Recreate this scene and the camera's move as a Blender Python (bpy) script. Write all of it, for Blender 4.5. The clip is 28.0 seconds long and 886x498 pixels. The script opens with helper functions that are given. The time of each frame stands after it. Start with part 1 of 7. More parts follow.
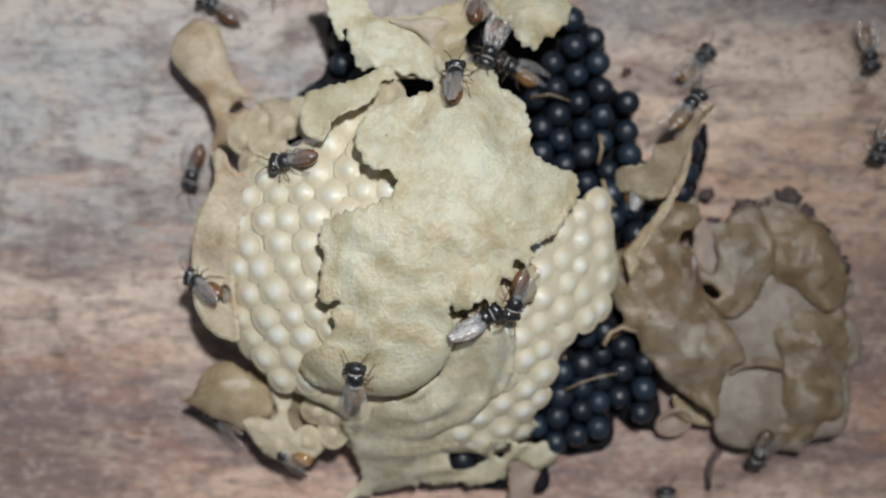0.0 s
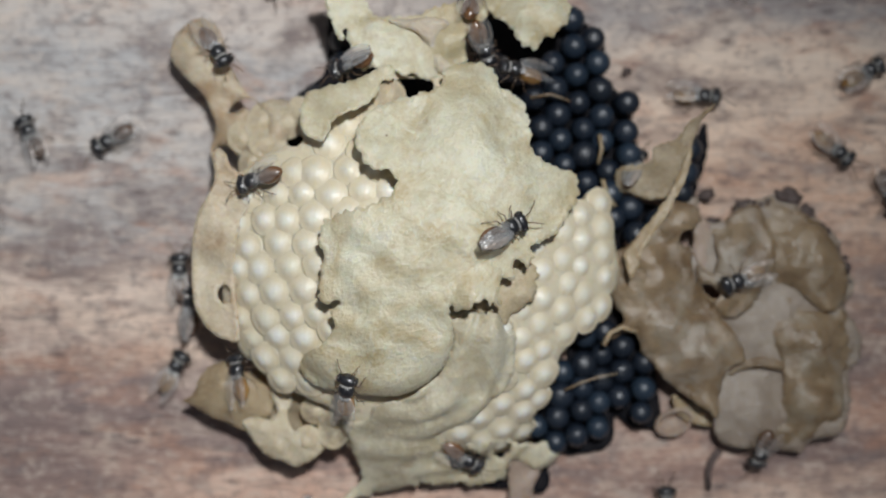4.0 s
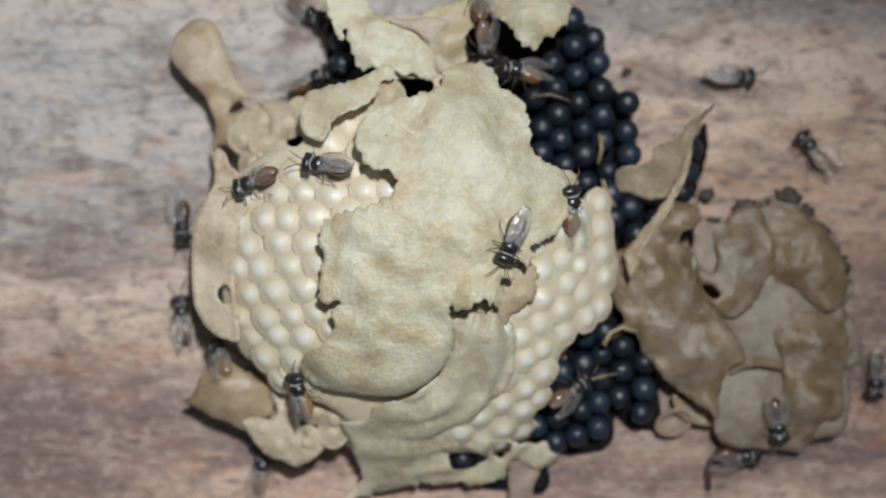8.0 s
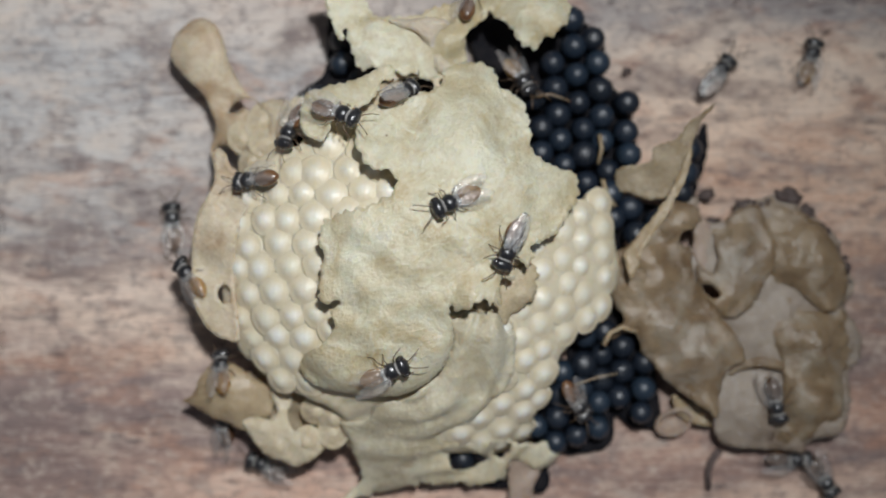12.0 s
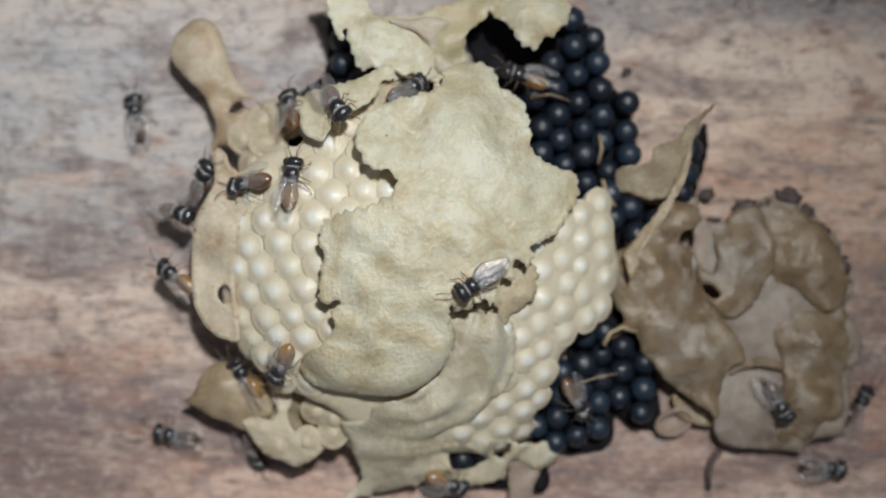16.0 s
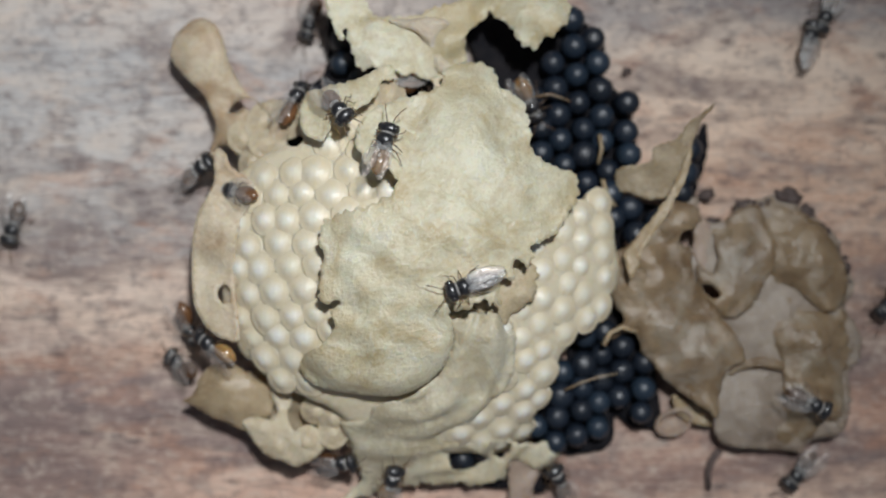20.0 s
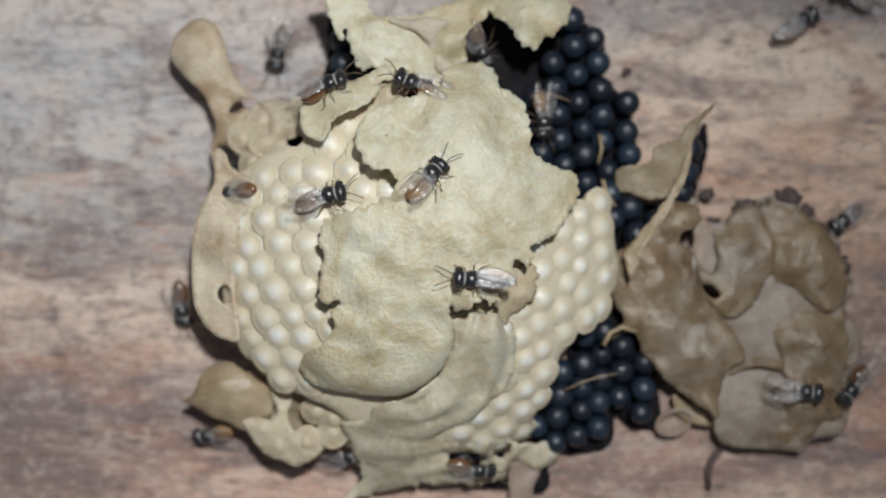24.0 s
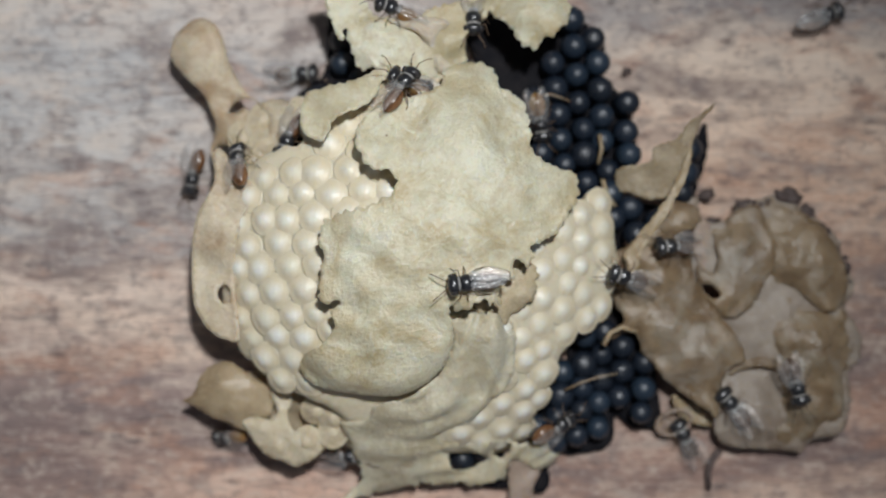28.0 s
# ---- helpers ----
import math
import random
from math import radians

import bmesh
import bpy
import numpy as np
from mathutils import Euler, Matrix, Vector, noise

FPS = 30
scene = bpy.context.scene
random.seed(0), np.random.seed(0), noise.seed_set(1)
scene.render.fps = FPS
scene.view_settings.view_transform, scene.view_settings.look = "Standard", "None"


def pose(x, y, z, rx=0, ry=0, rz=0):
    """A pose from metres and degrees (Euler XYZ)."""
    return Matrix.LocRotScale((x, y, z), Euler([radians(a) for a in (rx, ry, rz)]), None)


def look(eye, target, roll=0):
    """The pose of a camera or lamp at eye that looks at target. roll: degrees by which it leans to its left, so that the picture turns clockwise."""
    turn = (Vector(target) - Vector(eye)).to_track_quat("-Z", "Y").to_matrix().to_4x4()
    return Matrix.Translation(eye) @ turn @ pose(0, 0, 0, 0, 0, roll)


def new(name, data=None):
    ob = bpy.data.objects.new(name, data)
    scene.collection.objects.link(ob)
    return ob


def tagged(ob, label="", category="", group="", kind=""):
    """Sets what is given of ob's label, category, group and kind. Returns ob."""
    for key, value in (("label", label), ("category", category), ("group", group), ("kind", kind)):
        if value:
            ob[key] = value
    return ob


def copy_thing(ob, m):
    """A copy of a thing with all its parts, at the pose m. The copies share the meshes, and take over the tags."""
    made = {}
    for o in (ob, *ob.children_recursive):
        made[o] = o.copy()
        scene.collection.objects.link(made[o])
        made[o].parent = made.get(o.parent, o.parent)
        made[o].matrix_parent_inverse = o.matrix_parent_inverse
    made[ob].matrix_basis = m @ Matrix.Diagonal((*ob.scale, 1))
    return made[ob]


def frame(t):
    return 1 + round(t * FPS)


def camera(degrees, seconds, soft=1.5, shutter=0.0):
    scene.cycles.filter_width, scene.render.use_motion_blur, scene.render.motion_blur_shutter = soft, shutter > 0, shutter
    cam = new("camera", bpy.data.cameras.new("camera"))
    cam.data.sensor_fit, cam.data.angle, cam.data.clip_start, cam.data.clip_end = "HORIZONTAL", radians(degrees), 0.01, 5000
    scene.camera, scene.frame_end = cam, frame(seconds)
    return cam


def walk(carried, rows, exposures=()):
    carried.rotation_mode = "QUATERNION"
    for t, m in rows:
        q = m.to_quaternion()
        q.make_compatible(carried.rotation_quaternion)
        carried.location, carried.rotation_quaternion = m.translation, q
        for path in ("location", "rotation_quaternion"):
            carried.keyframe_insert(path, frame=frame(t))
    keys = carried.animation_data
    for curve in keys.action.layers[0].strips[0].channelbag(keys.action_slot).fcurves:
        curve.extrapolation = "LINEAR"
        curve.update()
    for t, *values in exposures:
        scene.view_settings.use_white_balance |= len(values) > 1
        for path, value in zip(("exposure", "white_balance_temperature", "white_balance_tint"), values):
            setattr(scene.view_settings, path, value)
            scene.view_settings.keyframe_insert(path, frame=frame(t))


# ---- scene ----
# An opened nest of tiny stingless bees on a weathered board, filmed from straight above.
# Plan numbers are in millimetres (x to the right, y up the board, z above it); MM turns them into metres.
MM = 0.001
cam = camera(45, 28.0, soft=2.0)
VIEW = pose(0, 0, 0.076)
cam.data.dof.use_dof = True
cam.data.dof.focus_distance = 0.0662
cam.data.dof.aperture_fstop = 16.0

# ---------------------------------------------------------------- light
world = bpy.data.worlds.new("dim_room")
scene.world = world
world.use_nodes = True
world.node_tree.nodes["Background"].inputs[0].default_value = (0.80, 0.88, 1.0, 1)
world.node_tree.nodes["Background"].inputs[1].default_value = 0.09

torch = bpy.data.lights.new("torch", "SPOT")
torch.spot_size, torch.spot_blend, torch.shadow_soft_size = radians(108), 1.0, 0.003
torch.energy = 0.415
torch.color = (0.95, 0.98, 1.0)
torch_ob = new("torch", torch)
torch_ob.matrix_world = look((0.012, 0.028, 0.106), (-0.042, -0.028, 0))
scene.view_settings.exposure = 0.0


# ---------------------------------------------------------------- materials
class Nodes:
    """A small helper to write node trees."""

    def __init__(self, name):
        self.mat = bpy.data.materials.new(name)
        self.mat.use_nodes = True
        self.t = self.mat.node_tree
        self.bsdf = self.t.nodes["Principled BSDF"]
        self.co = self.t.nodes.new("ShaderNodeTexCoord").outputs["Object"]

    def link(self, a, b):
        self.t.links.new(a, b)

    def coords(self, sx, sy, sz, rot=0.0):
        n = self.t.nodes.new("ShaderNodeMapping")
        n.inputs["Scale"].default_value = (sx, sy, sz)
        n.inputs["Rotation"].default_value = (0, 0, rot)
        self.link(self.co, n.inputs["Vector"])
        return n.outputs[0]

    def noise(self, scale, detail=4.0, rough=0.55, vec=None, distort=0.0):
        n = self.t.nodes.new("ShaderNodeTexNoise")
        n.inputs["Scale"].default_value = scale
        n.inputs["Detail"].default_value = detail
        n.inputs["Roughness"].default_value = rough
        n.inputs["Distortion"].default_value = distort
        self.link(vec or self.co, n.inputs["Vector"])
        return n.outputs["Fac"]

    def voronoi(self, scale, vec=None, feature="F1"):
        n = self.t.nodes.new("ShaderNodeTexVoronoi")
        n.feature = feature
        n.inputs["Scale"].default_value = scale
        self.link(vec or self.co, n.inputs["Vector"])
        return n.outputs["Distance"]

    def ramp(self, fac, *stops):
        n = self.t.nodes.new("ShaderNodeValToRGB")
        while len(n.color_ramp.elements) < len(stops):
            n.color_ramp.elements.new(0.5)
        for e, (p, c) in zip(n.color_ramp.elements, stops):
            e.position = p
            e.color = (*c, 1) if len(c) == 3 else c
        self.link(fac, n.inputs["Fac"])
        return n.outputs["Color"]

    def grey(self, fac, lo, hi, a=0.0, b=1.0):
        n = self.t.nodes.new("ShaderNodeMapRange")
        n.inputs["From Min"].default_value, n.inputs["From Max"].default_value = lo, hi
        n.inputs["To Min"].default_value, n.inputs["To Max"].default_value = a, b
        self.link(fac, n.inputs["Value"])
        return n.outputs[0]

    def mix(self, fac, a, b, mode="MIX"):
        n = self.t.nodes.new("ShaderNodeMix")
        n.data_type, n.blend_type = "RGBA", mode
        for sock, v in ((n.inputs[0], fac), (n.inputs[6], a), (n.inputs[7], b)):
            if isinstance(v, (int, float)):
                sock.default_value = v
            elif isinstance(v, tuple):
                sock.default_value = (*v, 1)
            else:
                self.link(v, sock)
        return n.outputs[2]

    def math(self, op, a, b):
        n = self.t.nodes.new("ShaderNodeMath")
        n.operation = op
        for sock, v in zip(n.inputs, (a, b)):
            if isinstance(v, (int, float)):
                sock.default_value = v
            else:
                self.link(v, sock)
        return n.outputs[0]

    def axis(self, which):
        n = self.t.nodes.new("ShaderNodeSeparateXYZ")
        self.link(self.co, n.inputs[0])
        return n.outputs[which]

    def random(self):
        return self.t.nodes.new("ShaderNodeObjectInfo").outputs["Random"]

    def set(self, **kw):
        for k, v in kw.items():
            sock = self.bsdf.inputs[k.replace("_", " ")]
            if isinstance(v, (int, float)):
                sock.default_value = v
            elif isinstance(v, tuple):
                sock.default_value = (*v, 1) if len(v) == 3 and sock.type == "RGBA" else v
            else:
                self.link(v, sock)
        return self

    def bump(self, height, depth, strength=1.0):
        n = self.t.nodes.new("ShaderNodeBump")
        n.inputs["Strength"].default_value = strength
        n.inputs["Distance"].default_value = depth * MM
        self.link(height, n.inputs["Height"])
        self.link(n.outputs[0], self.bsdf.inputs["Normal"])
        return self


def paper_wax(name, light, mid, dark, rough=0.5, relief=0.12, translucent=0.4, ochre=None, gloss=0.5):
    """Dry papery cerumen: mottled, fibrous, with pale grains, dark specks and ochre stains."""
    n = Nodes(name)
    big = n.noise(150, 5, 0.62, distort=0.8)
    mid_n = n.noise(520, 5, 0.65, distort=0.5)
    fine = n.noise(1500, 5, 0.7)
    grain = n.noise(3300, 4, 0.7)
    col = n.ramp(big, (0.30, dark), (0.42, mid), (0.62, light))
    col = n.mix(n.grey(mid_n, 0.54, 0.72, 0.0, 0.35), col, dark)
    col = n.mix(n.grey(mid_n, 0.28, 0.46, 0.45, 0.0), col, light)
    col = n.mix(n.grey(fine, 0.50, 0.68, 0.0, 0.5), col, light)
    col = n.mix(n.grey(grain, 0.52, 0.64, 0.0, 0.8), col, light)
    col = n.mix(n.grey(grain, 0.34, 0.47, 0.28, 0.0), col, dark)
    if ochre:
        stain = n.math("MULTIPLY", n.grey(n.noise(230, 5, 0.7, distort=0.7), 0.46, 0.60, 0.0, 0.72), n.grey(fine, 0.30, 0.60, 0.5, 1.0))
        col = n.mix(stain, col, ochre)
    speck = n.grey(n.voronoi(620), 0.04, 0.075, 1.0, 0.0)
    speck = n.math("MULTIPLY", speck, n.grey(n.noise(420, 2), 0.60, 0.66, 0.0, 0.7))
    col = n.mix(speck, col, (0.16, 0.11, 0.08))
    n.set(Base_Color=col, Roughness=n.grey(grain, 0.3, 0.7, rough + 0.14, rough - 0.2))
    n.set(Subsurface_Weight=translucent, Subsurface_Radius=(1.0, 0.7, 0.4), Subsurface_Scale=0.0005)
    n.set(Specular_IOR_Level=gloss)
    return n.bump(n.math("ADD", n.math("MULTIPLY", mid_n, 0.30), n.math("ADD", n.math("MULTIPLY", fine, 0.10), n.math("MULTIPLY", grain, 0.32))), relief).mat


def brown_wax():
    """Glossy old cerumen, mottled brown with greyish films that partly stand in for glare."""
    n = Nodes("brown_wax")
    big = n.noise(120, 4, 0.6, distort=1.2)
    mid = n.noise(420, 4, 0.6, distort=0.8)
    fine = n.noise(2400, 4, 0.65)
    col = n.ramp(big, (0.32, (0.095, 0.054, 0.026)), (0.44, (0.155, 0.097, 0.050)), (0.54, (0.225, 0.152, 0.086)), (0.66, (0.30, 0.215, 0.130)))
    col = n.mix(n.grey(mid, 0.52, 0.66, 0.0, 0.6), col, (0.29, 0.25, 0.185))
    col = n.mix(n.grey(mid, 0.34, 0.44, 0.5, 0.0), col, (0.145, 0.097, 0.05))
    col = n.mix(n.grey(fine, 0.5, 0.72, 0.0, 0.45), col, (0.14, 0.10, 0.06))
    # Pale grey blotches put glare into the colour at random spots.
    glare_film = n.noise(170, 5, 0.7, distort=0.6)
    col = n.mix(n.grey(glare_film, 0.53, 0.64, 0.0, 0.6), col, (0.36, 0.31, 0.25))
    n.set(Base_Color=col, Roughness=n.grey(mid, 0.35, 0.65, 0.27, 0.44), Specular_IOR_Level=0.75)
    n.set(Subsurface_Weight=0.2, Subsurface_Radius=(1.0, 0.6, 0.3), Subsurface_Scale=0.0005)
    return n.bump(n.math("ADD", n.math("MULTIPLY", mid, 0.5), n.math("MULTIPLY", fine, 0.3)), 0.4).mat


def make_wood():
    """Weathered board: broad soft bands of grey, tan and purplish brown, with faint streaks and specks."""
    n = Nodes("weathered_wood")
    y = n.axis(1)
    wob = n.noise(1.0, 5, 0.6, n.coords(38, 110, 100), 1.0)
    band = n.math("ADD", n.math("MULTIPLY", y, 22.0), n.math("MULTIPLY", wob, 0.40))
    band = n.math("ADD", band, 0.30)
    grey, tan, dull = (0.66, 0.62, 0.59), (0.87, 0.665, 0.535), (0.30, 0.215, 0.195)
    left = n.ramp(band, (0.04, (0.84, 0.58, 0.45)), (0.13, (0.74, 0.48, 0.37)), (0.19, dull), (0.29, (0.42, 0.31, 0.28)), (0.355, tan), (0.435, (0.85, 0.67, 0.56)), (0.495, (0.38, 0.29, 0.26)),
                  (0.56, (0.52, 0.48, 0.46)), (0.66, grey), (0.78, (0.56, 0.545, 0.54)), (0.86, (0.74, 0.66, 0.60)), (0.96, (0.66, 0.57, 0.52)))
    right = n.ramp(band, (0.07, (0.70, 0.49, 0.38)), (0.15, (0.34, 0.22, 0.185)), (0.20, (0.56, 0.37, 0.29)), (0.30, (0.27, 0.185, 0.16)), (0.42, (0.50, 0.33, 0.25)), (0.60, (0.74, 0.50, 0.365)),
                   (0.68, (0.88, 0.66, 0.51)), (0.785, (0.90, 0.72, 0.58)), (0.85, (0.42, 0.375, 0.36)), (0.96, (0.37, 0.335, 0.33)))
    col = n.mix(n.grey(n.math("ADD", n.axis(0), n.math("MULTIPLY", wob, 0.012)), -0.003, 0.022), left, right)
    cloud = n.noise(1.0, 4, 0.6, n.coords(90, 260, 200), 0.8)
    col = n.mix(n.grey(cloud, 0.51, 0.62, 0.0, 0.65), col, (0.26, 0.195, 0.18))
    col = n.mix(n.grey(cloud, 0.34, 0.46, 0.5, 0.0), col, (0.84, 0.68, 0.56))
    # Mixes in the dull brown towards the lower left corner.
    dull_corner = n.math("MULTIPLY", n.grey(n.math("ADD", n.axis(0), n.math("MULTIPLY", wob, 0.012)), -0.021, -0.012, 1.0, 0.0), n.grey(n.math("ADD", y, n.math("MULTIPLY", wob, 0.006)), -0.0125, -0.0095, 0.85, 0.0))
    col = n.mix(dull_corner, col, dull)
    streak = n.noise(1.0, 6, 0.65, n.coords(150, 620, 400), 0.5)
    col = n.mix(n.grey(streak, 0.52, 0.68, 0.0, 0.5), col, (0.20, 0.155, 0.15))
    pale = n.noise(1.0, 6, 0.7, n.coords(300, 620, 300, 0.05), 0.4)
    col = n.mix(n.grey(pale, 0.52, 0.66, 0.0, 0.4), col, (0.84, 0.68, 0.56))
    fib = n.noise(1.0, 4, 0.6, n.coords(520, 3800, 900))
    col = n.mix(n.grey(fib, 0.50, 0.74, 0.0, 0.28), col, (0.24, 0.175, 0.15))
    blot = n.noise(1.0, 5, 0.7, n.coords(400, 560, 300), 0.4)
    col = n.mix(n.grey(blot, 0.53, 0.66, 0.0, 0.6), col, (0.20, 0.165, 0.165))
    rust = n.noise(1.0, 5, 0.7, n.coords(120, 300, 300), 0.5)
    col = n.mix(n.grey(rust, 0.53, 0.66, 0.0, 0.5), col, (0.56, 0.30, 0.20))
    crumb = n.noise(1.0, 4, 0.75, n.coords(1100, 1700, 900))
    col = n.mix(n.grey(crumb, 0.53, 0.66, 0.0, 0.55), col, (0.22, 0.16, 0.15))
    col = n.mix(n.grey(crumb, 0.34, 0.47, 0.4, 0.0), col, (0.82, 0.70, 0.60))
    dots = n.math("MULTIPLY", n.grey(n.voronoi(650, n.coords(0.6, 1.4, 1)), 0.10, 0.30, 1.0, 0.0), n.grey(n.noise(170, 3), 0.47, 0.58, 0.0, 0.6))
    col = n.mix(dots, col, (0.12, 0.095, 0.095))
    n.set(Base_Color=col, Roughness=0.78, Specular_IOR_Level=0.25)
    return n.bump(n.math("ADD", fib, streak), 0.25).mat


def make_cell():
    """Cream wax: thin caps whose whitish centres also stand in for soft highlights, tan where a cell joins its
    neighbours.
    """
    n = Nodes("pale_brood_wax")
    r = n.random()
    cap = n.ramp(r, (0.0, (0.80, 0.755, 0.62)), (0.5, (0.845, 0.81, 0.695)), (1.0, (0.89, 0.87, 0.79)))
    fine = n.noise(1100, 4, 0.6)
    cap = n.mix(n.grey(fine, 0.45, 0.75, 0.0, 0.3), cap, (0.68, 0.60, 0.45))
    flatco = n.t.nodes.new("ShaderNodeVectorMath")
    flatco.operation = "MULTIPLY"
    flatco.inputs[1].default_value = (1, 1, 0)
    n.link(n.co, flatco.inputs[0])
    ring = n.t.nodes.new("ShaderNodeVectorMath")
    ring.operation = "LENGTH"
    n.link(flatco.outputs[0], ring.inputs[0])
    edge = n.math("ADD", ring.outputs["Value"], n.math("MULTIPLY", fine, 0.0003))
    # Whitish middle is thin cap and painted highlight in one; tan rim is wax.
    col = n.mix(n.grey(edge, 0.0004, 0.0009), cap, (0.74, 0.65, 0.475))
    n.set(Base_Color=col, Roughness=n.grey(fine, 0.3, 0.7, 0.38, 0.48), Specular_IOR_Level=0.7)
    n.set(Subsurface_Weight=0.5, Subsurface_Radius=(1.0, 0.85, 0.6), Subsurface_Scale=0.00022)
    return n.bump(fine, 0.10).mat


def make_black():
    n = Nodes("black_resin_wax")
    r = n.random()
    col = n.ramp(r, (0.0, (0.008, 0.012, 0.020)), (0.6, (0.011, 0.018, 0.031)), (1.0, (0.018, 0.032, 0.052)))
    fine = n.noise(1400, 4, 0.6)
    col = n.mix(n.grey(fine, 0.5, 0.8, 0.0, 0.5), col, (0.018, 0.022, 0.030))
    n.set(Base_Color=col, Roughness=n.grey(fine, 0.3, 0.7, 0.34, 0.46), Specular_IOR_Level=0.6)
    return n.bump(fine, 0.09).mat


def plain(name, base, alt, scale, rough, relief=0.03, **kw):
    n = Nodes(name)
    f = n.noise(scale, 4, 0.6)
    n.set(Base_Color=n.mix(n.grey(f, 0.35, 0.7), base, alt), Roughness=rough, **kw)
    return n.bump(f, relief).mat


M_WOOD = make_wood()
M_PAPER = paper_wax("pale_paper_wax", (0.745, 0.70, 0.545), (0.615, 0.545, 0.375), (0.48, 0.385, 0.215), 0.38, relief=0.34, ochre=(0.47, 0.365, 0.19), gloss=0.75)
M_SKIRT = paper_wax("dull_paper_wax", (0.69, 0.63, 0.485), (0.57, 0.505, 0.37), (0.42, 0.35, 0.24), relief=0.34, ochre=(0.47, 0.385, 0.24))
M_TAN = paper_wax("tan_wax", (0.57, 0.475, 0.325), (0.46, 0.37, 0.24), (0.31, 0.235, 0.14), 0.45, relief=0.25)
M_LOBE = paper_wax("dull_tan_lobe_wax", (0.66, 0.57, 0.43), (0.55, 0.455, 0.325), (0.40, 0.295, 0.185), 0.42, relief=0.3, ochre=(0.40, 0.27, 0.16))
M_CREAM = paper_wax("cream_wax", (0.66, 0.57, 0.42), (0.54, 0.45, 0.31), (0.39, 0.295, 0.19), 0.42, relief=0.3)
M_OLIVE = paper_wax("olive_wax", (0.44, 0.345, 0.225), (0.35, 0.262, 0.16), (0.22, 0.155, 0.09), 0.42)
M_SPUR = paper_wax("brown_paper_wax", (0.40, 0.325, 0.22), (0.31, 0.245, 0.16), (0.20, 0.145, 0.09), 0.45, relief=0.3)
M_BROWN = brown_wax()
M_GREYWAX = paper_wax("greyish_wax", (0.375, 0.315, 0.26), (0.275, 0.212, 0.16), (0.165, 0.115, 0.078), 0.32, 0.32, 0.2)
M_ROSE = paper_wax("rosy_wax", (0.66, 0.58, 0.45), (0.57, 0.47, 0.36), (0.44, 0.34, 0.25), 0.42, relief=0.4)
M_PINK = paper_wax("pinkish_wax", (0.46, 0.36, 0.29), (0.36, 0.27, 0.215), (0.25, 0.18, 0.135), 0.45)
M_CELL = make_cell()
M_BLACK = make_black()
# Near-black resin tone that also stands in for shade in deep gaps.
M_RESIN_SHADE = plain("black_resin_shade", (0.005, 0.005, 0.008), (0.016, 0.014, 0.016), 1200, 0.8, 0.1, Specular_IOR_Level=0.2)
M_CORE = paper_wax("comb_core_wax", (0.74, 0.655, 0.49), (0.69, 0.595, 0.43), (0.60, 0.50, 0.335))
M_SHELL = plain("black_bee_shell", (0.006, 0.006, 0.008), (0.03, 0.03, 0.034), 4000, 0.28, 0.03, Specular_IOR_Level=1.0)
M_FUZZ = plain("grey_bee_hair", (0.28, 0.27, 0.26), (0.42, 0.40, 0.37), 9000, 0.8, 0.05)
M_EYE = plain("dark_bee_eye", (0.02, 0.018, 0.018), (0.05, 0.045, 0.045), 9000, 0.16, 0.01, Specular_IOR_Level=0.7)
M_AMBER = plain("amber_bee_abdomen", (0.26, 0.135, 0.045), (0.41, 0.25, 0.10), 900, 0.20, 0.03, Specular_IOR_Level=0.7,
                Subsurface_Weight=0.3, Subsurface_Radius=(1.0, 0.45, 0.12), Subsurface_Scale=0.0004)
M_RUST = plain("rust_bee_abdomen", (0.12, 0.055, 0.024), (0.23, 0.11, 0.048), 900, 0.22, 0.03, Specular_IOR_Level=0.7)
M_BAND = plain("brown_bee_band", (0.05, 0.022, 0.008), (0.10, 0.045, 0.015), 1500, 0.3, 0.02)
M_DARKTWIG = plain("dark_twig", (0.07, 0.05, 0.045), (0.14, 0.10, 0.09), 1500, 0.7, 0.1)
M_LEG = plain("dark_bee_leg", (0.09, 0.058, 0.038), (0.20, 0.13, 0.08), 4000, 0.35, 0.01)


M_DUSKY = plain("dusky_bee_abdomen", (0.07, 0.035, 0.018), (0.14, 0.065, 0.028), 900, 0.25, 0.03, Specular_IOR_Level=0.7)


def make_wing(name, lo, hi):
    n = Nodes(name)
    f = n.noise(900, 3, 0.5, n.coords(1, 0.35, 1))
    tint = n.ramp(f, (0.30, (0.70, 0.58, 0.60)), (0.42, (0.90, 0.82, 0.80)), (0.52, (0.76, 0.79, 0.80)), (0.66, (0.92, 0.82, 0.76)))
    n.set(Base_Color=tint, Roughness=0.27, Metallic=0.35, Specular_IOR_Level=0.9, Alpha=n.grey(n.noise(1700, 3, 0.5, n.coords(1, 0.4, 1)), 0.3, 0.7, lo, hi))
    return n.bump(n.noise(2200, 3, 0.6, n.coords(1, 0.4, 1)), 0.35).mat


M_WING = make_wing("silvery_bee_wing", 0.28, 0.62)
M_WINGCLEAR = make_wing("clear_bee_wing", 0.06, 0.36)


# ---------------------------------------------------------------- mesh helpers
def mesh_object(name, me, material, parent=None, label=""):
    ob = new(name, me)
    if material and not me.materials:
        me.materials.append(material)
    if parent is not None:
        ob.parent = parent
    if label:
        ob["label"] = label
    return ob


def to_mesh(name, bm, smooth=True):
    me = bpy.data.meshes.new(name)
    bm.to_mesh(me)
    bm.free()
    me.polygons.foreach_set("use_smooth", [smooth] * len(me.polygons))
    return me


def part(name, bm, material, parent, label=""):
    return mesh_object(name, to_mesh(name, bm), material, parent, label)


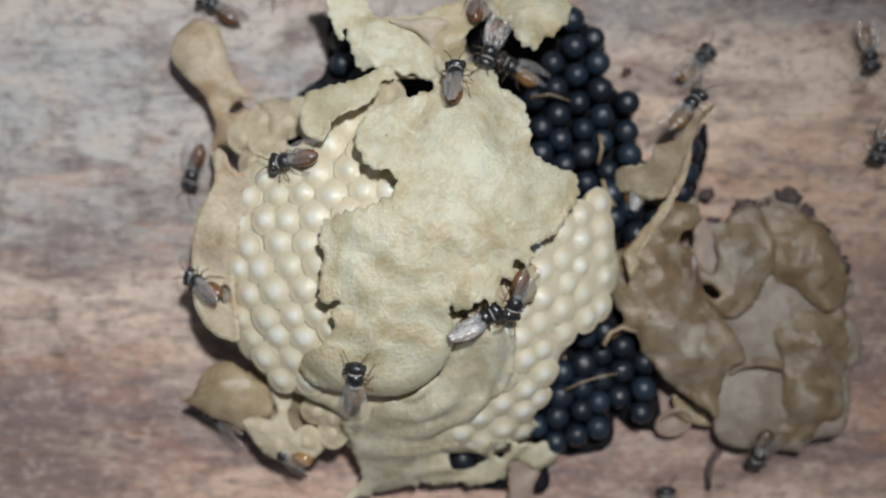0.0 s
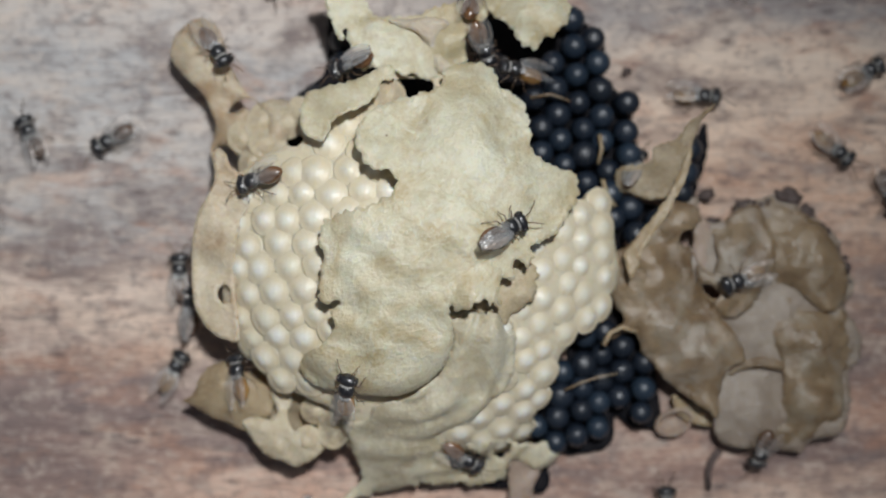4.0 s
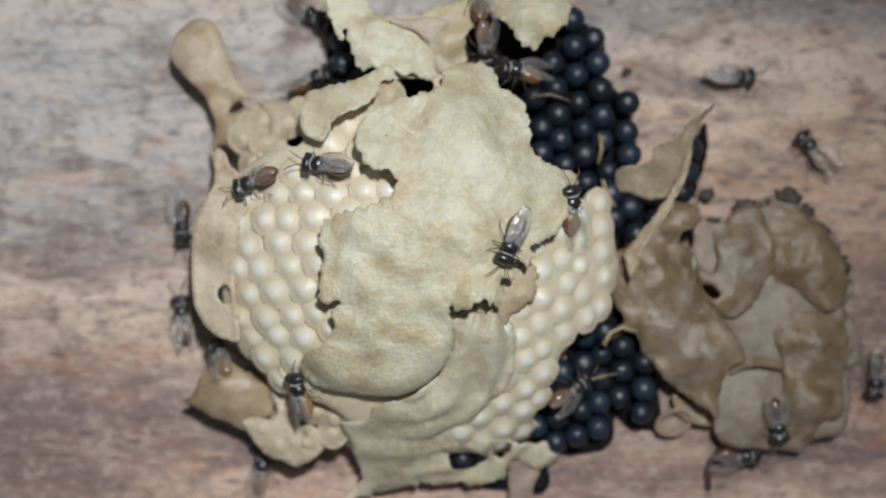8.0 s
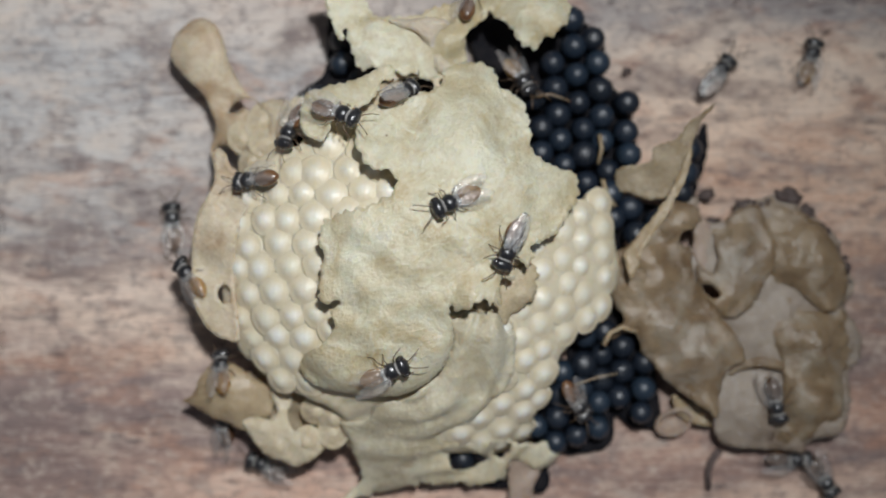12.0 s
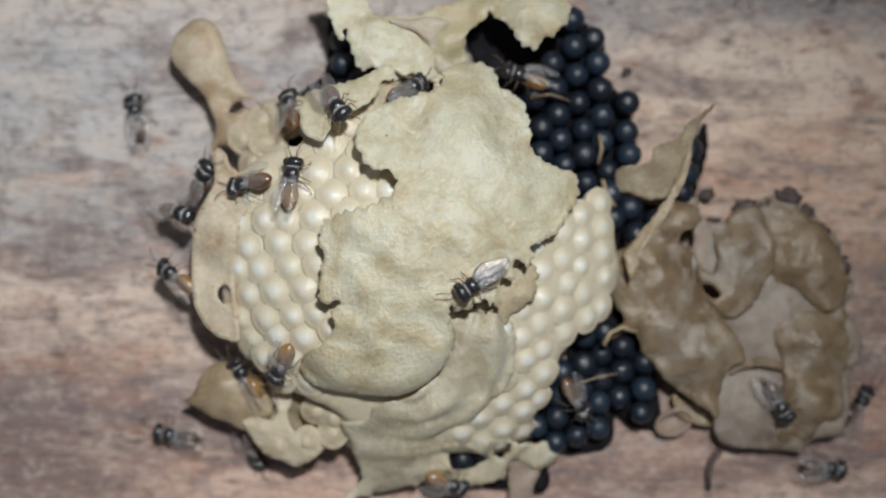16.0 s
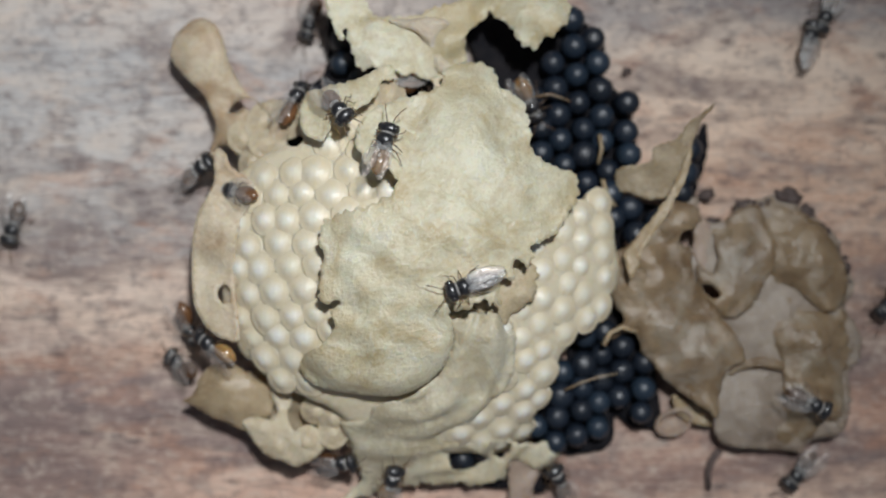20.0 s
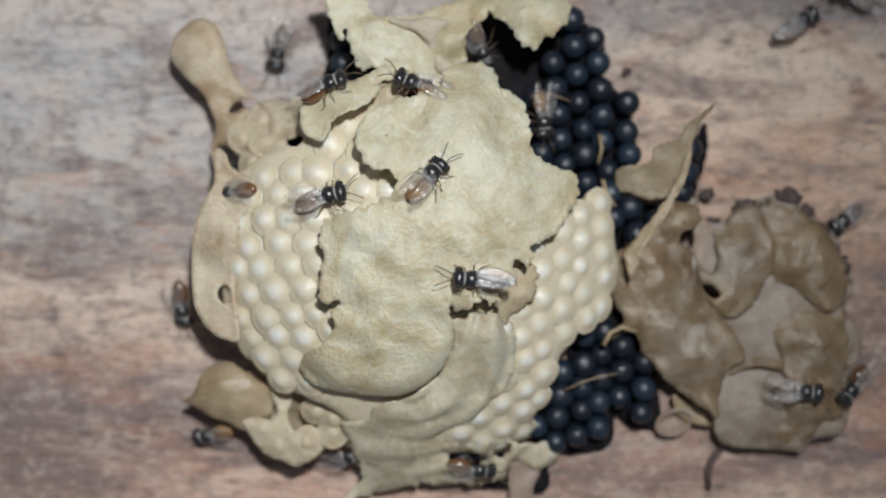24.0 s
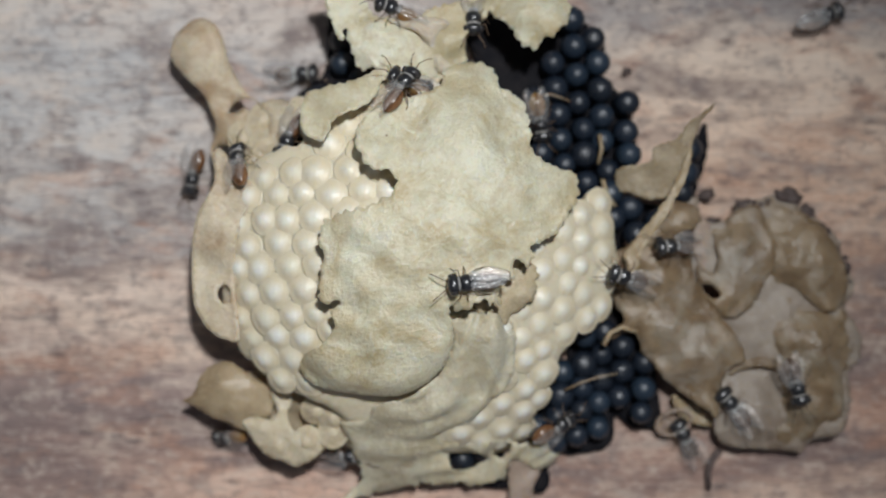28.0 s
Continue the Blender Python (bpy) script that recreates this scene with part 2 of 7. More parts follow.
def nz(x, y, s, seed=0.0):
    return noise.noise(Vector((x * s + seed * 7.31, y * s - seed * 3.17, seed * 1.7)))


def nest_top(x, y):
    """The rounded outline of the whole nest, mm above the board."""
    d = ((x + 2.2) / 16.0) ** 2 + (y / 15.5) ** 2
    return 2.5 + 7.5 * max(0.0, 1 - d) ** 0.7


def rounded(outline, step, seed, ragged, sharp):
    """A closed Catmull-Rom line through the corners, torn by noise."""
    pts = [Vector(p) for p in outline]
    n, out = len(pts), []
    for i in range(n):
        a, b, c, d = pts[i - 1], pts[i], pts[(i + 1) % n], pts[(i + 2) % n]
        k = max(1, int((c - b).length / step))
        for j in range(k):
            t = j / k
            out.append(0.5 * (2 * b + (c - a) * t + (2 * a - 5 * b + 4 * c - d) * t * t + (3 * b - a - 3 * c + d) * t ** 3))
    res = []
    m = len(out)
    for i, p in enumerate(out):
        tan = out[(i + 1) % m] - out[i - 1]
        nrm = Vector((tan.y, -tan.x)).normalized() if tan.length > 1e-6 else Vector((0, 0))
        torn = 0.25 + 1.1 * max(0.0, nz(p.x, p.y, 0.45, seed + 8) + 0.35)
        w = nz(p.x, p.y, 0.9, seed) * 0.7 + nz(p.x, p.y, 2.6, seed + 3) * sharp + (nz(p.x, p.y, 5.0, seed + 5) * 0.8 + nz(p.x, p.y, 9.0, seed + 6) * 0.35) * sharp * torn
        res.append(p + nrm * w * (ragged(p.x, p.y) if callable(ragged) else ragged))
    return res


def inside(p, poly):
    x, y = p
    hit, j = False, len(poly) - 1
    for i in range(len(poly)):
        (xi, yi), (xj, yj) = poly[i], poly[j]
        if (yi > y) != (yj > y) and x < (xj - xi) * (y - yi) / (yj - yi) + xi:
            hit = not hit
        j = i
    return hit


def swell(x, y, bumps):
    return sum(h * math.exp(-(((x - bx) ** 2 + (y - by) ** 2) / (r * r)) ** 1.5) for bx, by, r, h in bumps)


def sheet_mesh(name, outline, height, seed=0, ragged=0.25, sharp=0.6, step=0.28, thick=0.16, curl=0.0, crumple=0.25, holes=()):
    """A thin torn sheet over an outline, with holes, height(x, y) in mm, wrinkles and a curling rim."""
    from mathutils.geometry import delaunay_2d_cdt
    rim = rounded(outline, step * 0.42, seed, ragged, sharp)
    loops = [rim] + [rounded(h, step * 0.6, seed + 9 + i, 0.12, sharp) for i, h in enumerate(holes)]
    polys = [[tuple(p) for p in loop] for loop in loops]
    verts, edges = [], []
    for loop in loops:
        k = len(verts)
        verts += [Vector(p) for p in loop]
        edges += [(k + i, k + (i + 1) % len(loop)) for i in range(len(loop))]
    border = np.array([tuple(v) for v in verts])
    xs, ys = border[:, 0], border[:, 1]
    row = 0
    y = ys.min()
    while y < ys.max():
        x = xs.min() + (row % 2) * step * 0.5
        while x < xs.max():
            if inside((x, y), polys[0]) and not any(inside((x, y), q) for q in polys[1:]):
                if ((xs - x) ** 2 + (ys - y) ** 2).min() > (step * 0.55) ** 2:
                    verts.append(Vector((x, y)))
            x += step
        y += step * 0.866
        row += 1
    co, _, faces, *_ = delaunay_2d_cdt(verts, edges, [], 0, 1e-5)
    keep = []
    for f in faces:
        c = sum((co[i] for i in f), Vector((0, 0))) / len(f)
        if inside(c, polys[0]) and not any(inside(c, q) for q in polys[1:]):
            keep.append(f)
    top = []
    for v in co:
        d = math.sqrt(((xs - v.x) ** 2 + (ys - v.y) ** 2).min())
        z = height(v.x, v.y)
        z += crumple * (nz(v.x, v.y, 0.28, seed) + 0.5 * nz(v.x, v.y, 0.75, seed + 1) + 0.22 * abs(nz(v.x, v.y, 1.9, seed + 2)))
        z += curl * math.exp(-d / 0.55) * (0.6 + 0.9 * nz(v.x, v.y, 0.6, seed + 4))
        top.append((v.x * MM, v.y * MM, max(z, thick + 0.03) * MM))
    n = len(top)
    low = [(x, y, z - thick * MM) for x, y, z in top]
    used = {}
    for f in keep:
        for i in range(len(f)):
            used[(f[i], f[(i + 1) % len(f)])] = True
    polyg = [tuple(f) for f in keep] + [tuple(i + n for i in reversed(f)) for f in keep]
    polyg += [(b, a, a + n, b + n) for a, b in used if (b, a) not in used]
    me = bpy.data.meshes.new(name)
    me.from_pydata(top + low, [], polyg)
    me.validate()
    me.polygons.foreach_set("use_smooth", [True] * len(me.polygons))
    return me


def sheet(name, label, outline, height, material, category="wax sheet", group="", parent=None, **kw):
    ob = mesh_object(name, sheet_mesh(name, outline, height, **kw), material, parent, label if parent else "")
    return ob if parent else tagged(ob, label, category, group)


def capsule_mesh(name, r, depth, seg=20, flat=0.92, dent=0.0):
    """A rounded cell: a domed cap on a short barrel, open to nothing, closed below."""
    bm = bmesh.new()
    prof = []
    for i in range(7):
        a = math.pi / 2 * (1 - i / 6)
        prof.append((r * math.cos(a), r * flat * math.sin(a) - dent * r * math.sin(a) ** 8))
    prof += [(r * 0.97, -depth * 0.35), (r * 0.86, -depth * 0.8), (r * 0.5, -depth)]
    rings = []
    for rr, z in prof:
        if rr < 1e-6:
            rings.append([bm.verts.new((0, 0, z * MM))])
        else:
            rings.append([bm.verts.new((rr * MM * math.cos(2 * math.pi * k / seg), rr * MM * math.sin(2 * math.pi * k / seg), z * MM)) for k in range(seg)])
    for a, b in zip(rings, rings[1:]):
        for k in range(seg):
            if len(a) == 1:
                bm.faces.new((a[0], b[k], b[(k + 1) % seg]))
            else:
                bm.faces.new((a[k], b[k], b[(k + 1) % seg], a[(k + 1) % seg]))
    bm.faces.new(list(reversed(rings[-1])))
    return to_mesh(name, bm)


def cap_mesh(name, high, wide, power, seg=20):
    """A brood cell's cap: a soft dome that flares into its neighbours, on a short barrel."""
    bm = bmesh.new()
    prof = [(1.16 * i / 9, high * math.exp(-(1.16 * i / 9 / wide) ** power)) for i in range(10)] + [(1.1, -0.5), (0.6, -1.6)]
    rings = [[bm.verts.new((0, 0, prof[0][1] * MM))]]
    for r, z in prof[1:]:
        rings.append([bm.verts.new(Vector((r * math.cos(2 * math.pi * k / seg) * (1 + 0.04 * math.sin(2 * k * math.pi / seg * 3)), r * math.sin(2 * math.pi * k / seg), z)) * MM) for k in range(seg)])
    for a, b in zip(rings, rings[1:]):
        for k in range(seg):
            bm.faces.new((a[0], b[k], b[(k + 1) % seg]) if len(a) == 1 else (a[k], b[k], b[(k + 1) % seg], a[(k + 1) % seg]))
    bm.faces.new(list(reversed(rings[-1])))
    return to_mesh(name, bm)


def lattice(origin, a, b, region, jitter, seed):
    """Centres of a slightly irregular packing within a region."""
    rnd = random.Random(seed)
    out = []
    for i in range(-16, 17):
        for j in range(-16, 17):
            x = origin[0] + i * a[0] + j * b[0]
            y = origin[1] + i * a[1] + j * b[1]
            dx, dy = rnd.gauss(0, jitter), rnd.gauss(0, jitter)
            if inside((x, y), region):
                out.append((x + dx, y + dy))
    return out


def mound_mesh(name, outline, height, step=0.5, seed=0, holes=(), crumple=0.25):
    """A mound of wax."""
    return sheet_mesh(name, outline, height, seed=seed, ragged=0.3, sharp=0.2, step=step, thick=0.3, crumple=crumple, holes=holes)


# ---------------------------------------------------------------- the board
def build_board():
    bm = bmesh.new()
    nx, ny, w, h = 150, 100, 0.300, 0.180
    grid = []
    for j in range(ny + 1):
        line = []
        for i in range(nx + 1):
            u, v = i / nx - 0.5, j / ny - 0.5
            x, y = w * (0.5 * u + 2 * u ** 3), h * (0.5 * v + 2 * v ** 3)
            xm, ym = x / MM, y / MM
            z = 0.25 * nz(xm * 0.12, ym, 0.6, 2) + 0.12 * nz(xm * 0.1, ym, 1.8, 5) - 0.35
            line.append(bm.verts.new((x, y, min(z, -0.02) * MM)))
        grid.append(line)
    for j in range(ny):
        for i in range(nx):
            bm.faces.new((grid[j][i], grid[j][i + 1], grid[j + 1][i + 1], grid[j + 1][i]))
    rim = [grid[0][i] for i in range(nx)] + [grid[j][nx] for j in range(ny)] + [grid[ny][i] for i in range(nx, 0, -1)] + [grid[j][0] for j in range(ny, 0, -1)]
    low = [bm.verts.new((v.co.x, v.co.y, -0.018)) for v in rim]
    for i in range(len(rim)):
        k = (i + 1) % len(rim)
        bm.faces.new((rim[k], rim[i], low[i], low[k]))
    bm.faces.new(low)
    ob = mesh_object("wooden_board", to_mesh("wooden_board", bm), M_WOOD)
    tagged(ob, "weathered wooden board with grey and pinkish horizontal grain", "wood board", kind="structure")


build_board()


# ---------------------------------------------------------------- pale brood comb
def brood_comb():
    comb = tagged(new("brood_comb"), "rounded cluster of cream brood cells in a tan wax core", "brood comb")
    core = [(-14.75, 3.5), (-13.6, 4.96), (-11.68, 6.19), (-9.18, 7.34), (-8.61, 9.26), (-6.3, 10.8), (-1.69, 12.33), (2.92, 10.8), (4.46, 7.34), (7.72, 3.69), (11.07, 2.65), (11.37, 1.58), (11.76, -2.27), (9.45, -4.96), (7.53, -7.65), (6.3, -11.1), (5.23, -13.79), (0.61, -13.79), (-4.76, -12.26), (-8.61, -9.95), (-12.06, -8.22), (-14.37, -4.96)]
    part_me = mound_mesh("comb_core", core, lambda x, y: max(0.3, nest_top(x, y) - 1.36), seed=4, crumple=0.03,
                         holes=[[(-10.43, 7.96), (-9.49, 8.03), (-9.04, 7.32), (-9.49, 6.69), (-10.31, 6.84)], [(-3.76, 10.72), (-2.36, 11.27), (-0.7, 11.02), (-0.96, 9.91), (-2.54, 9.47)]])
    hollows = ((*(-9.83, 7.4), 0.95), (*(-2.28, 10.35), 1.7))
    mesh_object("comb_core", part_me, M_CORE, comb, "tan wax core between the cells")
    meshes = [cap_mesh("brood_cell", h, w, p) for h, w, p in ((0.36, 0.68, 2.4), (0.32, 0.72, 2.6), (0.40, 0.66, 2.2), (0.35, 0.70, 2.0), (0.28, 0.74, 2.4))]
    rnd = random.Random(5)
    left = [(-8.85, 6.5), (-8.2, 8.64), (-5.98, 9.15), (-3.06, 9.5), (-0.87, 9.69), (-0.85, 0.74), (-2.98, -4.22), (-6.28, -7.18), (-8.23, -9.15), (-10.62, -9.68), (-12.49, -7.81), (-13.9, -5.96), (-14.1, -4.46), (-13.95, 0.04), (-13.8, 2.26), (-13.31, 4.29), (-12.32, 5.57), (-10.38, 6.32)]
    right = [(7.93, 3.53), (11.54, 3.26), (11.65, 0.79), (11.69, -2.62), (10.46, -4.33), (8.71, -5.54), (7.71, -8.01), (6.93, -9.56), (6.01, -11.38), (5.82, -14.04), (2.93, -13.83), (0.42, -13.2), (0.59, -11.07), (2.42, -9.13), (3.45, -4.28), (5.62, 0.04)]
    spots = [(p, -0.9) for p in lattice((-11.65, -1.23), (1.83, 0.07), (0.93, -1.49), left, 0.15, 1)]
    spots += [(p, -0.96) for p in lattice((5.31, -10.89), (1.47, -0.7), (0.07, -1.69), right, 0.15, 2)]
    for (x, y), drop in spots:
        if any(math.hypot(x - hx, y - hy) < hr for hx, hy, hr in hollows):
            continue
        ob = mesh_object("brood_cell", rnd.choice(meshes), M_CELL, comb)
        s = rnd.uniform(0.90, 1.08) * (1.0 if drop > -0.95 else 0.95)
        gx = (nest_top(x + 0.2, y) - nest_top(x - 0.2, y)) / 0.4
        gy = (nest_top(x, y + 0.2) - nest_top(x, y - 0.2)) / 0.4
        q = Vector((0, 0, 1)).rotation_difference(Vector((-0.95 * gx, -0.95 * gy, 1)))
        z = nest_top(x, y) + drop - 0.48 + rnd.uniform(-0.03, 0.04)
        ob.matrix_basis = Matrix.LocRotScale(Vector((x, y, z)) * MM, q, (s, s, s))


brood_comb()


# ---------------------------------------------------------------- black pots
def pot_cluster(label, mat_outline, mat_h, origin, a, b, region, top, seed):
    cl = tagged(new("dark_pot_cluster"), label, "wax pots", "clusters of black wax pots")
    # Black layer paints shade into gaps and cavities, besides being resin.
    mesh_object("resin_mat", mound_mesh("resin_mat", mat_outline, lambda x, y: mat_h, seed=seed), M_RESIN_SHADE, cl)
    meshes = [capsule_mesh("wax_pot", r, 2.0, dent=d, flat=0.95) for r, d in ((0.86, 0.0), (0.82, 0.04), (0.9, 0.08))]
    rnd = random.Random(seed)
    for x, y in lattice(origin, a, b, region, 0.10, seed):
        ob = mesh_object("wax_pot", rnd.choice(meshes), M_BLACK, cl)
        z = top(x, y) - 0.85 + rnd.uniform(-0.3, 0.25)
        s = rnd.uniform(0.94, 1.06)
        ob.matrix_basis = Matrix.LocRotScale(Vector((x, y, z)) * MM, Euler((rnd.uniform(-0.2, 0.2), rnd.uniform(-0.2, 0.2), rnd.uniform(0, 6))), (s, s, s))


pot_cluster("cluster of glossy blue-black wax pots against the torn comb",
            [(1.43, 15.93), (3.81, 16.73), (8.58, 16.73), (10.37, 15.74), (11.36, 14.27), (10.89, 12.28), (12.72, 10.69), (13.43, 8.38), (13.75, 6.79), (12.56, 6), (12.4, 4.01), (15.74, 2.62), (15.26, 1.03), (13.35, -0.36), (10.97, 0.64), (9.38, 2.42), (5.8, 5.6), (3.81, 9.58)], 0.6,
            (9.57, 8.41), (1.42, 0.81), (0.19, -1.81),
            [(7.0, 14.0), (8.3, 16.18), (10.03, 15.6), (11.56, 14.06), (11.18, 12.14), (13.29, 10.22), (14.25, 6.57), (12.53, 5.8), (11.95, 4.26), (14.75, 3.5), (14.91, 1.58), (12.53, 0.35), (11.07, 1.77), (9.45, 3.11), (6.76, 3.5), (4.46, 6.19), (4.8, 10.2), (6.2, 12.0)],
            lambda x, y: 3.1, 11)
pot_cluster("cluster of glossy black wax pots under the comb edge",
            [(9.38, -4.73), (12.16, -4.33), (14.15, -5.92), (14.94, -8.7), (15.34, -12.28), (13.35, -12.68), (12.16, -11.88), (11.76, -13.87), (8.98, -14.46), (6.6, -13.87), (6.2, -11.09), (8.58, -7.91)], 0.5,
            (10.87, -10.72), (1.46, 0.54), (-0.12, -1.69),
            [(8.88, -5.72), (11.37, -4.38), (12.53, -5.34), (13.68, -6.49), (14.64, -9.18), (14.64, -11.87), (13.29, -12.06), (11.56, -11.3), (11.37, -13.22), (8.68, -13.79), (6.57, -13.41), (6.38, -11.3), (7.72, -8.41)],
            lambda x, y: 2.8, 12)
# In the next two clusters the mat paints the torn holes' shade.
pot_cluster("black wax pots deep in a torn cavity of the nest",
            [(-7.9, 17.5), (-5.73, 15.96), (0.64, 15.16), (0.64, 10.78), (-3.34, 10.39), (-7.32, 7.2), (-9.51, 6.61), (-11.5, 7), (-11.3, 8.99), (-10.31, 10.78), (-8.3, 12.9)], 0.5,
            (-7.17, 12.89), (1.48, 0.55), (-0.12, -1.71),
            [(-8.33, 13.67), (-8.0, 16.6), (-7.0, 16.2), (-6.6, 14.0), (-5.61, 12.89), (-5.61, 11.33), (-7.17, 11.33), (-9.5, 9.97), (-9.89, 11.33), (-8.33, 12.11)], lambda x, y: 2.4, 13)
pot_cluster("black wax pots in the cavity at the nest's foot",
            [(-4.6, -12.69), (-3.0, -12.69), (4.62, -13.49), (7.2, -15.2), (7.2, -17.2), (4.62, -16.9), (-4.2, -16.0), (-4.6, -15.0)], 0.5,
            (1.32, -14.57), (1.48, 0.55), (-0.12, -1.71),
            [(0.23, -13.98), (2.96, -13.79), (2.96, -15.15), (0.62, -15.35)], lambda x, y: 2.4, 14)


pot_cluster("row of black wax pots behind a brown spur",
            [(16.75, 5.61), (17.6, 7.6), (18.5, 8.9), (18.74, 7.2), (17.95, 4.02), (16.55, 2.43), (16.15, 3.62)], 0.4,
            (17.29, 6.97), (1.17, 1.09), (-0.31, -1.48),
            [(16.4, 4.32), (17.2, 7.3), (18.2, 8.6), (18.2, 7.05), (17.57, 3.74), (16.2, 2.77)], lambda x, y: 2.6, 15)


# ---------------------------------------------------------------- torn wax sheets
def over(offset, bumps=(), tilt=(0, 0), at=(0, 0)):
    return lambda x, y: nest_top(x, y) + offset + swell(x, y, bumps) + tilt[0] * (x - at[0]) + tilt[1] * (y - at[1])


def flat(z, bumps=(), tilt=(0, 0), at=(0, 0)):
    return lambda x, y: z + swell(x, y, bumps) + tilt[0] * (x - at[0]) + tilt[1] * (y - at[1])


def folded(base, centre, pitch, depth):
    """Soft folds that run round a centre."""
    def height(x, y):
        d = math.hypot(x - centre[0], y - centre[1]) + 1.5 * nz(x, y, 0.22, 31) + 0.12 * x
        f = d / pitch % 1.0 - 0.5
        crease = math.exp(-(f * pitch / 0.22) ** 2) * max(0.0, 0.55 + 0.9 * nz(x, y, 0.25, 33))
        return base(x, y) + depth * (0.22 * math.sin(2 * math.pi * d / pitch) - crease) * min(1.0, max(0.15, 0.35 + 0.16 * (x - centre[0])))
    return height


def roll(x, y):
    """How far the cover's lower lobe rolls down towards its rim."""
    cx, cy = (-4.3, -5.25)
    e = math.hypot((x - cx) / 5.5, (y - cy) / 4.3)
    return 0.0 if y > cy + 1.0 else min(0.85, 12.0 * max(0.0, e - 0.74) ** 2) * min(1.0, cy + 1.0 - y)


def skirt_top(x, y):
    """The dome's side, running out softly on to the board at the nest's foot."""
    d = ((x + 2.2) / 16.0) ** 2 + (y / 15.5) ** 2
    s = min(1.0, max(0.0, (-10.0 - y) / 3.0))
    s = s * s * (3 - 2 * s)
    soft = 1.75 + 7.5 * max(0.0, 1 - 0.8 * d) ** 1.2
    return (nest_top(x, y) - 0.75) * (1 - s) + soft * s + swell(x, y, [(2.76, -5.77, 1.45, 0.6), (-1.6, -10.86, 1.82, 0.4), (-3.05, -13.04, 1.45, 0.3)])


def build_sheets():
    cover = tagged(new("nest_cover"), "pale yellow torn papery wax cover bulging over the comb", "wax cover")
    sheet("cover_sheet", "pale yellow torn papery wax sheet bulging over the comb",
          [(0.22, 11.57), (1.87, 12.04), (3.08, 11.85), (3.63, 10.57), (5.12, 9.47), (5.68, 7.58), (5.93, 6.11), (7.39, 5.21), (8.53, 4.88), (8.65, 3.46), (7.7, 1.75), (6.76, 0.74), (5.40, 0.10), (5.72, -0.38), (5.23, -1.12), (4.81, -0.70), (4.25, -0.94), (4.32, -1.71), (3.84, -1.81), (3.56, -1.50), (3.70, -2.34), (3.49, -2.79), (3.70, -3.66), (3.21, -3.17), (2.93, -3.56), (2.58, -3.10), (1.95, -3.38), (1.33, -3.80), (0.77, -3.94), (0.49, -3.56), (0.66, -5.55), (0.21, -7.06), (-1.03, -8.52), (-2.45, -9.27), (-4.06, -9.44), (-6.58, -9.19), (-8.4, -8.72), (-9.27, -7.66), (-8.66, -6.64), (-7.46, -5.88), (-6.71, -4.79), (-6.94, -3.73), (-6.4, -3.38), (-7.54, -3.11), (-7.63, -1.71), (-7.37, -0.31), (-7.8, 0.45), (-7.27, 1.77), (-5.97, 2.39), (-4.01, 2.87), (-2.91, 3.67), (-3.2, 4.73), (-4.32, 4.91), (-5.03, 5.62), (-5.6, 7.15), (-4.74, 8.35), (-3.34, 9.28), (-1.75, 9.73), (-0.32, 10.44)],
          lambda x, y: nest_top(x, y) + 0.15 + 0.4 / (1 + math.exp(-(y + 4.0))) + swell(x, y, [(1.62, 6.74, 3.17, 0.7), (0.21, 1.62, 2.64, 0.5), (-4.37, -0.32, 3.17, 0.4), (4.09, 7.44, 1.41, -0.5), (-3.31, -6.66, 3.35, 0.4), (-6.49, -7.72, 1.41, 0.3), (2.33, -2.79, 1.41, 0.8), (-5.08, -3.67, 1.06, -0.3)]) - roll(x, y),
          M_PAPER, parent=cover, seed=1, ragged=lambda x, y: 0.27 if y > -4.3 else 0.07, sharp=1.0, curl=0.12, crumple=0.5)
    sheet("inner_sheet", "tan torn wax layer under the cover's ragged tab",
          [(3.09, -1.02), (4.63, -1.1), (5.72, -0.75), (5.99, -2.46), (5.28, -3.74), (3.84, -4.8), (2.51, -4.38), (1.97, -2.77)],
          over(-1.0, [(5.23, -2.83, 0.89, 0.5)]), M_TAN, parent=cover, seed=21, ragged=0.3, sharp=1.1, curl=-0.2, crumple=0.3)
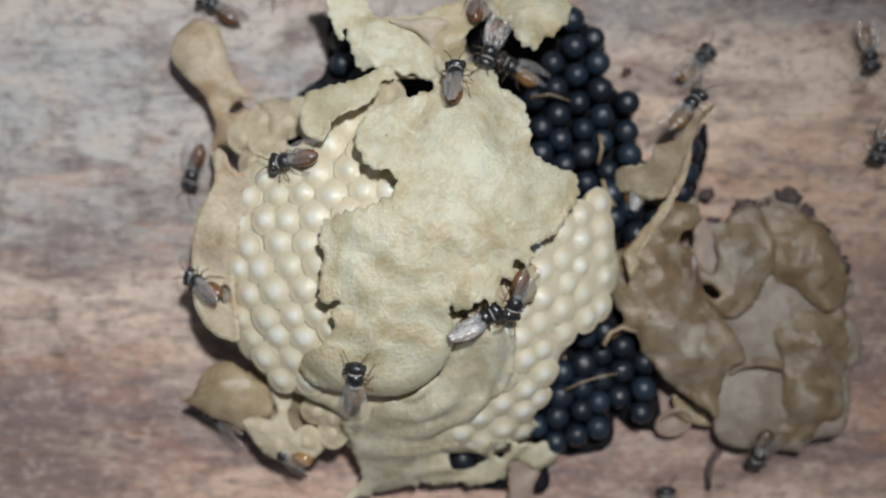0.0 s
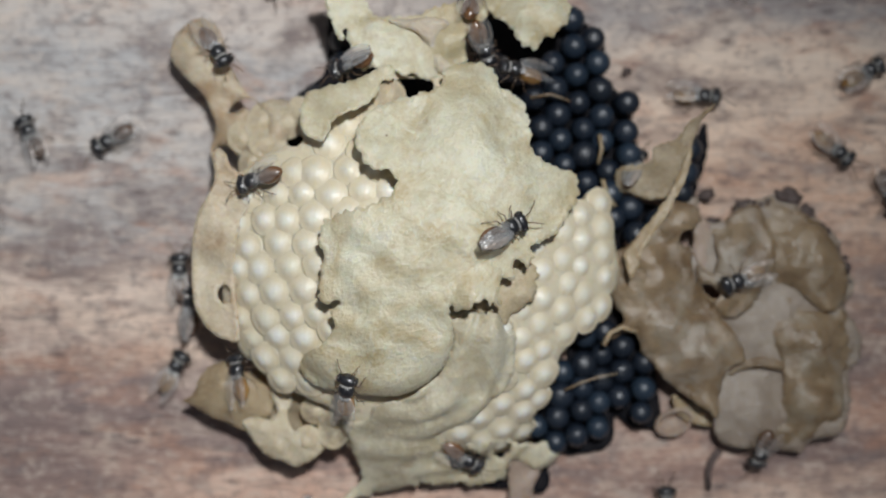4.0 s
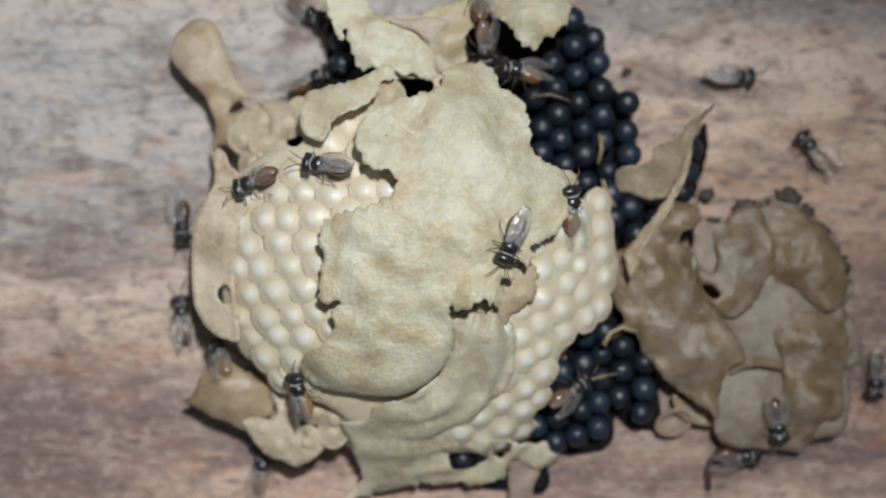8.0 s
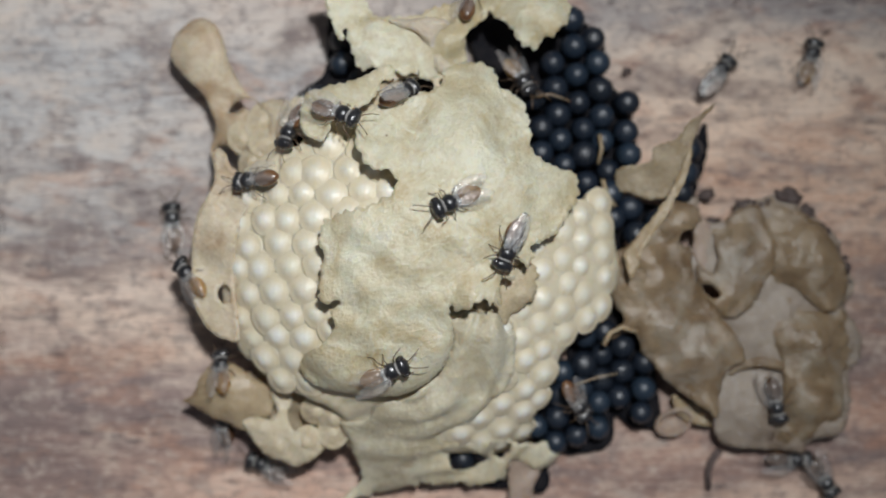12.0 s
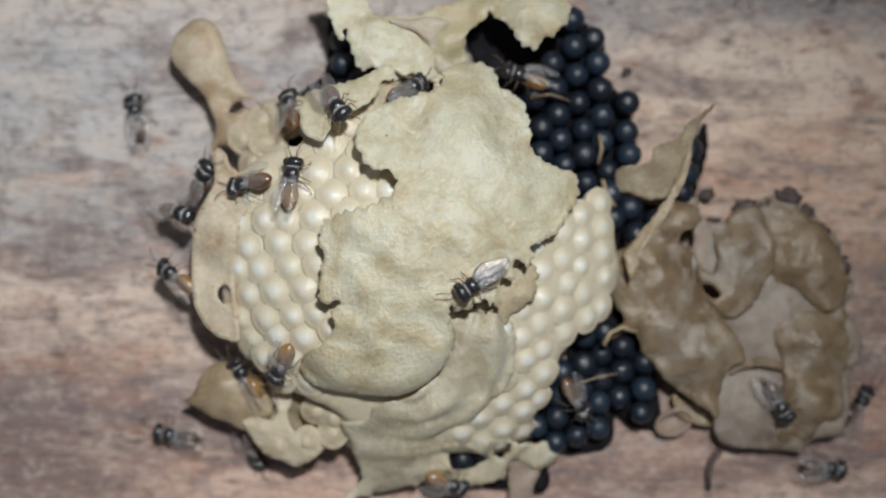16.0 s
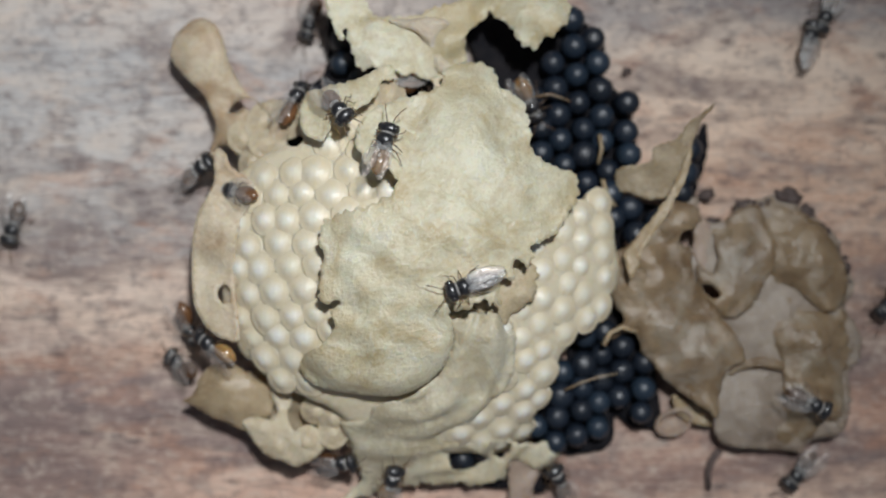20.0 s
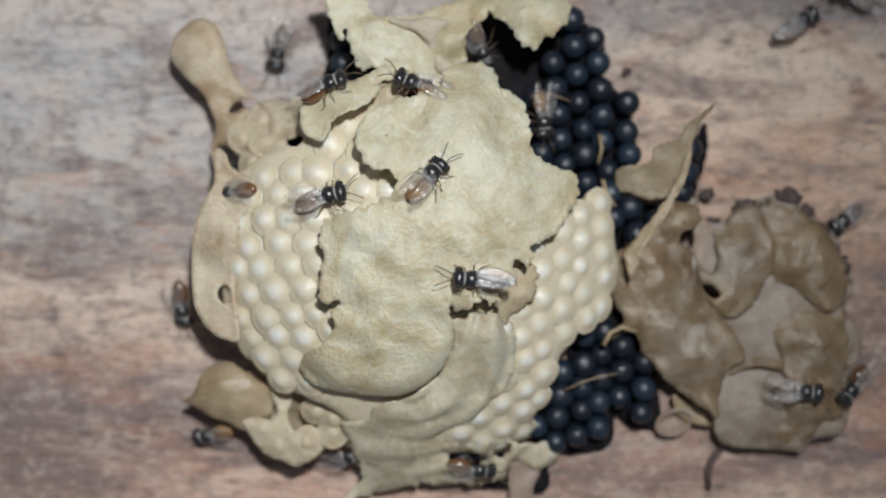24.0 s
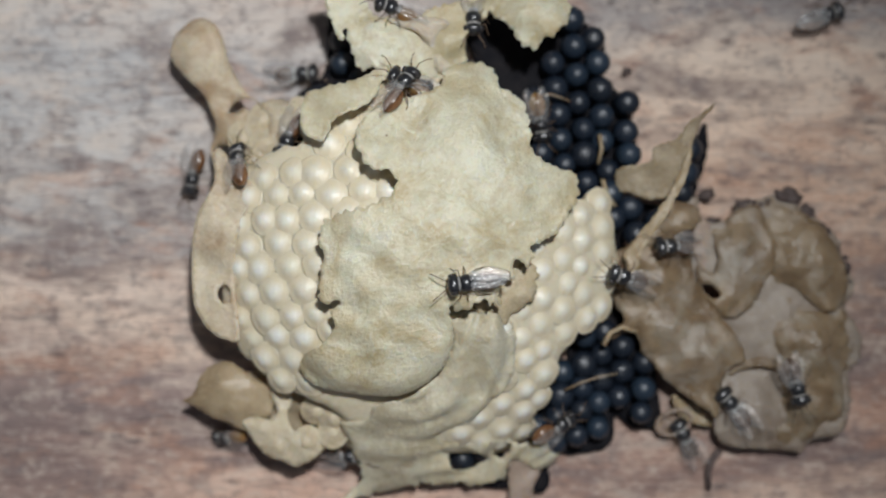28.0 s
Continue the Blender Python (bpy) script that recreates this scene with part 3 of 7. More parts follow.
    sheet("skirt_sheet", "dull tan wax skirt with soft folds and two torn holes",
          [(0.61, -3.96), (2.89, -3.96), (4.30, -4.53), (4.68, -5.67), (4.68, -7.57), (4.41, -8.52), (3.20, -9.97), (1.83, -11.45), (0.61, -12.29), (0.34, -13.12), (1.77, -13.02), (3.69, -12.94), (5.61, -13.40), (6.95, -13.33), (8.30, -13.67), (8.14, -14.36), (7.72, -14.94), (6.95, -15.40), (6.30, -15.25), (5.42, -14.63), (4.53, -14.79), (4.38, -15.98), (3.88, -16.02), (1.77, -16.40), (-0.92, -16.17), (-2.46, -16.40), (-3.99, -16.78), (-5.53, -17.17), (-7.07, -17.63), (-6.22, -16.48), (-5.61, -15.71), (-5.76, -14.75), (-6.11, -13.60), (-6.61, -12.14), (-6.91, -11.60), (-6.11, -11.41), (-4.95, -11.29), (-4.50, -10.24), (-3.55, -9.90), (-2.42, -9.67), (-0.15, -7.89), (0.60, -6.01)],
          folded(skirt_top, (-3.36, -4.26), 1.9, 0.75), M_SKIRT, parent=cover, seed=3, ragged=lambda x, y: 0.1 if y > -12 else 0.22, sharp=0.9, curl=-0.25, crumple=0.5,
          holes=[[(0.46, -13.85), (1.07, -13.54), (1.92, -13.62), (3.07, -14.42), (2.38, -14.77), (1.99, -15.15), (1.07, -15.19), (0.46, -14.77)], [(3.54, -13.62), (4.08, -13.19), (4.65, -13.35), (4.46, -14.04), (4.00, -14.38), (3.50, -14.12)]])
    sheet("skirt_tab", "pinkish brown wax tab under the skirt's torn rim",
          [(4.38, -14.04), (6.57, -13.96), (6.72, -15.40), (6.29, -16.46), (6.26, -18.18), (4.69, -18.18), (4.61, -15.99)],
          flat(1.9, [], (0.0, 0.25), (5, -14.5)), M_PINK, parent=cover, seed=19, ragged=0.12, sharp=0.7, curl=-0.2, crumple=0.5)
    sheet("crown_sheet", "ragged cream wax sheet with a torn scalloped rim",
          [(-8.31, 17.47), (-7.83, 16.36), (-7.53, 15.54), (-7.20, 14.43), (-6.82, 13.80), (-6.60, 13.72), (-6.38, 14.28), (-6.05, 13.20), (-5.79, 12.35), (-5.34, 11.91), (-4.78, 11.76), (-4.30, 11.87), (-3.49, 11.83), (-3.12, 11.50), (-2.56, 11.20), (-1.97, 11.39), (-1.08, 11.05), (-0.33, 11.16), (0.22, 10.79), (0.89, 11.91), (1.56, 12.50), (1.41, 13.57), (2.00, 14.69), (2.74, 15.32), (3.12, 15.69), (3.71, 15.02), (4.38, 14.65), (4.75, 14.06), (5.27, 13.39), (6.16, 13.05), (6.60, 13.76), (7.27, 13.83), (8.01, 14.87), (8.38, 15.80), (8.09, 16.50), (6.53, 17.28), (4.30, 17.84), (2.82, 16.65), (1.34, 16.43), (0.22, 16.06), (-0.89, 15.61), (-2.67, 15.21), (-4.15, 15.32), (-4.78, 15.69), (-5.71, 17.10)],
          flat(5.6, [(-3.09, 12.93, 2.21, 0.8), (6.12, 15.14, 1.84, 1), (2.8, 15.51, 0.92, -0.8), (0.4, 13.6, 0.9, 0.7)]), M_PAPER, seed=5, ragged=0.2, sharp=1.1, curl=0.35, crumple=0.65)
    sheet("crown_fold", "pinkish tan wax fold arching across the torn sheet",
          [(-3.53, 15.00), (-1.99, 15.04), (-0.70, 15.15), (0.44, 14.82), (-0.22, 14.01), (-0.44, 13.09), (0.15, 12.39), (0.59, 11.77), (-0.15, 11.58), (-0.70, 12.17), (-0.96, 13.27), (-1.62, 14.08), (-2.65, 14.52)],
          flat(6.35), M_ROSE, parent=bpy.data.objects["crown_sheet"], seed=41, ragged=0.1, sharp=0.8, curl=-0.45, crumple=0.5)
    sheet("side_flap", "pale torn wax flap lifted at the comb's edge",
          [(-8.99, 9.80), (-8.10, 10.28), (-6.07, 10.72), (-4.77, 11.39), (-3.48, 11.83), (-3.00, 11.17), (-3.81, 10.76), (-4.11, 9.95), (-4.96, 9.06), (-6.07, 8.65), (-6.80, 8.32), (-7.17, 7.43), (-7.69, 6.84), (-8.80, 7.32), (-9.13, 8.39)],
          over(0.25, [(-5.96, 9.48, 1.82, 0.5)]), M_PAPER, parent=cover, seed=6, ragged=0.2, sharp=1.0, curl=0.3, crumple=0.5)
    sheet("rim_sheet", "tan upright wax rim around the cell edge",
          [(-14.87, 6.60), (-15.09, 5.60), (-14.98, 4.49), (-15.50, 3.38), (-16.10, 2.19), (-16.43, 0.41), (-16.58, -1.45), (-16.28, -3.67), (-15.58, -5.08), (-14.46, -5.82), (-13.35, -5.90), (-13.35, -4.41), (-13.57, -2.93), (-13.65, -1.08), (-13.50, 0.41), (-13.13, 1.82), (-12.61, 2.93), (-12.31, 3.82), (-12.91, 4.78), (-13.80, 5.30), (-14.32, 6.27)],
          flat(5.6, [(-15.1, 0.78, 1.49, 0.5)], (0.12, 0.0), (-15.5, 0)), M_LOBE, seed=7, ragged=0.1, sharp=0.6, curl=0.3, crumple=0.35,
          holes=[[(-14.70, -2.56), (-14.30, -2.30), (-13.96, -2.63), (-14.04, -3.41), (-14.48, -3.59), (-14.74, -3.11)]])
    sheet("lobe_sheet", "smooth pale wax lobe reaching over the board",
          [(-18.68, 13.54), (-18.26, 14.77), (-17.30, 15.65), (-16.42, 15.84), (-15.50, 15.23), (-14.92, 14.04), (-14.58, 12.62), (-13.81, 11.16), (-12.96, 10.28), (-12.20, 9.93), (-11.47, 10.24), (-9.93, 9.93), (-9.17, 9.17), (-9.44, 8.25), (-10.36, 8.02), (-10.59, 7.33), (-10.20, 6.79), (-9.17, 6.87), (-9.36, 5.98), (-10.89, 4.83), (-12.43, 4.26), (-13.58, 4.56), (-14.73, 4.07), (-15.34, 4.26), (-15.50, 5.41), (-16.03, 6.71), (-15.80, 7.59), (-15.61, 8.63), (-15.96, 9.63), (-16.57, 10.74), (-17.41, 11.51), (-18.45, 12.70)],
          lambda x, y: 3.0 + swell(x, y, [(-16.0, 13.5, 1.9, 0.7), (-12.06, 7.72, 2.31, 1.3), (-14.9, 9.9, 0.96, -0.4), (-13.0, 8.3, 1.1, -1.4)]), M_LOBE, seed=8, ragged=0.06, sharp=0.4, curl=-0.6, crumple=0.3,
          holes=[[(-14.77, 9.38), (-14.50, 9.96), (-13.85, 10.31), (-13.04, 10.23), (-12.46, 9.69), (-12.08, 8.77), (-12.54, 8.58), (-12.96, 9.27), (-13.62, 9.69), (-14.31, 9.38)], [(-15.82, 6.88), (-14.90, 7.14), (-13.75, 6.03), (-14.29, 5.49), (-15.29, 6.26)]])
    sheet("foot_sheet", "olive tan curled wax sheet at the nest's foot",
          [(-17.75, -10.37), (-16.98, -9.79), (-16.14, -8.22), (-14.88, -7.61), (-13.92, -7.96), (-12.97, -8.64), (-11.86, -9.45), (-11.63, -11.13), (-13.01, -11.90), (-13.46, -12.35), (-14.69, -11.90), (-15.84, -11.32), (-16.98, -10.79)],
          flat(3.3, [(-13.99, -9.57, 2.31, 0.8)]), M_OLIVE, seed=9, ragged=0.1, sharp=0.6, curl=-0.4, crumple=0.5)
    sheet("foot_strip", "cream wax strip with cells at the nest's foot",
          [(-13.54, -11.68), (-12.51, -11.41), (-11.64, -11.45), (-11.26, -11.11), (-11.64, -9.85), (-11.79, -8.79), (-10.80, -8.56), (-10.19, -9.32), (-10.35, -10.31), (-10.50, -11.30), (-9.74, -12.29), (-8.52, -12.59), (-7.46, -11.68), (-6.77, -11.41), (-5.48, -11.37), (-5.48, -13.28), (-6.16, -13.58), (-6.92, -13.01), (-7.76, -13.28), (-8.71, -14.11), (-9.85, -14.61), (-11.18, -14.23), (-12.25, -13.73), (-12.93, -12.90)],
          flat(3.7, [(-10.14, -13.02, 1.73, 0.6)]), M_CREAM, seed=16, ragged=0.12, sharp=0.8, curl=-0.4, crumple=0.8)
    sheet("hollow_sheet", "brown wax layer in the hollow under the comb's edge",
          [(-13.75, -8.81), (-12.00, -8.31), (-9.86, -8.31), (-7.14, -9.67), (-4.74, -11.14), (-4.82, -12.78), (-6.76, -13.36), (-8.70, -13.75), (-11.03, -13.36), (-12.78, -12.08), (-13.36, -10.45)],
          flat(2.3, [(-9.5, -10.5, 1.5, 0.5)]), M_SPUR, seed=18, ragged=0.12, sharp=0.7, curl=-0.3, crumple=0.6)
    sheet("spur_sheet", "brown pointed wax spur rising beside the black pots",
          [(17.89, 9.59), (17.28, 8.56), (16.6, 7.24), (15.95, 4.96), (15.39, 3.75), (14.17, 3.37), (12.81, 3.83), (11.9, 4.13), (11.97, 5.42), (13.87, 5.87), (14.17, 6.78), (15.57, 7.43), (16.71, 8.68)],
          flat(4.2, (), (0.35, 0.1), (15.01, 5.72)), M_SPUR, seed=11, ragged=0.15, sharp=0.7, curl=0.3, crumple=0.7)
    sheet("ridge_sheet", "thin pale wax ridge with a curled tip",
          [(16.37, 7.20), (16.52, 6.00), (15.99, 4.38), (15.09, 2.60), (14.33, 1.55), (13.66, 0.49), (13.20, -0.41), (12.60, -2.15), (12.30, -1.09), (12.15, -0.19), (12.75, 0.49), (13.50, 1.47), (14.33, 2.60), (15.32, 4.19), (15.99, 5.88)],
          flat(4.5, (), (0.12, 0.0), (14.25, 1.93)), M_OLIVE, seed=12, ragged=0.12, sharp=0.8, curl=0.45, crumple=0.5)
    brown = tagged(new("brown_wax_sheet"), "large lumpy brown wax sheet in overlapping flaps on the board", "wax sheet")
    sheet("brown_sheet", "large lumpy grey-brown wax sheet lying on the board",
          [(15.52, 0.43), (16.50, 3.18), (17.68, 3.49), (18.07, 1.92), (19.84, 2.08), (20.62, 2.94), (21.99, 3.49), (23.56, 3.84), (24.62, 3.33), (25.40, 2.47), (26.81, 1.53), (27.68, 0.20), (28.30, -1.14), (28.54, -2.70), (28.07, -4.19), (29.24, -6.23), (29.17, -7.64), (28.38, -8.66), (28.30, -10.94), (27.68, -12.70), (25.72, -13.37), (24.93, -14.15), (23.36, -13.99), (20.23, -13.80), (19.25, -13.37), (18.82, -12.31), (18.74, -10.15), (17.29, -7.80), (14.74, -4.66)],
          flat(1.75, [(21.27, -10.87, 2.34, 0.5), (21.0, -5.8, 1.36, 0.3)]), M_GREYWAX, parent=brown, seed=13, ragged=0.2, sharp=0.6, curl=-0.5, crumple=0.45,
          holes=[[(17.91, -2.50), (18.45, -2.31), (19.23, -2.85), (19.16, -3.56), (18.45, -3.48)], [(16.42, 1.21), (17.51, 1.60), (17.98, 1.06), (17.67, 0.35), (16.65, 0.20)]])
    sheet("overlap_sheet", "brown glossy wax flap overlapping a larger sheet",
          [(11.61, -0.42), (12.34, 0.04), (13.27, 0.81), (14.12, 1.77), (15.27, 3.05), (16.24, 3.28), (17.28, 2.89), (17.59, 2.04), (17.05, 1.43), (16.28, 1.12), (16.20, 0.27), (16.89, 0.04), (17.12, -1.12), (17.28, -1.89), (18.44, -3.82), (19.13, -4.78), (20.21, -6.13), (20.75, -7.67), (19.75, -8.06), (19.21, -8.64), (18.90, -9.99), (18.74, -11.45), (18.05, -10.99), (17.20, -10.45), (15.66, -9.29), (14.50, -8.06), (13.73, -7.10), (13.27, -5.82), (12.38, -5.75), (11.49, -6.21), (10.95, -6.29), (11.61, -5.55), (12.42, -4.98), (12.19, -4.28), (11.72, -3.43), (11.57, -1.89)],
          flat(2.9, [(15.21, -4.57, 2.31, 0.5), (17.14, -7.65, 1.54, 0.4), (14.06, -1.5, 1.54, 0.5), (16.1, 2.0, 1.2, 0.7), (15.0, 0.4, 0.9, -0.4)]), M_BROWN, parent=brown, seed=14, ragged=0.12, sharp=0.6, curl=-0.35, crumple=0.75)
    sheet("brown_flap", "brown wax flap with a shadowed torn edge",
          [(18.64, 1.44), (19.65, 2.06), (20.50, 2.68), (21.59, 3.07), (22.21, 2.37), (22.68, 0.82), (22.83, -0.74), (22.37, -2.29), (21.78, -3.53), (20.89, -4.31), (20.04, -4.78), (19.07, -4.47), (18.29, -3.65), (17.63, -2.49), (17.55, -1.13), (18.56, -1.75), (18.87, -0.58)],
          flat(2.2, [(19.8, -0.35, 1.73, 0.5), (22.0, 0.6, 1.5, 0.5), (20.0, -3.6, 1.4, 0.4)], (-0.05, 0.0), (20, 0)), M_BROWN, parent=brown, seed=25, ragged=0.14, sharp=0.8, curl=-0.35, crumple=0.65,
          holes=[[(17.82, -2.52), (18.41, -2.41), (18.95, -2.91), (18.87, -3.38), (18.33, -3.30)]])
    sheet("brown_flap", "broad brown wax flap lying over grey wax",
          [(22.09, 2.22), (22.63, 3.38), (23.49, 3.73), (24.26, 3.23), (25.04, 2.37), (26.44, 1.40), (27.22, 0.12), (27.76, -1.21), (28.00, -2.68), (27.61, -4.04), (26.36, -4.32), (25.35, -3.69), (24.34, -3.07), (23.33, -3.46), (22.48, -2.76), (22.71, -1.13), (22.55, 0.82)],
          flat(2.05, [(24.82, -0.73, 2.11, 0.7), (26.0, -3.2, 1.5, 0.4)]), M_BROWN, parent=brown, seed=26, ragged=0.16, sharp=0.8, curl=-0.55, crumple=0.7,
          holes=[[(23.11, -3.33), (23.50, -2.95), (24.20, -2.79), (24.82, -3.14), (25.21, -3.68), (24.74, -3.68), (24.08, -3.22), (23.50, -3.41)]])
    sheet("brown_flap", "long brown wax flap with lumpy folds",
          [(22.89, -4.05), (23.99, -3.39), (25.54, -4.17), (27.49, -4.05), (28.81, -6.27), (28.74, -7.59), (27.88, -8.68), (27.80, -10.86), (27.18, -12.50), (25.54, -13.12), (24.96, -13.67), (23.60, -13.74), (23.05, -12.42), (23.60, -10.08), (23.28, -7.75), (22.66, -5.80)],
          flat(1.95, [(25.2, -6.88, 1.92, 0.6), (25.59, -10.72, 1.54, 0.6), (23.8, -6.0, 1.0, 0.4)]), M_BROWN, parent=brown, seed=27, ragged=0.16, sharp=0.7, curl=-0.6, crumple=0.7)
    sheet("brown_flap", "narrow brown wax seam across a grey patch",
          [(19.68, -8.67), (20.06, -8.13), (20.84, -7.66), (22.09, -7.50), (23.37, -7.74), (23.33, -8.36), (22.01, -8.13), (20.84, -8.20), (20.06, -8.67)],
          flat(2.35), M_BROWN, parent=brown, seed=28, ragged=0.12, sharp=0.8, curl=0.1, crumple=0.3)
    sheet("pale_patch", "small pinkish wax patch between two brown flaps",
          [(17.47, 1.68), (18.33, 1.91), (18.72, 0.82), (18.87, -1.44), (18.09, -1.60), (17.55, -0.82), (17.31, 0.19)],
          flat(1.95), M_PINK, parent=brown, seed=30, ragged=0.2, sharp=0.7, curl=-0.2, crumple=0.6)
    sheet("olive_strip", "short olive wax strip tucked under the sheet's edge",
          [(16.06, -10.31), (17.40, -10.67), (18.89, -11.49), (18.89, -12.32), (17.79, -12.28), (16.53, -11.61)],
          flat(1.3), M_OLIVE, parent=brown, seed=29, ragged=0.12, sharp=0.7, curl=-0.2, crumple=0.5)


build_sheets()


def build_small_wax():
    """Pots, strands and crumbs round the nest."""
    pot = cap_mesh("cream_pot", 0.62, 0.72, 2.4)
    for i, p in enumerate(((0.5, 13.7, 5.9), (-9.15, -12.95, 4.75), (-7.4, -12.4, 4.5), (-6.2, -10.85, 5.2), (-7.3, -11.3, 4.6), (-8.5, -10.9, 4.2), (-3.5, 9.9, 7.0), (-13.54, 7.49, 3.75), (-11.82, 7.11, 4.5), (-12.77, 5.86, 4.2), (-10.9, 5.98, 4.6), (-10.76, 8.53, 4), (-12.24, 8.71, 3.75), (-9.42, 8.93, 4.1))):
        ob = mesh_object("cream_pot", pot, M_CELL if i else M_CREAM)
        ob.matrix_basis = Matrix.LocRotScale(Vector(p) * MM - Vector((0, 0, (0.7 if i in (1, 2) else 0.55) * MM)), Euler((0.2 * (i % 3 - 1), 0.15, i)), (0.9, 0.95, 0.9) if i == 0 else (0.95, 0.9 + 0.03 * i, 0.95))
        tagged(ob, "rounded cream wax pot among torn sheets", "wax pot", "loose cream pots")
    for pts, r, label in (
            (((8.28, -9.62, 3.2), (9.39, -9.04, 3.5), (10.59, -8.65, 3.6), (11.9, -8.46, 3.3)), 0.09, "thin tan wax strand across black pots"),
            (((10.65, 7.78, 3.2), (10.78, 6.84, 3.4), (10.59, 5.79, 3.1)), 0.16, "short tan wax strand between black pots"),
            (((10.91, 4.73, 3), (11.13, 3.8, 3.1), (11.76, 2.88, 3)), 0.18, "tan wax strand between black pots and comb"),
            (((10.9, -6.52, 3.6), (11.32, -5.66, 3.8), (12.12, -5.3, 3.6), (13.14, -5.62, 3.4)), 0.2, "hooked tan wax strand at the comb edge"),
            (((5.96, 10.28, 3.4), (7.28, 10.48, 3.6), (8.64, 10.05, 3.4)), 0.12, "thin grey-brown wax strand on black pots")):
        tagged(mesh_object("wax_strand", to_mesh("wax_strand", rod(pts, r, r * 0.7)), M_BROWN if r < 0.15 else M_OLIVE), label, "wax strand", "wax strands")
    tagged(mesh_object("twig", to_mesh("twig", rod(((19.6, -14.22, 0.3), (19.08, -14.93, 0.15), (18.78, -15.86, 0.1), (18.86, -17.06, 0.1)), 0.30, 0.22)), M_DARKTWIG),
           "thin dark twig lying on the board", "twig")
    rnd = random.Random(8)
    crumbs = [((18.57, 3.79, 0.3), 0.5), ((19.04, 1.95, 0.3), 0.4), ((13.01, 12.61, 0.2), 0.25)]
    crust = [Vector(p) for p in ((20.4, 2.5), (21.6, 3.2), (23.6, 3.7), (24.8, 3.1), (25.9, 1.7), (27.0, 0.5), (27.9, -1.0), (28.2, -2.6))]
    for a, b in zip(crust, crust[1:]):
        for k in range(4):
            p = a.lerp(b, (k + rnd.random()) / 4) + Vector((rnd.gauss(0, 0.2), rnd.gauss(0, 0.2)))
            crumbs.append(((p.x, p.y, rnd.uniform(1.3, 1.9)), rnd.choice((0.16, 0.22, 0.3, 0.42))))
    for p, r in crumbs:
        bm = bmesh.new()
        bmesh.ops.create_icosphere(bm, subdivisions=2, radius=1)
        k = rnd.uniform(0, 50)
        for v in bm.verts:
            d = 1 + 0.9 * noise.noise(v.co * 1.5 + Vector((k, 0, 0)))
            v.co = Vector((v.co.x * d * 1.3, v.co.y * d, v.co.z * d * 0.55)) * r * MM
        ob = tagged(mesh_object("resin_crumb", to_mesh("resin_crumb", bm), M_DARKTWIG), "dark crumb of dusty resin beside the brown sheet", "resin crumb", "dark resin crumbs")
        ob.location = Vector(p) * MM
    bm = bmesh.new()
    prof = [(0.55, 0.05), (0.95, 0.5), (1.12, 1.0), (1.05, 1.35), (0.95, 1.38), (0.98, 1.0), (0.8, 0.55), (0.3, 0.25)]
    rings = [[bm.verts.new(Vector((r * math.cos(k * math.pi / 12), 0.85 * r * math.sin(k * math.pi / 12), z + 0.08 * math.sin(3 * k))) * MM) for k in range(24)] for r, z in prof]
    for a, b in zip(rings, rings[1:]):
        for k in range(24):
            bm.faces.new((a[k], a[(k + 1) % 24], b[(k + 1) % 24], b[k]))
    bm.faces.new(list(reversed(rings[0])))
    bm.faces.new(rings[-1])
    bowl = tagged(mesh_object("open_pot", to_mesh("open_pot", bm), M_PINK), "open empty pinkish wax pot on the board", "wax pot")
    bowl.matrix_basis = Matrix.LocRotScale(Vector((16.19, -11.94, 0.6)) * MM, Euler((0.15, -0.1, 0.4)), (1.25, 1.0, 1.0))
    bowl.location.z = 0


# ---------------------------------------------------------------- bees
def ball(name, rx, ry, rz, at, seg=20, rings=12, taper=0.0):
    bm = bmesh.new()
    bmesh.ops.create_uvsphere(bm, u_segments=seg, v_segments=rings, radius=1)
    for v in bm.verts:
        k = 1 - taper * max(0.0, -v.co.y) ** 2
        v.co = Vector((v.co.x * rx * k + at[0], v.co.y * ry + at[1], v.co.z * rz * k + at[2])) * MM
    return bm


def rod(points, r0, r1, seg=7):
    """A tapered bent rod."""
    bm = bmesh.new()
    pts = [Vector(p) for p in points]
    rings = []
    for i, p in enumerate(pts):
        d = (pts[min(i + 1, len(pts) - 1)] - pts[max(i - 1, 0)]).normalized()
        q = Vector((0, 0, 1)).rotation_difference(d)
        r = r0 + (r1 - r0) * i / (len(pts) - 1)
        rings.append([bm.verts.new((p + q @ Vector((r * math.cos(2 * math.pi * k / seg), r * math.sin(2 * math.pi * k / seg), 0))) * MM) for k in range(seg)])
    for a, b in zip(rings, rings[1:]):
        for k in range(seg):
            bm.faces.new((a[k], a[(k + 1) % seg], b[(k + 1) % seg], b[k]))
    bm.faces.new(list(reversed(rings[0])))
    bm.faces.new(rings[-1])
    return bm


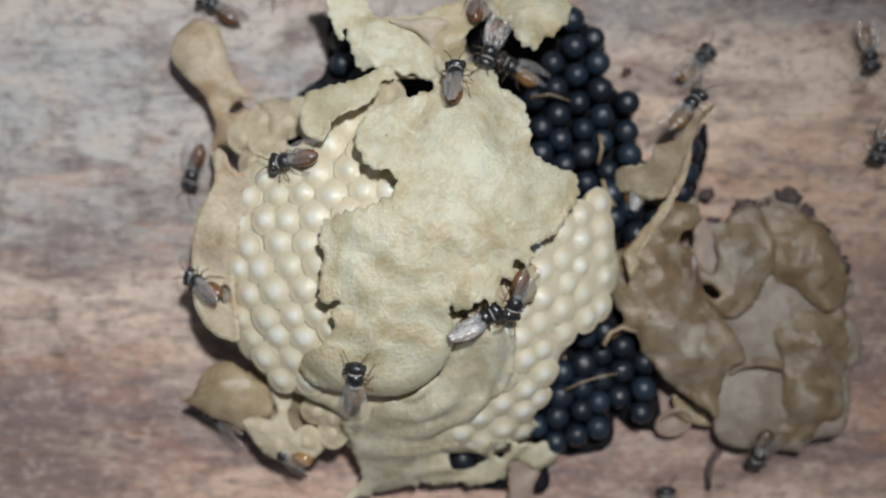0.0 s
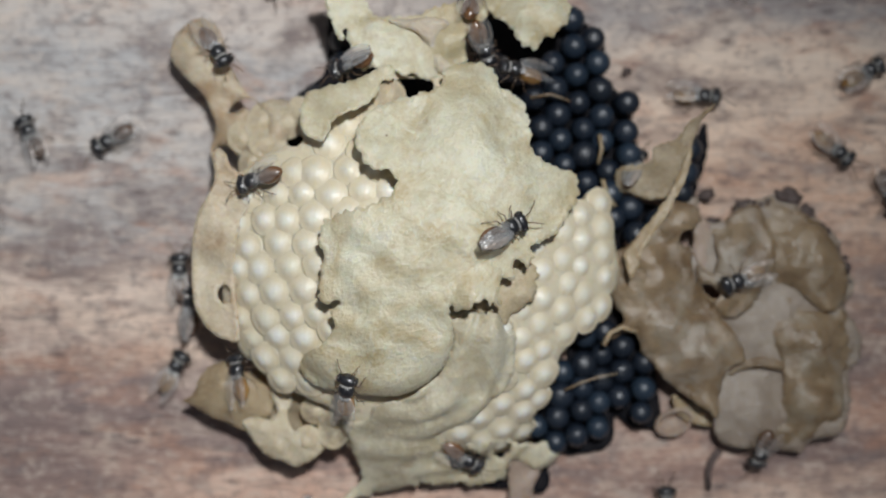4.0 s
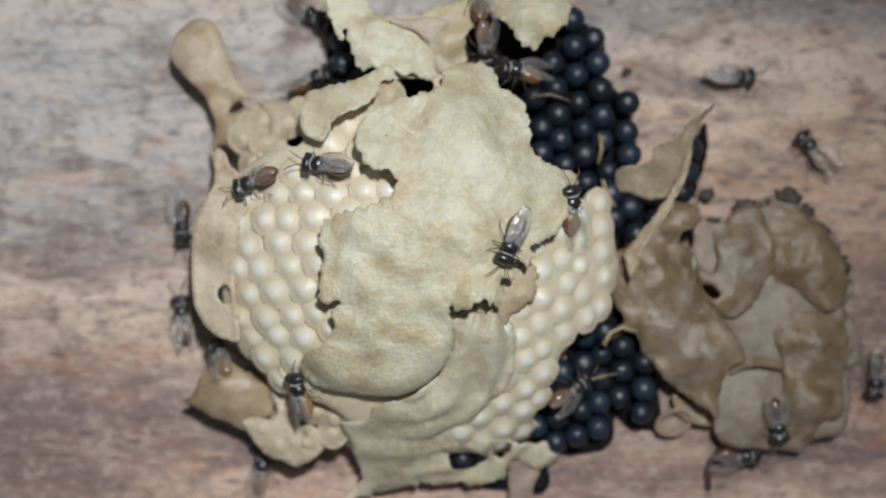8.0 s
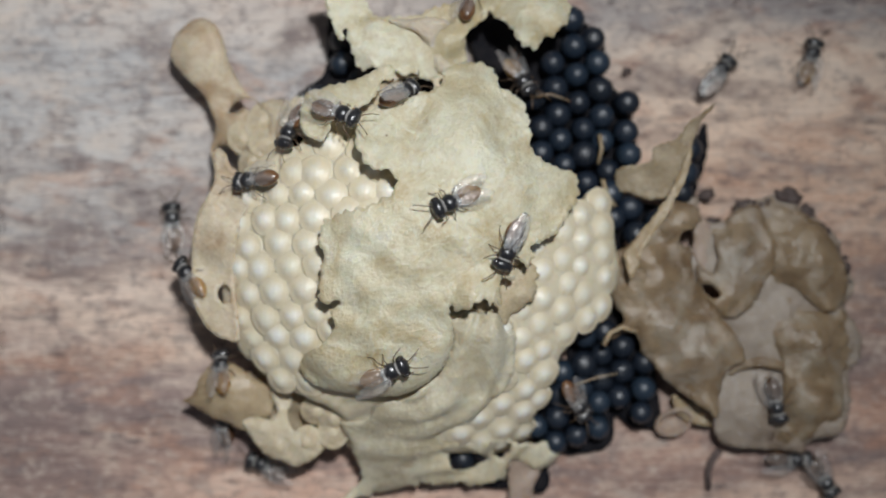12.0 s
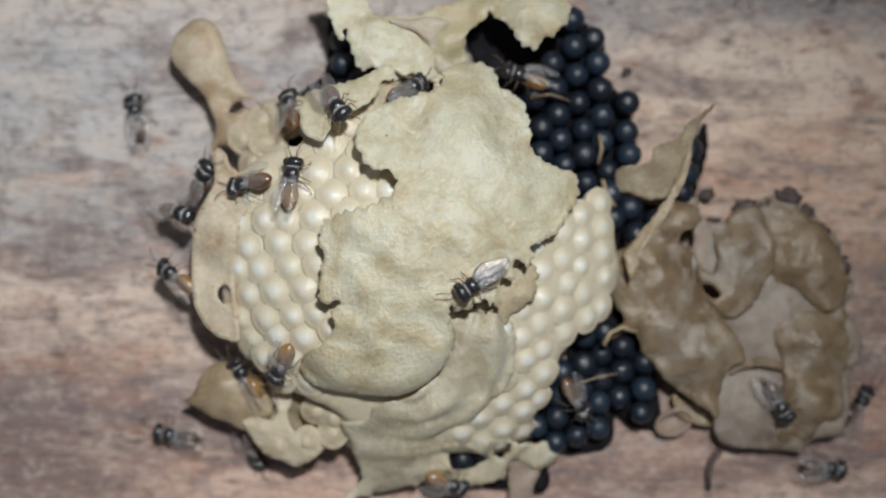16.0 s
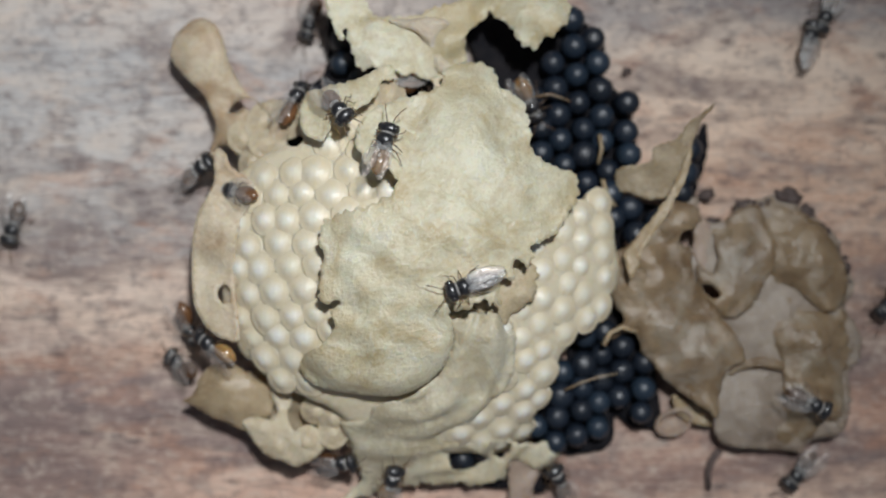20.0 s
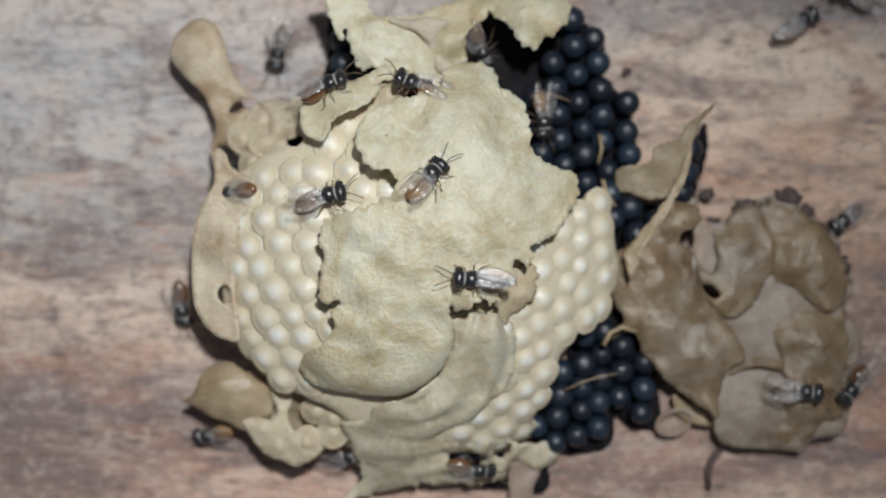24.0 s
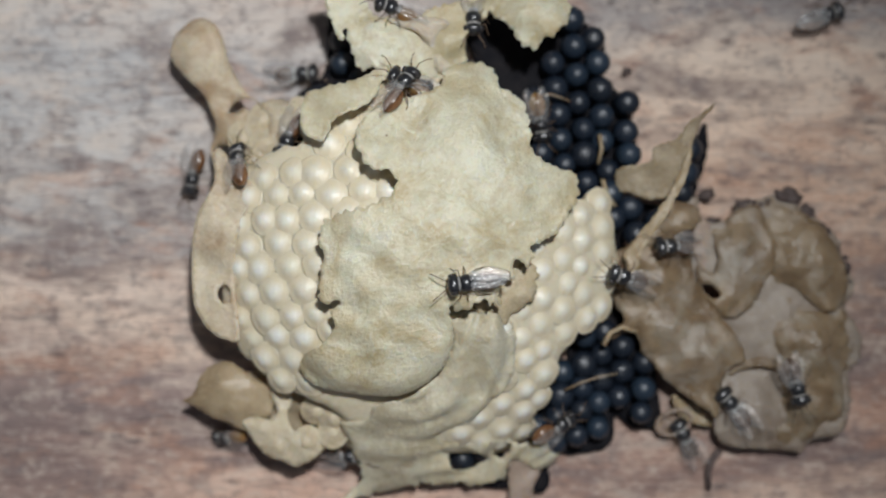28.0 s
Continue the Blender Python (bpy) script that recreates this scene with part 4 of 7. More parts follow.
def wing_bm(length, width, lift):
    """A long thin wing from its hinge backwards, slightly domed."""
    bm = bmesh.new()
    nu, nv = 14, 6
    grid = []
    for i in range(nu + 1):
        t = i / nu
        half = width * (0.18 + 0.82 * math.sin(math.pi * min(1.0, t * 0.9 + 0.07)) ** 0.7)
        line = []
        for j in range(nv + 1):
            s = j / nv * 2 - 1
            line.append(bm.verts.new(Vector((half * s + 0.05 * math.sin(t * 3), -t * length, lift * math.sin(t * 2.4) + 0.08 * (1 - s * s) + 0.02 * math.sin(9 * t + 4 * s))) * MM))
        grid.append(line)
    for i in range(nu):
        for j in range(nv):
            bm.faces.new((grid[i][j], grid[i + 1][j], grid[i + 1][j + 1], grid[i][j + 1]))
    geo = bmesh.ops.solidify(bm, geom=bm.faces[:], thickness=0.015 * MM)
    return bm


def build_bee(abdomen, wings, spread, short, label):
    """A bee 4 mm long with its head towards +y, standing on z = 0."""
    bee = tagged(new("stingless_bee"), label, "bee", "bees on the nest")
    bee.scale = (0.93, 0.93, 0.93)
    head = part("head", ball("head", 0.70, 0.42, 0.50, (0, 1.25, 0.72)), M_SHELL, bee, "glossy black head")
    for s in (-1, 1):
        part("eye", ball("eye", 0.19, 0.30, 0.36, (0.56 * s, 1.27, 0.74), 12, 8), M_EYE, head)
        part("antenna", rod([(0.20 * s, 1.60, 0.80), (0.34 * s, 1.95, 1.02), (0.62 * s, 2.45, 0.95), (0.80 * s, 2.78, 0.72)], 0.040, 0.030), M_LEG, head)
    thorax = part("thorax", ball("thorax", 0.60, 0.56, 0.52, (0, 0.42, 0.84)), M_SHELL, bee, "glossy black thorax")
    part("collar", ball("collar", 0.52, 0.12, 0.40, (0, 0.90, 0.82), 16, 8), M_FUZZ, thorax, "pale grey hair collar")
    part("scutellum", ball("scutellum", 0.40, 0.17, 0.26, (0, -0.12, 1.02), 14, 8), M_FUZZ, thorax, "pale grey hair fringe")
    belly = part("abdomen", ball("abdomen", 0.62, 0.95 * short, 0.52, (0, -0.12 - 0.92 * short, 0.66), 22, 14, 0.25), abdomen, bee)
    for k in range(3):
        t = 0.25 + 0.3 * k
        y = -0.12 - 0.92 * short + 0.95 * short * (0.55 - t)
        w = math.sqrt(max(0.05, 1 - (0.55 - t) ** 2)) * (1 - 0.25 * max(0, t - 0.55) ** 2)
        part("band", ball("band", 0.625 * w, 0.045, 0.525 * w, (0, y, 0.66), 18, 6), M_BAND, belly)
    for s in (-1, 1):
        w = part("wing", wing_bm(2.75, 0.53, 0.16), wings, bee, "clear silvery wing")
        w.matrix_basis = pose((0.34 if spread > 0 else 0.32) * s * MM, 0.30 * MM, (1.22 + 0.03 * s) * MM, -4, 0, s * spread)
        for y, reach, back in ((0.72, 0.95, 0.60), (0.36, 1.05, -0.15), (0.05, 1.00, -0.95)):
            part("leg", rod([(0.35 * s, y, 0.55), (0.85 * s, y + 0.35 * back, 0.75), (reach * s, y + 0.75 * back, 0.12), ((reach + 0.14) * s, y + 1.15 * back, 0.03)], 0.05, 0.02), M_LEG, bee)
    return bee


build_small_wax()
AMBER_BEE = build_bee(M_AMBER, M_WINGCLEAR, 5, 1.0, "tiny black bee with an amber abdomen and clear wings")
SILVER_BEE = build_bee(M_RUST, M_WING, -5, 1.0, "tiny black bee with silvery wings folded over its back")
RUST_BEE = build_bee(M_RUST, M_WINGCLEAR, 4, 1.05, "tiny black bee with a rust-brown abdomen and clear wings")
DUSKY_BEE = build_bee(M_DUSKY, M_WINGCLEAR, 5, 0.95, "tiny dark bee with a dusky brown abdomen and clear wings")


def flock(bee, count):
    """The bee and its copies, still unkeyed."""
    return [bee] + [copy_thing(bee, Matrix.Identity(4)) for _ in range(count - 1)]


def gait(bee, rows):
    """Legs that swing in two tripods while the bee walks, and antennae that feel about."""
    times = [rows[0][0]]
    for a, b in zip(rows, rows[1:]):
        steps = max(1, min(6, int(math.hypot(b[1] - a[1], b[2] - a[2]) / 0.7)))
        times += [a[0] + (b[0] - a[0]) * (k + 1) / steps for k in range(steps)]
    head = [c for c in bee.children if c.name.startswith("head")][0]
    limbs = [c for c in bee.children if c.name.startswith("leg")] + [c for c in head.children if c.name.startswith("antenna")]
    for i, limb in enumerate(limbs):
        feeler = i >= 6
        hinge = Matrix.Translation(Vector((0, 1.6, 0.8) if feeler else ((-0.35 if i < 3 else 0.35), 0.72 - 0.33 * (i % 3), 0.55)) * MM)
        out = []
        for k, t in enumerate(times):
            a = (7 if feeler else 13) * (-1) ** (k + i) * (0.7 + 0.3 * math.sin(2.3 * k + i))
            out.append((t, hinge @ pose(0, 0, 0, 0, 0, a) @ hinge.inverted()))
        walk(limb, out)


def go(bee, *rows):
    walk(bee, crawl(*rows))
    gait(bee, rows)


def crawl(*rows):
    """Rows of time, place, heading and slope as poses of a bee."""
    out = []
    for t, x, y, z, heading, gx, gy in rows:
        lean = Vector((0, 0, 1)).rotation_difference(Vector((-gx, -gy, 1)))
        turn = lean @ Euler((0, 0, radians(-heading))).to_quaternion()
        out.append((t, Matrix.LocRotScale(Vector((x, y, z)) * MM, turn, None)))
    return out


def motions():
    """All keyed paths: seconds, place in mm, heading in degrees from up the board, slope of the footing."""
    silver = flock(SILVER_BEE, 6)
    rust = flock(RUST_BEE, 8)
    amber = flock(AMBER_BEE, 13)
    dark = flock(DUSKY_BEE, 18)
    walk(cam, [(0, VIEW), (28, VIEW)])
    go(silver[0], (0, 0.85, 10.31, 8.07, 0, 0.21, -0.60), (0.5, 1.36, 11.22, 7.30, 20, -0.60, -0.60), (1, 0.50, 10.80, 7.70, -25, 0.26, -0.60), (1.5, -0.22, 12.27, 6.86, -50, -0.02, -0.49), (2, -1.63, 13.83, 6.45, -70, -0.01, 0.08), (2.5, -3.46, 13.31, 6.29, -120, -0.06, 0.02), (3, -5.72, 12.58, 5.71, -125, 0.60, 0.60), (3.5, -5.84, 12.34, 5.60, -95, 0.60, 0.24), (4.5, -5.66, 11.60, 6.22, -122, 0.60, -0.40), (5.5, -5.41, 10.71, 7.82, -150, 0.60, -0.60), (6, -4.70, 8.35, 8.74, -175, 0.44, -0.32), (6.5, -4.61, 7.11, 9.54, -180, 0.60, -0.34), (7, -4.91, 6.61, 9.67, -175, 0.60, -0.13), (7.25, -5.63, 6.07, 8.92, -145, 0.60, 0.07), (7.5, -6.34, 5.49, 8.49, -115, 0.60, -0.18), (8, -7.32, 5.12, 7.89, -80, 0.24, -0.25), (8.17, -7.17, 5.19, 7.95, -35, 0.34, -0.09), (8.33, -7.03, 5.28, 7.95, 10, 0.05, -0.18), (8.5, -6.89, 5.36, 7.94, 55, 0.26, -0.34), (9, -6.32, 6.14, 7.93, 10, 0.49, -0.23), (9.5, -5.20, 7.02, 9.04, 25, 0.60, -0.30), (10, -3.29, 8.57, 8.96, 50, 0.60, -0.60), (11, -3.29, 8.79, 8.87, 60, 0.60, -0.60), (12, -2.99, 9.56, 7.85, 55, -0.60, -0.60), (12.5, -2.81, 9.71, 7.80, 60, -0.60, -0.60), (14.5, -2.62, 10.23, 6.22, 60, -0.60, 0.18), (18, -2.27, 10.35, 5.91, 60, -0.60, -0.60), (19, -1.84, 10.94, 4.00, 60, -0.46, -0.54), (28, -1.84, 10.94, 4.00, 60, -0.46, -0.54))
    go(rust[0], (0, -9.47, 5.42, 7.21, 265, 0.41, -0.43), (0.5, -9.90, 5.02, 7.22, 255, 0.37, -0.23), (1, -10.69, 4.79, 7.00, 245, 0.39, -0.27), (1.5, -10.61, 4.60, 7.05, 245, 0.41, -0.25), (2, -11.61, 4.27, 6.69, 245, 0.43, -0.13), (3, -11.64, 4.38, 6.70, 260, 0.55, -0.31), (5.5, -11.60, 4.16, 6.73, 250, 0.52, -0.23), (8, -11.91, 4.20, 6.64, 250, 0.51, -0.24), (9, -11.91, 4.20, 6.63, 252, 0.50, -0.25), (10, -11.62, 4.60, 6.65, 250, 0.56, -0.34), (11, -12.02, 4.09, 6.59, 268, 0.54, -0.33), (12, -11.91, 4.27, 6.61, 268, 0.53, -0.34), (12.5, -11.76, 4.27, 6.66, 268, 0.54, -0.32), (14.5, -12.23, 3.99, 6.46, 262, 0.60, -0.39), (15, -12.50, 4.00, 6.38, 262, 0.60, -0.38), (16, -12.30, 3.99, 6.44, 265, 0.60, -0.41), (17, -12.21, 4.21, 6.37, 290, 0.60, -0.60), (18, -12.09, 3.91, 6.64, 290, 0.60, -0.56), (19, -12.51, 3.86, 6.28, 285, 0.60, -0.22), (19.5, -12.89, 3.70, 5.81, 285, 0.60, -0.16), (20, -13.26, 3.61, 5.41, 285, 0.59, -0.26), (20.5, -12.74, 4.04, 6.24, 270, 0.60, -0.30), (21, -12.18, 3.92, 6.51, 265, 0.60, -0.37), (21.5, -12.14, 3.95, 6.52, 262, 0.55, -0.40), (23.5, -13.41, 3.70, 5.02, 265, 0.60, -0.06), (26, -13.48, 3.70, 5.04, 260, 0.57, -0.08), (26.5, -11.35, 4.66, 6.74, 240, 0.50, -0.33), (27, -11.65, 4.67, 6.64, 255, 0.60, -0.60), (27.5, -12.38, 5.00, 6.02, 298, 0.60, -0.60), (28, -13.13, 5.35, 5.34, 340, 0.60, -0.60))
    go(silver[1], (0, -15.48, -2.29, 5.22, 295, 0.6, 0.06), (0.5, -15.71, -2.48, 5, 285, 0.6, 0.19), (1, -16.4, -3.16, 4.73, 265, 0.6, -0.53), (1.5, -16.8, -3.7, 4.31, 245, 0.6, 0.24), (2, -16.33, -3.87, 4.72, 265, 0.6, 0.6), (2.5, -16.33, -3.87, 4.72, 265, 0.6, 0.6), (3, -16.1, -3.69, 4.61, 245, 0.6, 0.6), (3.25, -16.72, -3.66, 4.35, 278, 0.6, -0.36), (3.5, -18.29, -3.84, 0.18, 310, 0.6, 0.6), (4.1, -17, -4.2, 0.4, 370, 0.2, 0), (4.8, -13.2, -4.6, 0.3, 400, 0, 0), (28, -12.6, -4.4, 0.3, 400, 0, 0))
    go(rust[7], (0, -13, -3.2, 0.3, 300, 0, 0), (4.4, -13, -3.4, 0.3, 300, 0, 0), (5, -16.4, -4.6, 0.3, 320, 0.2, 0), (5.5, -18.22, -5.2, 0, 345, 0, -0.03), (6, -18.22, -4.96, 0, 350, -0, -0.04), (7, -18.22, -4.72, 0, 350, 0, -0.06), (8, -18.33, -4.8, 0, 350, -0, -0.06), (8.5, -18.02, -4.11, 0.31, 355, 0.6, 0.4), (9, -17.98, -1.92, 0.97, 360, 0.6, 0.6), (9.5, -18.41, -0.36, 0, 360, -0.01, -0.02), (10, -18.81, 1.03, 0, 350, -0, 0.02), (10.5, -18.57, 1.83, 0, 358, -0, 0.04), (11, -18.81, 1.43, 0, 350, -0.01, 0.03), (12, -19.01, 1.83, 0, 355, -0, 0.04), (12.5, -18.45, 1.15, 0.19, 355, 0.6, -0.28), (14.5, -18.33, 3.61, 0, 375, -0.02, -0.03), (15, -18.37, 2.21, 0.34, 420, 0.6, -0.6), (15.5, -17.47, 1.84, 4.18, 450, 0.6, -0.6), (16, -17.36, 2.1, 4.3, 470, 0.6, -0.6), (16.25, -18.36, 1.92, 0.37, 505, 0.6, 0.03), (16.5, -18.49, 1.63, 0, 540, -0, 0.04), (17, -16.95, -0.34, 4.46, 520, 0.6, 0), (17.5, -18.61, -1.15, 0, 535, -0.01, 0.03), (18, -18.73, -2.74, 0, 540, -0, 0.02), (18.5, -18.49, -4.25, 0, 525, -0, -0.06), (19, -18.1, -4.92, 0, 520, -0, -0.06), (19.5, -17.76, -5.1, 0.24, 530, 0.6, 0.6), (21, -16.77, -4.74, 2.81, 530, 0.6, 0.6), (23.5, -18.09, -3.31, 0.51, 540, 0.6, 0.58), (25, -18.18, -5.04, 0, 540, 0, -0.06), (25.5, -18.22, -4.72, 0, 540, 0, -0.07), (26, -18.45, -4.12, 0.17, 560, 0.6, 0.08), (26.17, -17.59, -3.23, 3.67, 607, 0.6, 0.6), (26.33, -17.46, -2.52, 4.19, 653, 0.6, 0.57), (26.5, -18.43, -1.94, 0.26, 700, 0.6, 0.03), (27, -17.0, 1.53, 3.2, 730, 0.4, -0.3), (27.7, -13.8, 1.2, 0.4, 740, 0.0, 0.0), (28, -13.4, 1.2, 0.4, 740, 0.0, 0.0))
    go(amber[0], (0, -5.31, -8.05, 8.60, 5, 0.24, 0.60), (1, -5.31, -7.98, 8.63, 3, 0.27, 0.60), (2, -5.50, -8.43, 8.37, 15, 0.18, 0.60), (3, -5.81, -8.93, 8.07, 12, 0.42, 0.60), (3.5, -5.81, -8.82, 8.11, 12, 0.42, 0.60), (5.5, -7.26, -8.86, 7.78, 0, 0.60, 0.60), (6, -8.40, -9.02, 6.59, -25, 0.60, 0.60), (6.5, -8.84, -8.66, 6.57, -35, 0.60, 0.60), (7, -9.46, -9.10, 5.99, -50, 0.60, 0.60), (7.5, -9.08, -9.08, 6.12, -30, 0.60, 0.60), (8, -8.95, -9.06, 6.25, -8, 0.60, 0.60), (8.5, -8.79, -8.97, 6.40, -4, 0.60, 0.60), (9, -8.67, -9.03, 6.48, 0, 0.60, 0.60), (9.5, -8.82, -8.46, 6.74, 10, 0.60, 0.60), (10, -8.68, -9.23, 6.36, 5, 0.60, 0.60), (10.5, -7.53, -8.49, 7.93, 10, 0.60, 0.60), (11, -7.05, -8.79, 7.75, 20, 0.60, 0.60), (11.5, -5.78, -8.25, 8.45, 50, 0.33, 0.60), (12, -3.44, -7.44, 9.35, 65, 0.11, 0.33), (12.5, -1.02, -7.74, 8.88, 70, -0.58, 0.60), (13.17, -1.59, -9.23, 8.06, 112, -0.22, 0.60), (13.83, -2.21, -10.84, 6.69, 153, 0.21, 0.60), (14.5, -2.84, -12.50, 5.33, 195, 0.19, 0.60), (15, -2.01, -13.34, 4.81, 170, -0.08, 0.60), (15.5, -0.72, -14.96, 3.24, 145, -0.26, 0.60), (16, 0.23, -15.69, 2.51, 120, -0.24, 0.60), (16.25, 0.43, -16.49, 1.95, 150, -0.35, 0.60), (16.5, 0.62, -17.27, 1.50, 180, -0.37, 0.60), (17, -0.93, -17.42, 1.68, 200, 0.01, 0.60), (17.5, -1.15, -20.20, 0.00, 180, 0.02, 0.01), (28, -1.15, -20.20, 0.00, 180, 0.02, 0.01))
    go(amber[1], (0, -10.11, -13.64, 3.20, 275, 0.60, 0.60), (0.5, -11.70, -13.81, 2.31, 285, 0.60, 0.60), (1, -11.74, -13.08, 2.51, 330, 0.60, 0.60), (1.5, -13.24, -12.47, 2.29, 350, 0.41, 0.60), (2, -12.20, -10.65, 3.40, 360, 0.40, 0.60), (2.5, -12.53, -9.71, 4.14, 358, 0.53, 0.60), (3, -13.18, -8.74, 3.83, 355, 0.60, -0.11), (3.5, -13.43, -8.45, 3.72, 345, 0.60, -0.14), (5.5, -13.21, -9.42, 3.50, 348, 0.05, 0.21), (6, -13.41, -9.62, 3.44, 305, -0.27, 0.02), (6.5, -13.84, -9.34, 3.54, 320, -0.18, -0.11), (7, -14.62, -8.95, 3.64, 340, 0.36, -0.60), (7.5, -14.42, -8.14, 3.11, 320, 0.49, -0.60), (8, -15.00, -7.63, 2.53, 325, 0.48, -0.60), (9, -14.68, -7.57, 2.39, 320, 0.60, -0.60), (9.5, -14.68, -7.91, 2.78, 325, 0.60, -0.60), (10, -14.68, -7.80, 2.78, 325, 0.48, -0.60), (10.5, -14.70, -7.69, 2.68, 325, 0.46, -0.60), (11, -14.48, -8.25, 3.19, 350, 0.60, -0.60), (12, -14.73, -8.50, 3.26, 345, 0.41, -0.60), (12.5, -14.49, -8.05, 2.95, 335, 0.55, -0.60), (14.5, -14.19, -7.96, 2.31, 330, 0.24, -0.60), (15, -13.03, -8.29, 3.45, 330, 0.60, 0.60), (17, -13.03, -8.30, 3.42, 320, 0.60, 0.60), (17.5, -13.58, -7.83, 3.54, 310, 0.60, -0.59), (18, -13.93, -8.14, 3.11, 325, 0.32, -0.60), (18.5, -13.41, -8.18, 3.81, 310, 0.60, -0.60), (19, -14.56, -7.45, 2.41, 300, 0.60, -0.60), (19.5, -15.00, -7.29, 2.16, 310, 0.60, -0.60), (20, -14.92, -6.10, 4.71, 300, 0.60, 0.60), (20.5, -18.73, -5.12, 0.00, 310, -0.01, -0.05), (21, -19.60, -3.14, 0.00, 350, 0.01, -0.02), (21.5, -18.73, 0.04, 0.00, 365, -0.01, -0.02), (22.6, -13.2, 2.2, 0.6, 400, 0.0, 0.0), (28, -12.6, 2.6, 0.4, 400, 0.0, 0.0))
    go(amber[2], (0, -12.41, -4.56, 2.65, 40, 0.45, 0.22), (12, -12.02, -4.94, 2.65, 40, 0.43, 0.30), (14.5, -10.57, -4.35, 7.06, 25, 0.49, 0.19), (15, -8.56, -1.03, 8.18, 0, 0.27, 0.05), (15.5, -9.10, 2.81, 7.89, 5, 0.28, -0.11), (16, -9.36, 4.25, 7.55, 5, 0.41, -0.17), (16.5, -9.08, 4.86, 7.50, 0, 0.18, -0.32), (17, -8.75, 6.35, 7.29, -10, 0.60, -0.26), (17.25, -8.64, 6.34, 7.12, -40, 0.60, -0.31), (17.5, -8.51, 6.32, 7.16, -70, 0.60, -0.60), (17.67, -8.03, 6.08, 7.89, -33, 0.60, 0.20), (17.83, -7.59, 5.86, 8.28, 3, 0.30, 0.17), (18, -7.25, 5.72, 7.87, 40, 0.11, -0.11), (18.5, -6.81, 5.25, 7.97, 90, 0.21, -0.19), (19, -6.59, 4.92, 8.09, 100, 0.22, -0.22), (19.5, -4.66, 4.80, 9.36, 80, 0.41, 0.60), (19.75, -4.04, 5.45, 10.10, 48, 0.47, 0.20), (20, -3.47, 6.15, 10.11, 15, 0.22, -0.17), (20.5, -2.93, 7.88, 9.15, 10, 0.27, -0.53), (21, -1.96, 8.79, 8.87, 15, 0.35, -0.60), (21.5, -0.77, 8.53, 8.99, 60, 0.18, -0.40), (22, -0.95, 8.93, 8.88, 15, 0.60, -0.60), (22.5, -1.13, 9.38, 8.43, -30, 0.60, -0.60), (23.5, -1.74, 10.00, 7.81, -70, -0.50, -0.60), (26, -2.22, 10.11, 7.49, -60, -0.60, -0.60), (28, -2.48, 10.17, 7.11, -60, -0.60, -0.60))
    go(amber[3], (0, -5.71, -20.60, 0.00, 10, 0.00, -0.01), (19.2, -5.71, -20.60, 0.00, 10, 0.00, -0.01), (20, -3.65, -15.55, 3.15, 15, -0.18, 0.60), (20.5, -2.37, -13.19, 4.99, 10, -0.03, 0.60), (21, -0.50, -10.11, 7.06, 10, -0.28, 0.60), (21.5, -0.55, -6.37, 9.59, -15, -0.39, 0.59), (23.5, -2.77, 1.05, 11.26, 5, 0.05, 0.01), (24, -0.92, 4.06, 10.51, 40, 0.01, -0.38), (24.5, -0.14, 6.15, 10.08, 10, 0.16, -0.15), (25, 0.78, 10.58, 7.97, 0, 0.04, -0.60), (25.5, 2.30, 11.85, 6.97, 15, 0.50, -0.60), (26, 1.05, 12.14, 6.75, -10, -0.60, -0.60), (26.5, 0.04, 12.30, 6.84, -50, -0.08, -0.52), (27, -1.05, 13.58, 6.43, -55, -0.35, -0.60), (28, -3.38, 15.27, 5.64, -75, -0.60, -0.60))
